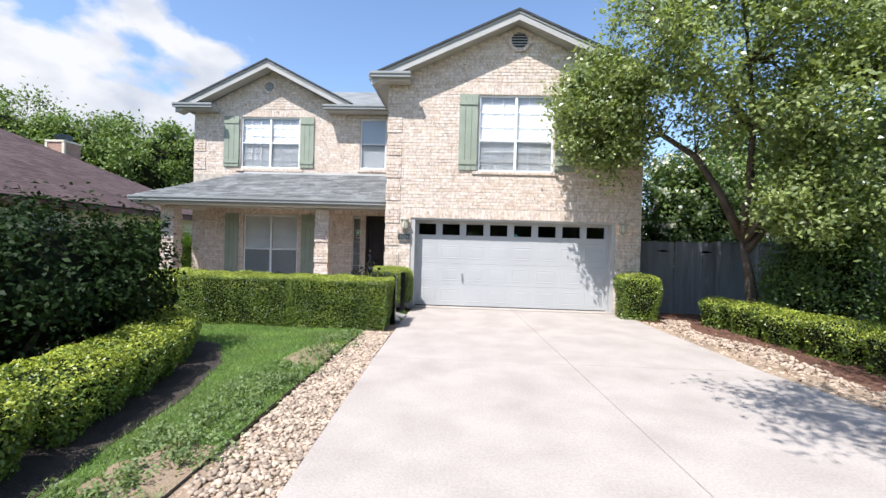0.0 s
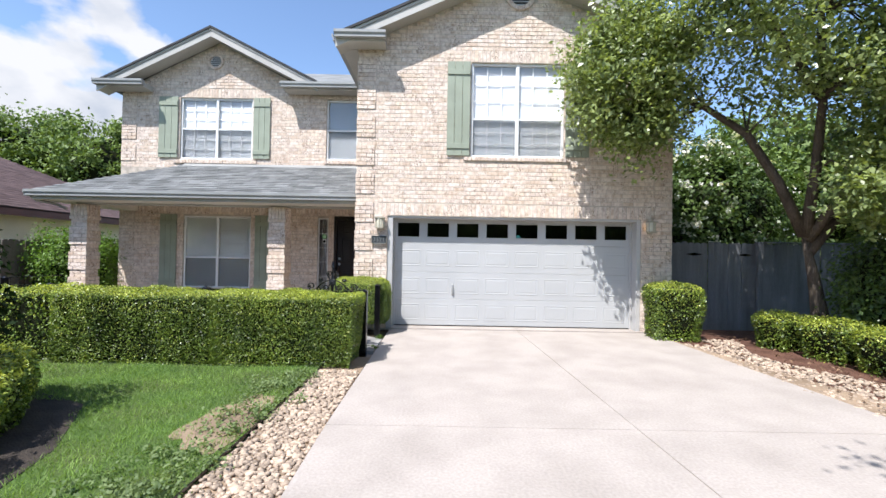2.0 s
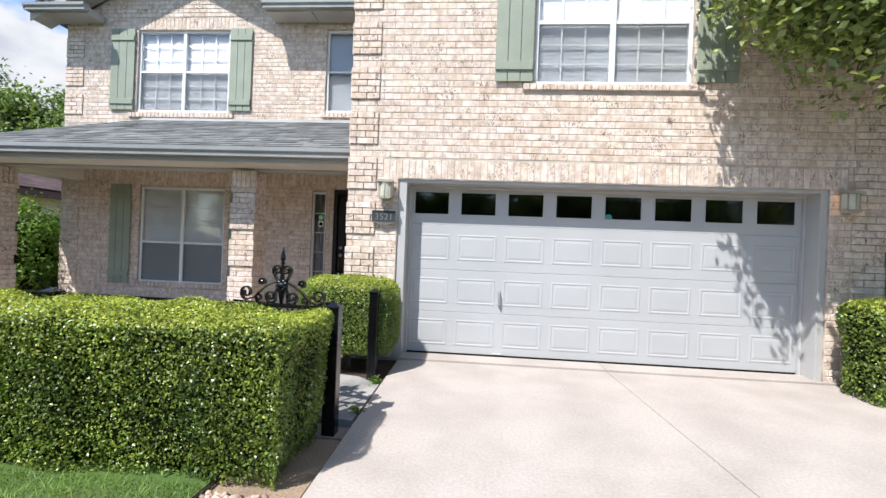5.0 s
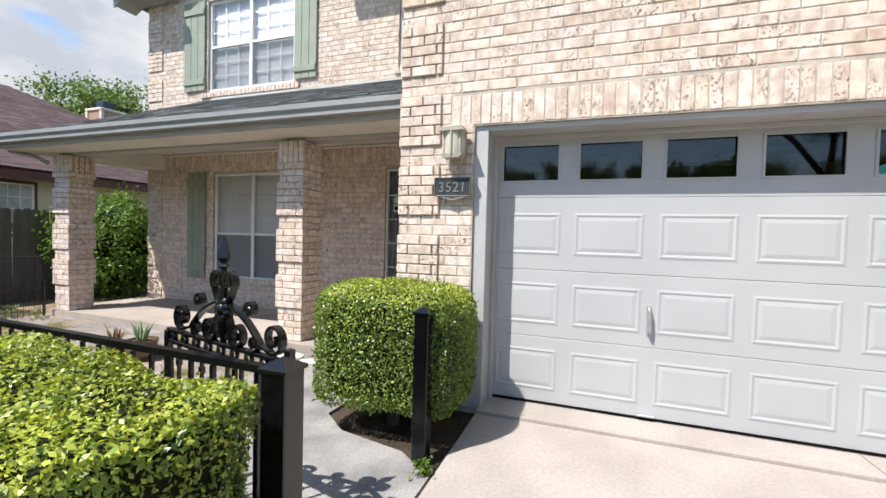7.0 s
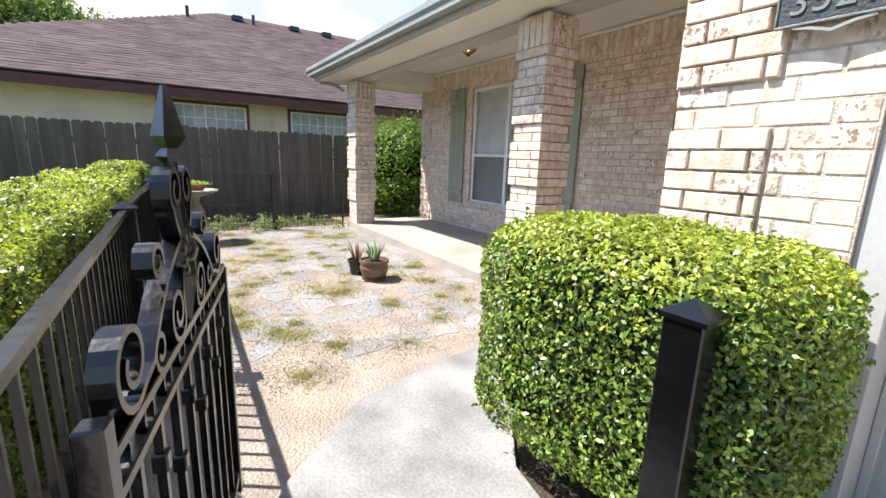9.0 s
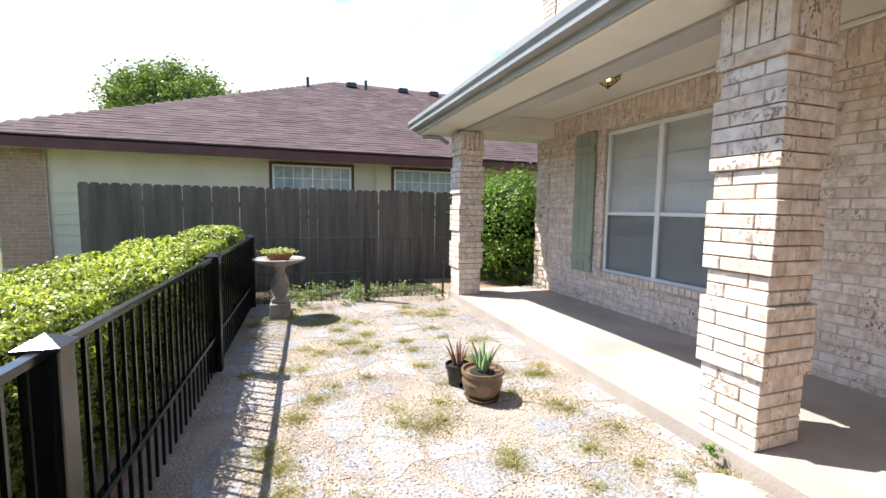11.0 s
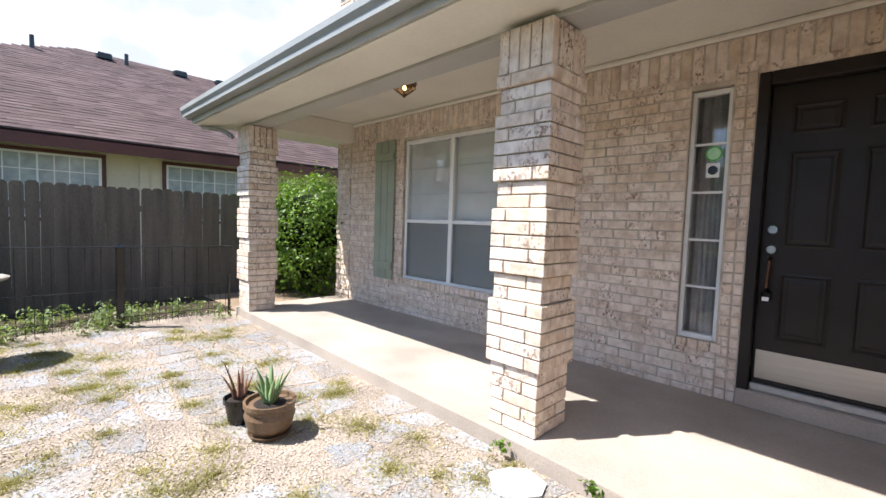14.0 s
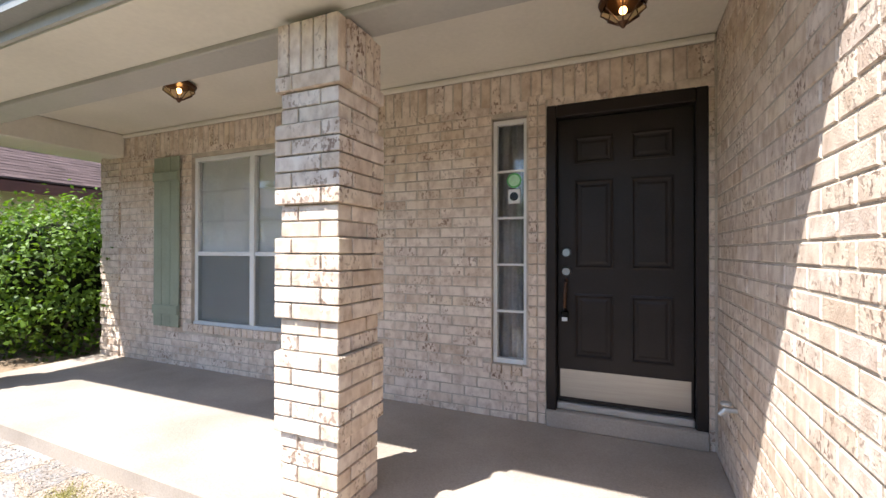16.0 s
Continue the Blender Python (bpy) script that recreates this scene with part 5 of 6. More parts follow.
# street tree on the verge whose shade falls on the driveway
pts = crown(2.5, 0.9, 5.0, 1.4, 1.3, 0.6, 48)
tree(6.2, -1.6, -0.1, "leafy street tree with a branch over the driveway", [
    [(6.2, -1.6, -0.15), (6.15, -1.6, 1.5), (6.0, -1.5, 3.2)],
    [(6.0, -1.5, 3.2), (5.0, -0.9, 4.2), (3.8, -0.1, 4.9), (2.6, 0.6, 5.3)],
    [(6.0, -1.5, 3.2), (6.2, -1.8, 4.5), (6.3, -2.0, 6.0)],
    [(6.0, -1.5, 3.2), (5.6, -0.2, 4.6), (5.1, 1.2, 5.5), (4.7, 2.6, 5.9)],
], np.vstack([pts, crown(6.2, -2.2, 6.0, 2.2, 1.6, 1.6, 60), crown(4.7, 2.4, 5.8, 1.5, 2.0, 0.7, 70)]), 80, 0.085, "leaf_tree")


def far_tree(x, y, r, top, n, label, material="leaf_far", leaf=0.28):
    base = -0.16
    cz = top - r * 0.8
    c = crown(x, y, cz, r, r, r * 0.8, n * 2, hollow=0.6)
    t = tree(x, y, base, label, [[(x, y, base), (x + 0.1, y, cz * 0.5), (x, y, cz)], [(x, y, cz * 0.6), (x - r * 0.4, y, cz), (x - r * 0.6, y, cz + r * 0.3)], [(x, y, cz * 0.6), (x + r * 0.4, y, cz), (x + r * 0.6, y, cz + r * 0.3)]],
         c, 75, leaf, material, girth=0.25, size=r * 0.17)
    # dark ball coloured as the shade inside the crown
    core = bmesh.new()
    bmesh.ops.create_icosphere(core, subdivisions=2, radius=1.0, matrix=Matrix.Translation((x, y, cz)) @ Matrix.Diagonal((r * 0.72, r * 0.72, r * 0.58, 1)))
    part("inner_shade", core, "core_shade", t)
    return t


far_tree(-35, 29, 5.5, 11.9, 150, "large green tree behind the neighbouring house")
far_tree(-28.5, 31, 4.5, 10.6, 120, "rounded green tree behind the neighbouring house")
far_tree(-22.5, 31, 4.2, 9.8, 110, "green tree beyond the neighbouring roof")
far_tree(-17.0, 33, 3.6, 9.0, 90, "thin green tree beyond the porch roof")
far_tree(-31, 3.2, 4.2, 8.7, 300, "dense dark green tree beyond the brown roof", leaf=0.22)
far_tree(13.5, 19, 4.0, 7.0, 120, "green tree beyond the side fence")
far_tree(17.5, 13, 4.2, 8.5, 120, "green tree across the side lawn")
# unseen trees added behind the viewpoint so that the windows reflect dark leaves
for fx, fy, fr, fh in ((-9, -25, 4, 7.2), (-2.5, -27, 4.2, 7.8), (4.5, -24, 4, 7.2), (11, -27, 4.4, 8.0), (-16, -28, 4.4, 7.8), (18, -25, 4.4, 7.8), (-23, -23, 4.4, 7.5), (25, -20, 4.4, 7.5)):
    far_tree(fx, fy, fr, fh, 110, "unseen leafy tree added for dark window reflections")
far_tree(-22, -6, 3.0, 6.0, 70, "small street tree far beyond the neighbouring house")
# woods all round on the skyline
n = 9000
a = rs.uniform(0, 2 * math.pi, n)
rr = rs.uniform(70, 90, n)
top = 4.5 + 2.2 * np.sin(a * 9) + 1.5 * np.sin(a * 23 + 1) + 1.0 * np.sin(a * 51)
pw = np.stack([rr * np.cos(a), rr * np.sin(a), -0.2 + rs.uniform(0, 1, n) * np.maximum(1.5, top)], axis=1)
tagged(leaves("distant_woods", pw, np.stack([-np.cos(a), -np.sin(a), np.full(n, 0.5)], 1), 2.2, "leaf_far", aspect=0.8), "far green woods along the skyline", "woods", kind="stuff")
# ---- fences ----
M["fence_wood"] = surface("weathered cedar", (0.20, 0.163, 0.135), 0.92, 2.2, 60, 0.45, 0.7, stain=(0.145, 0.125, 0.105), per_piece=0.17, stretch=(3, 3, 0.35), spec=0.15)
M["fence_grey"] = surface("grey painted board", (0.21, 0.21, 0.215), 0.8, 2.5, 50, 0.25, 0.5, per_piece=0.12, stretch=(3, 3, 0.35), spec=0.2)


def board_fence(name, along, a0, a1, other, z0, z1, material, label, front, width=0.14):
    """Dog-eared upright boards on two rails; along: 'x' or 'y'."""
    f = thing(name, a0 if along == "x" else other, other if along == "x" else a0, z0, label, "fence")
    rng = random.Random(int(abs(other) * 10))
    shapes = []
    for k in range(6):
        w, h = width - 0.0005 - rng.uniform(0, 0.0015), z1 - z0 + rng.uniform(-0.015, 0.02)
        pr = [(-w / 2, 0), (w / 2, 0), (w / 2, h - 0.035), (w / 2 - 0.03, h), (-w / 2 + 0.03, h), (-w / 2, h - 0.035)]
        b = prism(pr, "y" if along == "x" else "x", -0.009, 0.009)
        me = bpy.data.meshes.new("board")
        b.to_mesh(me)
        b.free()
        me.materials.append(M[material])
        shapes.append(me)
    k, a = 0, a0 + width / 2
    while a < a1:
        ob = new("board", rng.choice(shapes))
        ob.parent = f
        ob.matrix_parent_inverse = f.matrix_basis.inverted()
        jit = rng.uniform(-0.004, 0.004)
        lean = rng.uniform(-0.5, 0.5)
        ob.matrix_basis = pose(a, other + jit, z0, 0, lean, 0) if along == "x" else pose(other + jit, a, z0, lean, 0, 0)
        a += width
    for z in (z0 + 0.25, z1 - 0.35):
        if along == "x":
            part("rail", box(a0, a1, other - front * 0.012 - (0.04 if front > 0 else 0), other - front * 0.012 + (0 if front > 0 else 0.04), z, z + 0.09), material, f)
        else:
            part("rail", box(other - front * 0.014 - (0.04 if front > 0 else 0), other - front * 0.014 + (0 if front > 0 else 0.04), a0, a1, z, z + 0.09), material, f)
    return f


board_fence("wooden_fence", "y", 5.74, 18.0, -10.0, -0.14, 1.63, "fence_wood", "tall weathered brown cedar board fence", 1)
fr = board_fence("wooden_fence", "x", 4.50, 10.6, 10.82, -0.1, 1.80, "fence_grey", "tall grey painted board fence with a gate beside the garage", -1)
part("cap_rail", box(6.75, 10.6, 10.76, 10.88, 1.80, 1.835, 0.004), "fence_grey", fr)
part("gate_post", box(4.50, 4.62, 10.73, 10.80, -0.1, 1.86, 0.006), "fence_grey", fr)
part("gate_post", box(6.62, 6.74, 10.73, 10.80, -0.1, 1.82, 0.006), "fence_grey", fr)
for z in (1.55,):
    part("hinge", prism([(5.15, z), (5.32, z + 0.028), (5.5, z), (5.32, z - 0.028)], "y", 10.795, 10.806), "black", fr, "black strap hinge")
    part("hinge", prism([(6.55, z), (6.40, z + 0.028), (6.25, z), (6.40, z - 0.028)], "y", 10.795, 10.806), "black", fr, "black strap hinge")


def post(parent, x, y, z0, z1, s=0.085, name="post"):
    b = box(x - s / 2, x + s / 2, y - s / 2, y + s / 2, z0, z1 - 0.045, 0.004)
    p = part(name, b, "black", parent)
    c = bmesh.new()
    h = s / 2 + 0.008
    base = [c.verts.new((x + i * h, y + j * h, z1 - 0.046)) for i, j in ((-1, -1), (1, -1), (1, 1), (-1, 1))]
    mid = [c.verts.new((x + i * h, y + j * h, z1 - 0.034)) for i, j in ((-1, -1), (1, -1), (1, 1), (-1, 1))]
    tip = c.verts.new((x, y, z1))
    c.faces.new(base[::-1])
    for k in range(4):
        c.faces.new((base[k], base[(k + 1) % 4], mid[(k + 1) % 4], mid[k]))
        c.faces.new((mid[k], mid[(k + 1) % 4], tip))
    part("post_cap", c, "black", p)


iron = thing("iron_fence", -1.12, 8.08, -0.07, "black painted steel picket fence with capped posts", "fence")
corners = [(-1.12, 8.08), (-3.48, 8.13), (-5.85, 8.20), (-8.25, 8.28)]
for x, y in corners:
    post(iron, x, y, -0.12, 0.925, 0.10)
for (xa, ya), (xb, yb) in zip(corners, corners[1:]):
    for z, hgt, wd in ((0.858, 0.026, 0.034), (0.22, 0.026, 0.030)):
        part("rail", slab([(xa - 0.05, ya - wd / 2, z + hgt), (xa - 0.05, ya + wd / 2, z + hgt), (xb + 0.05, yb + wd / 2, z + hgt), (xb + 0.05, yb - wd / 2, z + hgt)], hgt), "black", iron)
    n = 22
    for k in range(1, n):
        x, y = xa + (xb - xa) * k / n, ya + (yb - ya) * k / n
        part("picket", box(x - 0.007, x + 0.007, y - 0.007, y + 0.007, -0.06, 0.85), "black", iron)

wire = thing("wire_fence", -8.2, 9.85, -0.07, "low black wire fence between thin posts", "fence")
post(wire, -8.22, 9.85, -0.1, 0.90, 0.075)
post(wire, -8.20, 11.03, -0.1, 0.50, 0.03)
for z in (0.87, 0.37, 0.05):
    part("wire", tube([(-8.24, 8.30, z), (-8.22, 9.85, z), (-8.20, 11.06, z - 0.01)], [0.006 if z > 0.8 else 0.004] * 3, 6), "black", wire)
for k in range(1, 40):
    y = 8.3 + k * 0.069
    part("picket", tube([(-8.22, y, -0.06), (-8.22, y, 0.37 if k % 2 else 0.87)], [0.003, 0.003], 5), "black", wire)

post_ob = thing("gate_post", -1.10, 9.27, -0.05, "square black steel gate post with a pyramid cap", "post")
post(post_ob, -1.10, 9.27, -0.08, 0.92, 0.09)

# ---- ornate gate, swung open ----
gate = thing("iron_gate", -1.215, 8.228, 0.0, "open black wrought-iron gate with scrollwork and a spear finial", "gate", rz=math.degrees(math.atan2(0.217, -0.915)))


def ribbon(points, wide, thick, bm=None):
    """A flat bar bent in the gate's plane (u, z), wide across it."""
    b = bmesh.new() if bm is None else bm
    n = len(points)
    rows = []
    for i, (u, z) in enumerate(points):
        pu, pz = points[max(0, i - 1)]
        qu, qz = points[min(n - 1, i + 1)]
        du, dz = qu - pu, qz - pz
        ln = math.hypot(du, dz) or 1.0
        nu, nz = -dz / ln * thick / 2, du / ln * thick / 2
        rows.append([b.verts.new((u + nu, -wide / 2, z + nz)), b.verts.new((u + nu, wide / 2, z + nz)), b.verts.new((u - nu, wide / 2, z - nz)), b.verts.new((u - nu, -wide / 2, z - nz))])
    for a, c in zip(rows, rows[1:]):
        for k in range(4):
            b.faces.new((a[k], a[(k + 1) % 4], c[(k + 1) % 4], c[k]))
    b.faces.new(rows[0][::-1])
    b.faces.new(rows[-1])
    bmesh.ops.recalc_face_normals(b, faces=b.faces)
    return b


def curl(cu, cz, r0, r1, a0, turns, n=26):
    return [(cu + (r0 + (r1 - r0) * k / n) * math.cos(a0 + 2 * math.pi * turns * k / n), cz + (r0 + (r1 - r0) * k / n) * math.sin(a0 + 2 * math.pi * turns * k / n)) for k in range(n + 1)]


def bow(p, q, bulge, n=10):
    (ax, az), (bx, bz) = p, q
    mx, mz = (ax + bx) / 2 - (bz - az) * bulge, (az + bz) / 2 + (bx - ax) * bulge
    return [((1 - t) ** 2 * ax + 2 * t * (1 - t) * mx + t * t * bx, (1 - t) ** 2 * az + 2 * t * (1 - t) * mz + t * t * bz) for t in [k / n for k in range(n + 1)]]


GW, GC = 0.94, 0.45
for u in (0.0, GW):
    part("stile", box(u - 0.016, u + 0.016, -0.016, 0.016, 0.03, 0.90 if u == 0 else 0.84, 0.003), "black", gate, local=True)
for z in (0.79, 0.845):
    part("rail", box(0.0, GW, -0.013, 0.013, z - 0.009, z + 0.009, 0.002), "black", gate, local=True)
part("rail", box(0.0, GW, -0.013, 0.013, 0.09, 0.115, 0.002), "black", gate, local=True)
for k in range(1, 9):
    u = GW * k / 9
    part("picket", box(u - 0.007, u + 0.007, -0.007, 0.007, 0.10, 0.79), "black", gate, local=True)
    part("collar", box(u - 0.012, u + 0.012, -0.012, 0.012, 0.60 if k % 2 else 0.68, 0.635 if k % 2 else 0.715, 0.003), "black", gate, local=True)
for k in range(9):
    u = GW * (k + 0.5) / 9
    part("ring", ribbon(curl(u, 0.817, 0.022, 0.022, 0, 1.0, 14), 0.016, 0.006), "black", gate, local=True)
for s in (-1, 1):
    m = lambda p: [(GC + s * u, z) for u, z in p]
    part("scroll", ribbon(m(bow((0.03, 1.03), (0.27, 0.885), 0.16)[:-1] + bow((0.27, 0.885), (0.345, 0.862), 0.1)[:-1] + curl(0.355, 0.925, 0.062, 0.02, -math.pi / 2, 1.35)), 0.030, 0.011), "black", gate, local=True)
    part("scroll", ribbon(m(curl(0.20, 1.02, 0.034, 0.012, math.pi * 1.1, -1.2)), 0.028, 0.010), "black", gate, local=True)
    part("scroll", ribbon(m(bow((0.03, 0.985), (0.055, 0.87), 0.25)[:-1] + curl(0.105, 0.905, 0.056, 0.014, -math.pi * 0.75, 1.45)), 0.030, 0.011), "black", gate, local=True)
    part("scroll", ribbon(m(curl(0.225, 0.885, 0.034, 0.012, -math.pi / 2, 1.2)), 0.026, 0.010), "black", gate, local=True)
    part("scroll", ribbon(m(bow((0.012, 1.015), (0.075, 1.10), -0.2)[:-1] + curl(0.045, 1.125, 0.045, 0.014, -0.6, 1.3)), 0.030, 0.011), "black", gate, local=True)
    kn = bmesh.new()
    bmesh.ops.create_icosphere(kn, subdivisions=2, radius=0.02, matrix=Matrix.Translation((GC + s * 0.20, 0, 1.02)))
    part("bud", kn, "black", gate, local=True, smooth=True)
for k in range(9):
    a = 2 * math.pi * k / 9
    ro = bmesh.new()
    bmesh.ops.create_icosphere(ro, subdivisions=1, radius=0.026, matrix=Matrix.Translation((GC + 0.036 * math.cos(a), 0.0, 1.0 + 0.036 * math.sin(a))))
    part("petal", ro, "black", gate, local=True, smooth=True)
ro = bmesh.new()
bmesh.ops.create_icosphere(ro, subdivisions=2, radius=0.035, matrix=Matrix.Translation((GC, 0, 1.0)))
part("rosette", ro, "black", gate, local=True, smooth=True)
part("spindle", tube([(GC, 0, 0.85), (GC, 0, 0.95), (GC, 0, 1.15), (GC, 0, 1.19)], [0.012, 0.03, 0.012, 0.012], 10), "black", gate, local=True)
sp = lathe([(0.010, 1.17), (0.026, 1.185), (0.014, 1.20), (0.030, 1.222), (0.018, 1.27), (0.006, 1.315)], GC, 0.0, 4)
part("finial", sp, "black", gate, local=True)
for z in (0.72, 0.25):
    part("hinge", tube([(0.0, 0.0, z), (-0.05, 0.07, z)], [0.012, 0.012], 8), "black", gate, local=True)

# ---- neighbouring house ----
M["siding"] = surface("cream siding", (0.70, 0.62, 0.475), 0.8, 1.0, 40, 0.12, 0.15)
M["red_trim"] = surface("dark red trim paint", (0.115, 0.035, 0.028), 0.55, 2, 40, 0.2, 0.1)
nh = thing("neighbour_house", -18.4, 11.0, -0.16, "single-storey cream house with a red-brown hipped roof", "house")
part("wall", box(-24.0, -12.93, 4.15, 21.0, -0.16, 2.44), "siding", nh)
part("wall", box(-24.2, -12.85, 3.35, 4.15, -0.16, 2.44), "mortar", nh, "buff brick front wall")
nb = thing("front_pier", -12.85, 3.75, -0.16, "buff brick front corner of the neighbouring house", "wall")
lay(nb, courses(3.36, 4.14, -0.079, 2.44), lambda u, v: pose(-12.85, u, v, 0, 0, 90), lambda bk: False, material="brick_red")
eave = [(-12.4, 3.0), (-12.4, 21.8), (-24.4, 21.8), (-24.4, 3.0)]
r0, r1, rzt = (-18.4, 10.45), (-18.4, 15.2), 5.84
ez = 2.62
for f in ([(*eave[0], ez), (*eave[1], ez), (*r1, rzt), (*r0, rzt)], [(*eave[2], ez), (*eave[3], ez), (*r0, rzt), (*r1, rzt)], [(*eave[3], ez), (*eave[0], ez), (*r0, rzt)], [(*eave[1], ez), (*eave[2], ez), (*r1, rzt)]):
    part("roof", slab(f, 0.05), "shingle_red", nh)
# lapped shingle courses on the slope that faces the courtyard
vs, fs = [], []
rows = 42
rng = random.Random(21)
for k in range(rows):
    t0, t1 = k / rows, (k + 1.15) / rows
    pt = lambda t, e: (eave[0][0] + (r0[0] - eave[0][0]) * t, (eave[0][1] + (r0[1] - eave[0][1]) * t) if e == 0 else (eave[1][1] + (r1[1] - eave[1][1]) * t), ez + (rzt - ez) * t)
    y0, y1 = pt(t0, 0)[1], pt(t0, 1)[1]
    y = y0 - rng.uniform(0, 0.2)
    while y < y1:
        w = rng.choice((0.2, 0.28, 0.33, 0.4))
        ya, yb = max(y, y0), min(y + w, y1)
        if yb - ya > 0.03:
            th = rng.choice((0.012, 0.018))
            xa, za, xb, zb = pt(t0, 0)[0], pt(t0, 0)[2], pt(min(t1, 1), 0)[0], pt(min(t1, 1), 0)[2]
            o = len(vs)
            vs += [(xa, ya, za + th), (xa, yb, za + th), (xb, yb, zb + 0.006), (xb, ya, zb + 0.006), (xa, ya, za), (xa, yb, za)]
            fs += [(o, o + 1, o + 2, o + 3), (o + 4, o + 5, o + 1, o)]
        y += w
tagged(raw("shingles", vs, fs, "shingle_red", nh), kind="stuff")
part("fascia", box(-12.44, -12.40, 3.0, 21.8, 2.37, 2.60), "red_trim", nh)
part("fascia", box(-24.4, -12.445, 3.0, 3.04, 2.37, 2.60), "red_trim", nh)
part("soffit", box(-12.93, -12.445, 3.045, 21.8, 2.40, 2.42), "siding", nh)
part("soffit", box(-24.4, -12.935, 3.045, 4.1, 2.445, 2.46), "siding", nh)
for k in range(11):
    z = 0.0 + k * 0.22
    part("siding_board", slab([(-12.915, 4.17, z), (-12.915, 20.9, z), (-12.928, 20.9, z + 0.215), (-12.928, 4.17, z + 0.215)], 0.012), "siding", nh)
for y0, y1 in ((8.33, 10.30), (11.25, 13.3)):
    w = part("window", box(-12.93, -12.88, y0, y1, 1.05, 2.37, 0.005), "red_trim", nh, "window with dark red trim")
    part("window_frame", box(-12.90, -12.872, y0 + 0.07, y1 - 0.07, 1.12, 2.30, 0.004), "white", w)
    for k in range(2):
        a = y0 + 0.11 + k * (y1 - y0 - 0.2) / 2
        b2 = a + (y1 - y0 - 0.2) / 2 - 0.03
        part("pane", box(-12.874, -12.866, a, b2, 1.16, 2.26), surface("window glass with pale blind", (0.42, 0.46, 0.47), 0.08, 2, 8, 0.25, 0.0), w)
        for j in range(1, 4):
            yy = a + (b2 - a) * j / 4
            part("glazing_bar", box(-12.868, -12.861, yy - 0.008, yy + 0.008, 1.16, 2.26), "white", w)
        for j in range(1, 4):
            zz = 1.16 + 1.10 * j / 4
            part("glazing_bar", box(-12.8685, -12.8615, a, b2, zz - 0.008, zz + 0.008), "white", w)
part("corner_board", box(-12.93, -12.86, 10.85, 11.0, -0.1, 2.40), "siding", nh)
part("meter_box", box(-12.92, -12.78, 5.25, 5.5, 0.9, 1.5, 0.01), surface("blue-grey meter", (0.30, 0.38, 0.42), 0.5), nh, "blue-grey utility meter")
ch = part("chimney", box(-17.6, -16.8, 17.1, 17.9, 3.0, 5.55, 0.01), "brick_red", nh, "brick chimney with a dark cap")
part("chimney_trim", box(-17.64, -16.76, 17.06, 17.94, 5.47, 5.56, 0.01), "siding", ch)
for cx in (-17.58, -16.82):
    part("corner_trim", box(cx - 0.06, cx + 0.06, 17.07, 17.16, 3.4, 5.46, 0.005), "siding", ch)
part("chimney_cap", box(-17.42, -16.98, 17.28, 17.72, 5.56, 5.86, 0.02), "black", ch)
for y, t in ((10.9, 0.93), (11.4, 0.90), (12.8, 0.93), (14.0, 0.93), (9.4, 0.84)):
    x, z = -12.4 - 6 * t, ez + (rzt - ez) * t
    if t == 0.93:
        part("roof_vent", box(x - 0.15, x + 0.15, y - 0.18, y + 0.18, z - 0.05, z + 0.14, 0.03), "black", nh, "low black roof vent")
    else:
        part("vent_pipe", tube([(x, y, z - 0.1), (x, y, z + 0.32)], [0.05, 0.05], 10), "black", nh)

# ---- lamps, number plate ----
M["lamp_plastic"] = surface("beige lamp body", (0.40, 0.36, 0.28), 0.5, 8, 80, 0.2, 0.1)
M["lamp_frost"] = surface("frosted cream glass", (0.55, 0.52, 0.40), 0.35, 8, 60, 0.15, 0.1)
M["glow"] = bpy.data.materials.new("warm bulb")
M["glow"].use_nodes = True
gn = M["glow"].node_tree.nodes["Principled BSDF"]
gn.inputs["Emission Color"].default_value, gn.inputs["Emission Strength"].default_value = (1.0, 0.62, 0.25, 1), 6.0


def wall_lamp(x, y, z, lit):
    l = thing("wall_lamp", x, y, z, "small lit wall lantern with ribbed glass" if lit else "small beige wall lantern with ribbed glass", "lamp")
    part("back_plate", box(x - 0.05, x + 0.05, y - 0.03, y - 0.002, z - 0.12, z + 0.12, 0.008), "lamp_plastic", l)
    part("lid", prism([(x - 0.10, z + 0.10), (x + 0.10, z + 0.10), (x + 0.085, z + 0.13), (x - 0.085, z + 0.13)], "y", y - 0.15, y - 0.03), "lamp_plastic", l)
    gb = bmesh.new()
    n = 16
    for k in range(n):
        a0, a1 = math.pi + math.pi * k / n, math.pi + math.pi * (k + 1) / n
        q = [gb.verts.new((x + 0.085 * math.cos(a), y - 0.05 + 0.09 * math.sin(a), zz)) for a, zz in ((a0, z - 0.07), (a1, z - 0.07), (a1, z + 0.10), (a0, z + 0.10))]
        gb.faces.new(q)
    part("glass", gb, "lamp_frost", l)
    for k in range(5):
        a = math.pi + math.pi * k / 4
        xx, yy = x + 0.088 * math.cos(a), y - 0.05 + 0.093 * math.sin(a)
        part("rib", box(xx - 0.006, xx + 0.006, yy - 0.006, yy + 0.006, z - 0.08, z + 0.10), "lamp_plastic", l)
    part("base", prism([(x - 0.09, z - 0.07), (x + 0.09, z - 0.07), (x + 0.06, z - 0.10), (x - 0.06, z - 0.10)], "y", y - 0.14, y - 0.03), "lamp_plastic", l)
    bb = bmesh.new()
    bmesh.ops.create_icosphere(bb, subdivisions=2, radius=0.035, matrix=Matrix.Translation((x, y - 0.07, z + 0.01)))
    part("bulb", bb, "glow" if lit else "white", l, "glowing warm bulb" if lit else "")


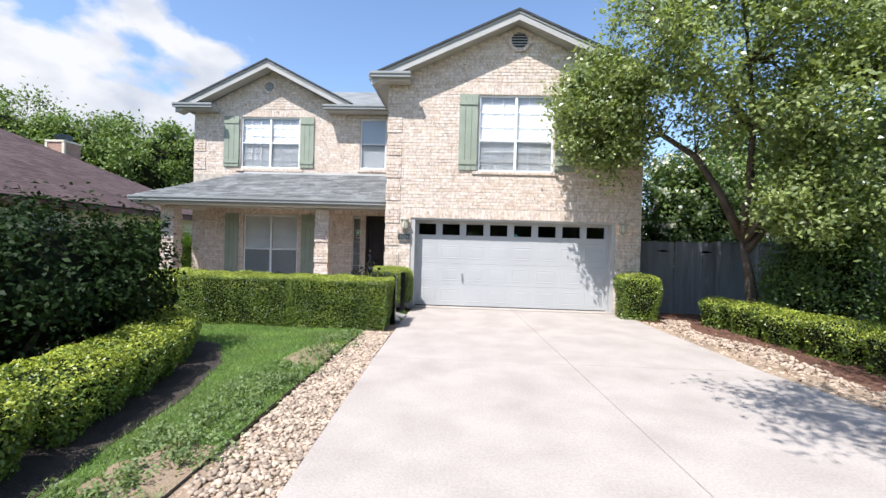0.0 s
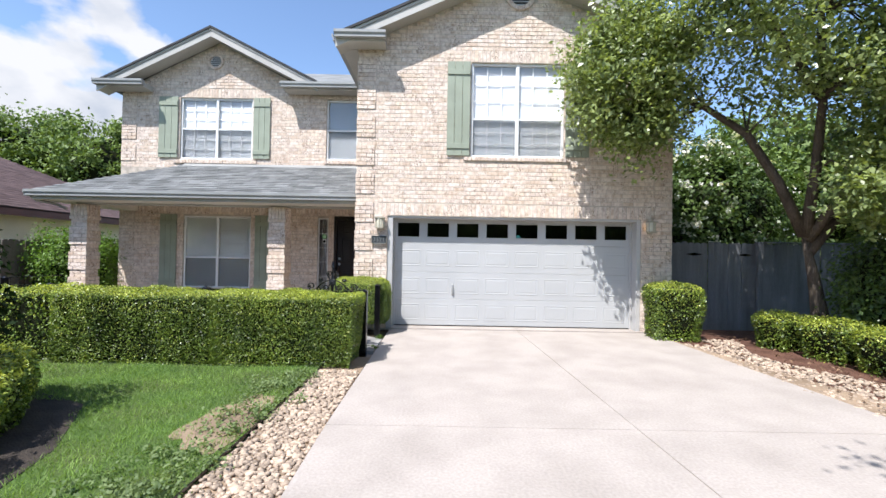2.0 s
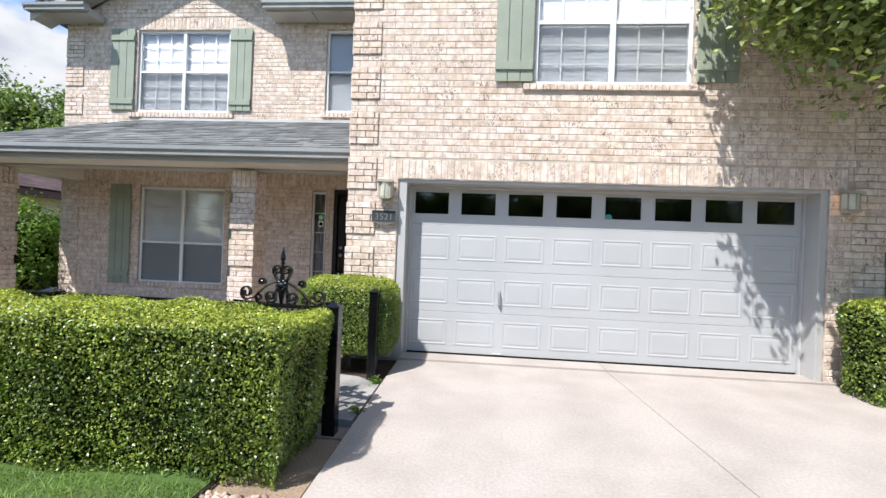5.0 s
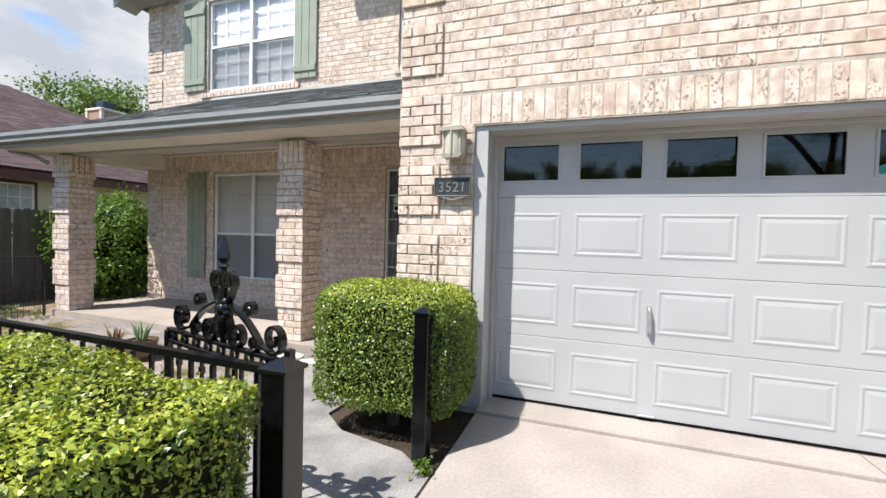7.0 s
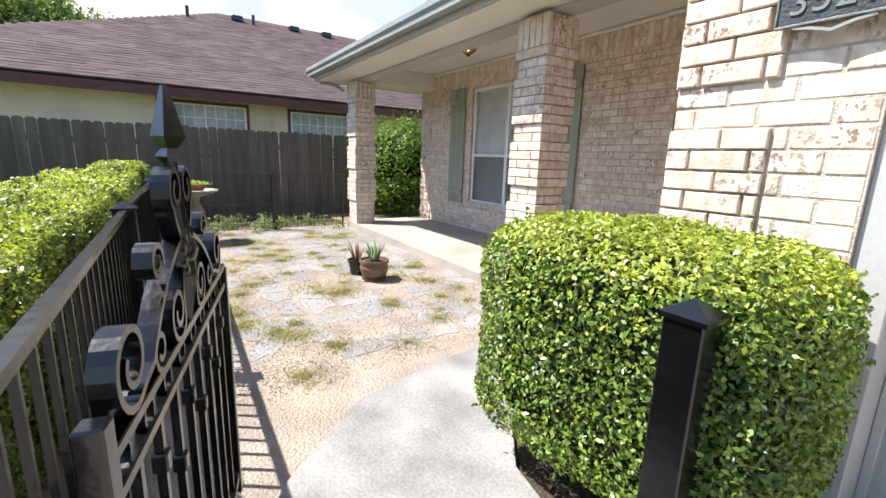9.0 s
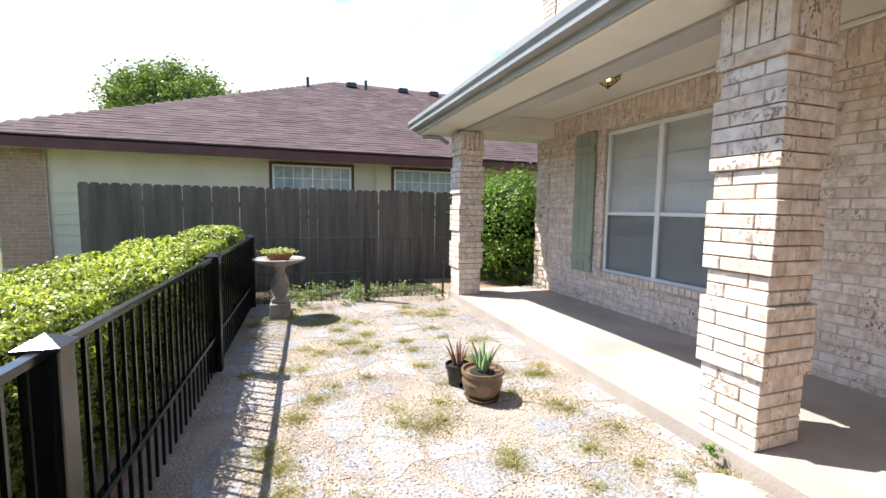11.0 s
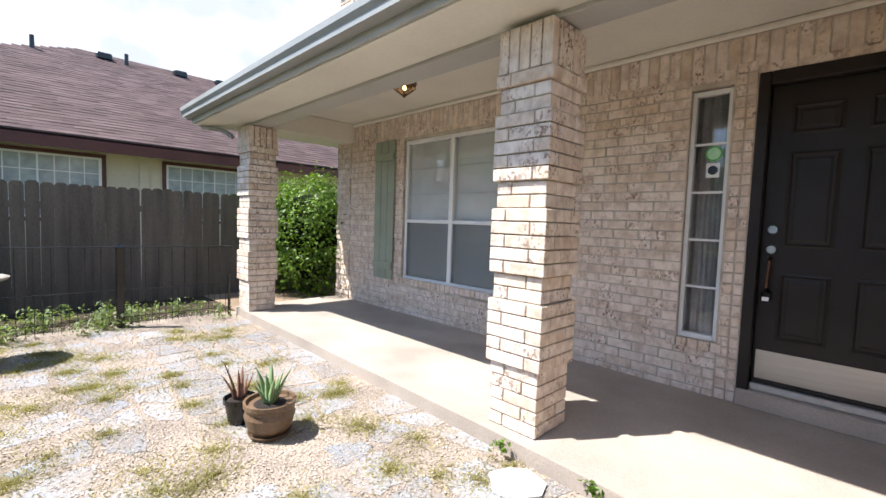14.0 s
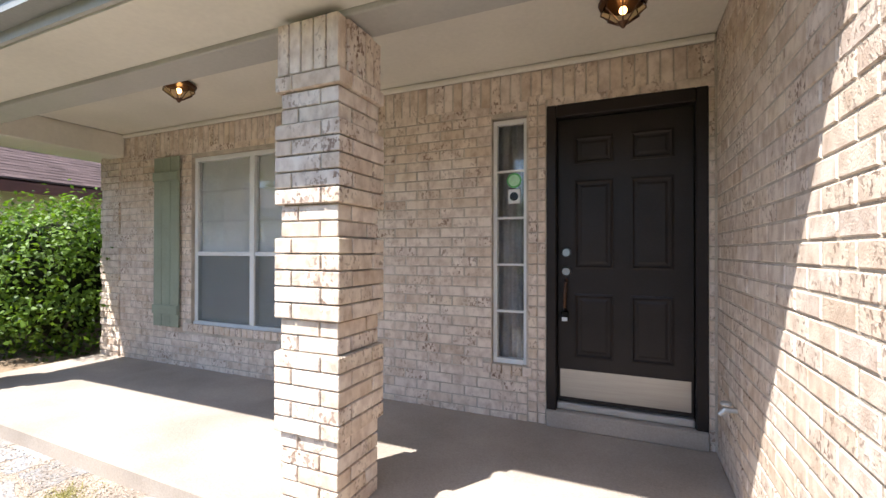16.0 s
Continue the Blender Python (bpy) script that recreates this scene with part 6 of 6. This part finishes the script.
wall_lamp(-1.20, GY, 2.03, False)
wall_lamp(4.04, GY, 2.03, True)


def ceiling_lamp(x, y, z):
    l = thing("ceiling_lamp", x, y, z, "bronze flush ceiling lamp with faceted glass", "lamp", group="porch lamps")
    part("canopy", lathe([(0.125, z - 0.035), (0.13, z - 0.02), (0.11, z - 0.001)], x, y, 24), "bronze", l)
    gb = bmesh.new()
    rings = [[gb.verts.new((x + r * math.cos(2 * math.pi * k / 8), y + r * math.sin(2 * math.pi * k / 8), zz)) for k in range(8)] for r, zz in ((0.105, z - 0.036), (0.115, z - 0.075), (0.03, z - 0.135))]
    for a, c in zip(rings, rings[1:]):
        for k in range(8):
            gb.faces.new((a[k], a[(k + 1) % 8], c[(k + 1) % 8], c[k]))
    part("glass", gb, "amber", l)
    for k in range(8):
        a = 2 * math.pi * k / 8
        part("rib", tube([(x + r * math.cos(a), y + r * math.sin(a), zz) for r, zz in ((0.107, z - 0.036), (0.117, z - 0.075), (0.03, z - 0.137))], [0.004] * 3, 5), "bronze", l)
    part("tip", lathe([(0.006, z - 0.165), (0.018, z - 0.15), (0.032, z - 0.134)], x, y, 12), "bronze", l)
    bb = bmesh.new()
    bmesh.ops.create_icosphere(bb, subdivisions=2, radius=0.022, matrix=Matrix.Translation((x, y, z - 0.07)))
    part("bulb", bb, "glow", l, "glowing warm bulb")


ceiling_lamp(-5.62, 11.86, 2.70)
ceiling_lamp(-2.23, 12.03, 2.70)
pl = thing("house_number", -1.21, GY - 0.02, 1.660, "dark metal plate with the house number in pale digits", "sign")
part("plate", box(-1.355, -1.075, GY - 0.045, GY - 0.033, 1.655, 1.785, 0.003), surface("dark pewter", (0.05, 0.055, 0.055), 0.5, 8, 90, 0.3, 0.2, metal=0.3), pl)
rim = box(-1.362, -1.068, GY - 0.05, GY - 0.03, 1.785, 1.794, 0.002)
box(-1.362, -1.068, GY - 0.05, GY - 0.03, 1.646, 1.655, 0.002, rim)
box(-1.362, -1.355, GY - 0.05, GY - 0.03, 1.655, 1.785, 0.002, rim)
box(-1.075, -1.068, GY - 0.05, GY - 0.03, 1.655, 1.785, 0.002, rim)
part("rim", rim, surface("pewter rim", (0.20, 0.21, 0.20), 0.5, 8, 90, 0.3, 0.2, metal=0.5), pl)
part("scroll", ribbon([(-1.31, 1.644), (-1.26, 1.635), (-1.21, 1.620), (-1.16, 1.635), (-1.11, 1.644)], 0.012, 0.009), "gutter", pl).matrix_basis = pose(0, GY - 0.04, 0)
number_metal = surface("dull grey metal", (0.20, 0.21, 0.20), 0.5, 8, 90, 0.2, 0.1)
for k, char in enumerate("3521"):
    tx = bpy.data.curves.new("digit", "FONT")
    tx.body, tx.size, tx.extrude, tx.align_x = char, 0.108, 0.003, "CENTER"
    tx.materials.append(number_metal)
    dg = new("digit", tx)
    dg.parent, dg.matrix_parent_inverse = pl, pl.matrix_basis.inverted()
    dg.matrix_basis = pose(-1.302 + k * 0.058, GY - 0.047, 1.682, 90, 0, 0)
tap = thing("wall_tap", SX, 12.14, 0.48, "small metal spigot on the brick side wall", "tap")
part("body", tube([(SX + 0.005, 12.14, 0.48), (SX - 0.05, 12.14, 0.48), (SX - 0.075, 12.14, 0.45)], [0.014, 0.016, 0.012], 8), "alu", tap)
part("wheel", lathe([(0.026, 0.505), (0.028, 0.512), (0.024, 0.52)], SX - 0.045, 12.14, 10), "alu", tap)

# ---- birdbath and pots ----
M["stone"] = surface("weathered cast stone", (0.34, 0.31, 0.265), 0.92, 8, 60, 0.35, 0.5)
bx, by = -7.55, 8.66
bbth = thing("birdbath", bx, by, -0.07, "weathered cast stone birdbath on a turned pedestal", "birdbath")
part("base", box(bx - 0.12, bx + 0.12, by - 0.12, by + 0.12, -0.09, 0.12, 0.02, None, 2), "stone", bbth)
part("pedestal", lathe([(0.10, 0.12), (0.11, 0.15), (0.075, 0.19), (0.10, 0.27), (0.115, 0.35), (0.085, 0.44), (0.055, 0.51), (0.075, 0.555), (0.09, 0.58)], bx, by, 24), "stone", bbth, smooth=True)
part("bowl", lathe([(0.08, 0.575), (0.18, 0.60), (0.29, 0.645), (0.305, 0.668), (0.285, 0.675), (0.2, 0.65), (0.05, 0.635)], bx, by, 40, None, 0.02), "stone", bbth)
M["terracotta"] = surface("terracotta", (0.36, 0.13, 0.065), 0.85, 8, 60, 0.3, 0.3)
fpot = thing("flower_bowl", bx, by, 0.65, "shallow terracotta bowl of small green succulents on the birdbath", "planter")
part("bowl", lathe([(0.11, 0.652), (0.15, 0.70), (0.165, 0.745), (0.155, 0.745), (0.13, 0.72)], bx, by, 28), "terracotta", fpot)
pp = np.array([bx, by, 0.755]) + rs.normal(0, 1, (420, 3)) * np.array([0.085, 0.085, 0.014])
leaves("succulents", pp, np.tile([0, 0, 1.0], (420, 1)), 0.045, leaf_material("succulent leaf", (0.12, 0.16, 0.05), (0.34, 0.36, 0.14), 0.5), fpot)
M["soil"] = surface("dark potting soil", (0.035, 0.024, 0.017), 0.95, 20, 120, 0.5, 1.0)
M["glaze"] = surface("brown glazed pot", (0.17, 0.105, 0.06), 0.4, 6, 60, 0.35, 0.2)


def spikes(parent, x, y, z, n, length, wide, material, name, lean=0.5, seed=1):
    rng = random.Random(seed)
    for k in range(n):
        a = 2 * math.pi * k / n + rng.uniform(-0.3, 0.3)
        ln = length * rng.uniform(0.6, 1.0)
        tilt = lean * rng.uniform(0.3, 1.0)
        b = bmesh.new()
        rings = []
        for i in range(6):
            t = i / 5
            rad = 0.025 + tilt * ln * t * (0.7 + 0.3 * t)
            zz = z + ln * t * (1 - 0.25 * tilt * t)
            w = wide * (1 - t) ** 0.75 + 0.001
            px, py = x + rad * math.cos(a), y + rad * math.sin(a)
            sx, sy = -math.sin(a) * w, math.cos(a) * w
            ux, uy = math.cos(a) * w * 0.5, math.sin(a) * w * 0.5
            rings.append([b.verts.new((px + sx - ux * 0.6, py + sy - uy * 0.6, zz)), b.verts.new((px + ux, py + uy, zz - w * 0.2)), b.verts.new((px - sx - ux * 0.6, py - sy - uy * 0.6, zz)), b.verts.new((px - ux * 0.1, py - uy * 0.1, zz + w * 0.1))])
        for r0_, r1_ in zip(rings, rings[1:]):
            for j in range(4):
                b.faces.new((r0_[j], r0_[(j + 1) % 4], r1_[(j + 1) % 4], r1_[j]))
        b.faces.new(rings[0][::-1])
        part(name, b, material, parent, smooth=True)


def potted(x, y, z, r, h, material, label, plant, plant_label, seed):
    p = thing("plant_pot", x, y, z, label, "pot")
    if material == "glaze":
        prof = [(r * 0.62, z + 0.02), (r * 0.85, z + h * 0.3), (r * 0.97, z + h * 0.62), (r * 0.9, z + h * 0.78), (r * 0.92, z + h * 0.84), (r, z + h * 0.88), (r, z + h), (r * 0.9, z + h), (r * 0.86, z + h * 0.9)]
        part("saucer", lathe([(r * 0.72, z), (r * 0.85, z + 0.03), (r * 0.8, z + 0.03), (r * 0.7, z + 0.018)], x, y, 28), material, p)
    else:
        prof = [(r * 0.68, z), (r * 0.9, z + h * 0.8), (r, z + h * 0.82), (r, z + h), (r * 0.92, z + h), (r * 0.88, z + h * 0.85)]
    part("vessel", lathe(prof, x, y, 28), material, p, smooth=False)
    part("soil", lathe([(r * 0.86, z + h * 0.86), (r * 0.5, z + h * 0.92), (r * 0.2, z + h * 0.93)], x, y, 20), "soil", p)
    spikes(p, x, y, z + h * 0.86, *plant, "aloe_leaf", seed=seed)
    return p


M["aloe"] = surface("aloe green", (0.20, 0.30, 0.13), 0.45, 8, 60, 0.25, 0.1)
M["aloe_dry"] = surface("reddish dry aloe", (0.26, 0.13, 0.09), 0.6, 8, 60, 0.35, 0.1)
potted(-4.69, 10.10, -0.07, 0.155, 0.22, "glaze", "brown glazed pot with a green aloe plant", (13, 0.27, 0.026, "aloe"), "", 4)
potted(-4.97, 10.02, -0.07, 0.10, 0.17, "black", "small black plastic pot with a reddish aloe", (10, 0.28, 0.016, "aloe_dry"), "", 9)

# ---- courtyard flagstones, gravel and weeds ----
M["flag"] = surface("pale blue-grey flagstone dusted with sand", (0.30, 0.305, 0.315), 0.9, 6, 45, 0.45, 0.6, stain=(0.345, 0.285, 0.23), per_piece=0.22, spec=0.2)
M["white_stone"] = surface("white limestone", (0.66, 0.64, 0.60), 0.9, 6, 60, 0.2, 0.4)
court = bpy.data.objects["courtyard"]
rng = random.Random(17)


def flag(x, y, r, top, material="flag"):
    n = rng.randint(6, 9)
    ph = rng.uniform(0, 6)
    ring = [(x + r * rng.uniform(0.72, 1.08) * math.cos(ph + 2 * math.pi * k / n), y + r * rng.uniform(0.6, 0.95) * math.sin(ph + 2 * math.pi * k / n)) for k in range(n)]
    b = prism(ring, "z", -0.1, top)
    part("flagstone", b, material, court)


nx, ny, cell = 17, 9, 0.315
node = {(i, j): (-8.1 + i * cell + rng.uniform(-0.11, 0.11), 8.30 + j * cell + rng.uniform(-0.10, 0.10)) for i in range(nx + 1) for j in range(ny + 1)}
for i in range(nx):
    for j in range(ny):
        if rng.random() < 0.30:
            continue
        quad = [node[i, j], node[i + 1, j], node[i + 1, j + 1], node[i, j + 1]]
        mx, my = sum(q[0] for q in quad) / 4, sum(q[1] for q in quad) / 4
        if mx > -3.0:
            continue
        ring = []
        for k in range(4):
            (ax, ay), (bx2, by2) = quad[k], quad[(k + 1) % 4]
            for t in (0.12, 0.38, 0.66, 0.90):
                f = rng.uniform(0.70, 1.0)
                px, py = ax + (bx2 - ax) * t, ay + (by2 - ay) * t
                ring.append((mx + (px - mx) * f, my + (py - my) * f))
        part("flagstone", prism(ring, "z", -0.1, -0.07 + rng.uniform(0.001, 0.004)), "flag", court)
flag(-3.34, 10.82, 0.17, -0.052, "white_stone")
flag(-3.02, 10.72, 0.14, -0.047, "white_stone")
n = 42000
gx, gy = rs.uniform(-8.6, -1.75, n), rs.uniform(8.1, 11.04, n)
ok = ~((gx > -2.9) & (gy > 8.2))
gp = np.stack([gx, gy, np.full(n, -0.065)], 1)[ok]
tagged(leaves("gravel_chips", gp, np.tile([0, 0, 1.0], (len(gp), 1)), 0.014, leaf_material("gravel chip", (0.25, 0.20, 0.16), (0.47, 0.39, 0.32), 0.9, 0.0), spread=0.3, aspect=0.8), "pale tan gravel chips over the courtyard", "gravel", kind="stuff")


def tuft(cx, cy, z, count, spread, length, material):
    """Blades standing round a spot."""
    a = rs.uniform(0, 2 * math.pi, count)
    r = np.abs(rs.normal(0, spread, count))
    base = np.stack([cx + r * np.cos(a), cy + r * np.sin(a), np.full(count, z)], 1)
    return base


def blades(name, base, length, width, material, label, category, lean=0.5, parent=None):
    n = len(base)
    a = rs.uniform(0, 2 * math.pi, n)
    side = np.stack([np.cos(a), np.sin(a), np.zeros(n)], 1) * width / 2
    ln = length * rs.uniform(0.5, 1.2, (n, 1))
    tip = base + np.concatenate([rs.normal(0, lean, (n, 2)) * ln, ln], 1)
    v = np.empty((n, 3, 3), np.float32)
    v[:, 0], v[:, 1], v[:, 2] = base - side, base + side, tip
    me = bpy.data.meshes.new(name)
    me.vertices.add(n * 3)
    me.vertices.foreach_set("co", v.ravel())
    me.loops.add(n * 3)
    me.loops.foreach_set("vertex_index", np.arange(n * 3, dtype=np.int32))
    me.polygons.add(n)
    me.polygons.foreach_set("loop_start", np.arange(0, n * 3, 3, dtype=np.int32))
    me.update(calc_edges=True)
    return tagged(link_mesh(name, me, material, parent), label, category, kind="stuff")


tufts = []
for k in range(85):
    tufts.append(tuft(rng.uniform(-7.9, -2.95), rng.uniform(8.35, 10.95), -0.07, rng.randint(200, 620), rng.uniform(0.06, 0.17), 0.05, "straw"))
blades("courtyard_grass", np.vstack(tufts), 0.024, 0.007, "straw", "olive and straw grass tufts between the flagstones", "grass", 1.3)
wb = np.vstack([tuft(-8.45 + rng.uniform(-0.6, 0.45), rng.uniform(8.5, 10.0) if k % 5 else rng.uniform(10.0, 11.0), -0.07, 70, 0.10, 0.2, "weed") for k in range(26)])
wb[:, 2] += rs.uniform(0.0, 0.28, len(wb)) ** 1.3
leaves("weeds", wb, np.tile([0, 0, 1.0], (len(wb), 1)), 0.05, "weed", aspect=0.5, kind="stuff", label="leafy green weeds by the wire fence")["category"] = "weeds"
wb = np.vstack([tuft(x, y, -0.04, 45, 0.035, 0.1, "weed") + np.array([0, 0, 0.03]) for x, y in ((-3.55, 10.95), (-1.02, 9.12), (-1.05, 9.2), (-3.0, 10.95), (-0.99, 8.35))])
wb[:, 2] += rs.uniform(0, 0.05, len(wb))
leaves("weeds", wb, np.tile([0, 0, 1.0], (len(wb), 1)), 0.035, "leaf_bright", kind="stuff", label="small green weeds in the paving cracks")["category"] = "weeds"

# ---- front lawn, stone borders ----
lawn = bpy.data.objects["lawn"]


def patch(cx, cy, rx, ry, material, top, n=40, seed=1, name="bare_patch"):
    r2 = random.Random(seed)
    wob = [1 + 0.14 * math.sin(3 * 2 * math.pi * k / n + seed) + 0.10 * math.sin(7 * 2 * math.pi * k / n + 2 * seed) + r2.uniform(-0.05, 0.05) for k in range(n)]
    ring = [(cx + rx * wob[k] * math.cos(2 * math.pi * k / n), cy + ry * wob[k] * math.sin(2 * math.pi * k / n)) for k in range(n)]
    part(name, prism(ring, "z", top - 0.02, top), material, lawn, "bare tan earth patch")


patches = [(-1.74, 2.40, 0.36, 0.36), (-1.80, 5.50, 0.27, 0.62), (-2.0, 1.7, 0.2, 0.4)]
for i, (x, y, a, b) in enumerate(patches):
    patch(x, y, a, b, "earth", GRASS_Z + 0.005, seed=i + 3)
# dark soil, its colour also taking in the shade of the hedges
structure(part("bed_left", prism([(-2.15, 0.0), (-2.24, 2.0), (-2.36, 2.75), (-2.44, 3.7), (-2.76, 4.9), (-3.3, 5.8), (-4.6, 6.4), (-6.2, 6.2), (-6.6, 4.0), (-6.0, 0.0)], "z", -0.06, GRASS_Z + 0.006), surface("dark soil with hedge shade in it", (0.05, 0.037, 0.027), 0.95, 4, 60, 0.5, 0.9)), "dark soil bed under the low hedges, coloured with their shade", "bed")
structure(part("edging", ribbon([(-1.50, -4.0), (-1.50, 2.0), (-1.51, 4.0), (-1.49, 7.3)], 0.034, 0.007), "black"), "thin black plastic lawn edging beside the stones", "edging").matrix_basis = Matrix(((1, 0, 0, 0), (0, 0, 1, 0), (0, 1, 0, -0.012), (0, 0, 0, 1)))
n = 90000
gx, gy = rs.uniform(-6.0, -1.52, n), rs.uniform(0.8, 7.2, n)
ok = np.ones(n, bool)
for x, y, a, b in patches:
    ok &= ((gx - x) / a) ** 2 + ((gy - y) / b) ** 2 > rs.uniform(0.35, 1.15, n)
ok &= ~((gx < np.interp(gy, (0.0, 2.0, 2.75, 3.7, 4.9, 5.8), (-2.15, -2.24, -2.36, -2.44, -2.76, -3.3)) + rs.normal(0, 0.03, n)) & (gy < 5.9))
blades("grass", np.stack([gx, gy, np.full(n, GRASS_Z)], 1)[ok], 0.042, 0.006, "grass", "short mown green grass blades", "grass", 0.6)
wb = np.vstack([tuft(-1.72 + rng.gauss(0, 0.16) - (0.3 * rng.random() if y < 4.2 else 0), y, GRASS_Z, 60, 0.09, 0.1, "weed") for y in [rng.uniform(1.2, 4.4) if k % 3 else rng.uniform(4.4, 6.9) for k in range(150)]])
wb[:, 2] += rs.uniform(0.0, 0.09, len(wb))
leaves("weeds", wb, np.tile([0, 0, 1.0], (len(wb), 1)), 0.034, "weed", kind="stuff", label="low grey-green weeds along the lawn edge")["category"] = "weeds"

M["pebble"] = surface("tan river stone", (0.50, 0.385, 0.285), 0.85, 6, 40, 0.25, 0.3, per_piece=0.42, spec=0.25)
pebbles = []
for k in range(10):
    b = bmesh.new()
    bmesh.ops.create_icosphere(b, subdivisions=1, radius=1.0)
    r3 = random.Random(k)
    for v in b.verts:
        v.co = Vector((v.co.x * 1.25, v.co.y * 0.9, v.co.z * 0.62)) * r3.uniform(0.86, 1.12)
    for f in b.faces:
        f.smooth = True
    me = bpy.data.meshes.new("stone")
    b.to_mesh(me)
    b.free()
    me.materials.append(M["pebble"])
    pebbles.append(me)


def stones(bed, spots, smin, smax, singles, z, label):
    vs, fs = [], []
    for k, (x, y) in enumerate(spots):
        s = rng.uniform(smin, smax) * (1.35 if rng.random() < 0.12 else 1)
        m = Matrix.Translation((x, y, z + s * 0.22 + rng.uniform(0, 0.012))) @ Euler((rng.uniform(-0.4, 0.4), rng.uniform(-0.4, 0.4), rng.uniform(0, 6.3))).to_matrix().to_4x4() @ Matrix.Scale(s, 4)
        me = pebbles[k % 10]
        if k < singles:
            ob = new("stone", me)
            ob.parent, ob.matrix_basis = bed, m
        else:
            o = len(vs)
            vs.extend(tuple(m @ v.co) for v in me.vertices)
            fs.extend(tuple(o + i for i in p.vertices) for p in me.polygons)
    if vs:
        tagged(raw("stones", vs, fs, "pebble", bed, smooth=True), kind="stuff")


spots = []
for k in range(5200):
    y = rng.uniform(0.6, 7.15)
    spots.append((rng.uniform(-1.48, -0.985 + max(0.0, 7.0 - y) * 0.026), y))
spots.sort(key=lambda p: abs(p[1] - 4.2))
stones(bpy.data.objects["bed_rock"], spots, 0.012, 0.027, 300, -0.035, "")
spots = [(x, y) for x, y in ((rng.uniform(4.08, 5.7), rng.uniform(3.6, 9.6)) for k in range(4600)) if x < 4.85 + 0.25 * math.sin(y * 2.1) + (0.5 if y < 6 else 0.25) and x > 4.07 + max(0, 6.2 - y) * 0.2 and (y < 9.1 or x > 4.7)]
spots.sort(key=lambda p: abs(p[1] - 7.5))
stones(bpy.data.objects["bed_right"], spots, 0.014, 0.032, 300, -0.03, "")
n = 900
lx, ly = rs.uniform(4.3, 6.6, n), rs.uniform(2.5, 10.3, n)
ok = lx > 4.15 + np.maximum(0, 6.2 - ly) * 0.2
tagged(leaves("leaf_litter", np.stack([lx, ly, np.full(n, 0.012)], 1)[ok], np.tile([0, 0, 1.0], (int(ok.sum()), 1)), 0.05, leaf_material("dry leaf", (0.06, 0.035, 0.02), (0.20, 0.12, 0.07), 0.8, 0.1), spread=0.4), "dry brown fallen leaves on the bed", "leaves", kind="stuff")

# ---- bricks and shingles ----
lay_house()
lay_shingles()
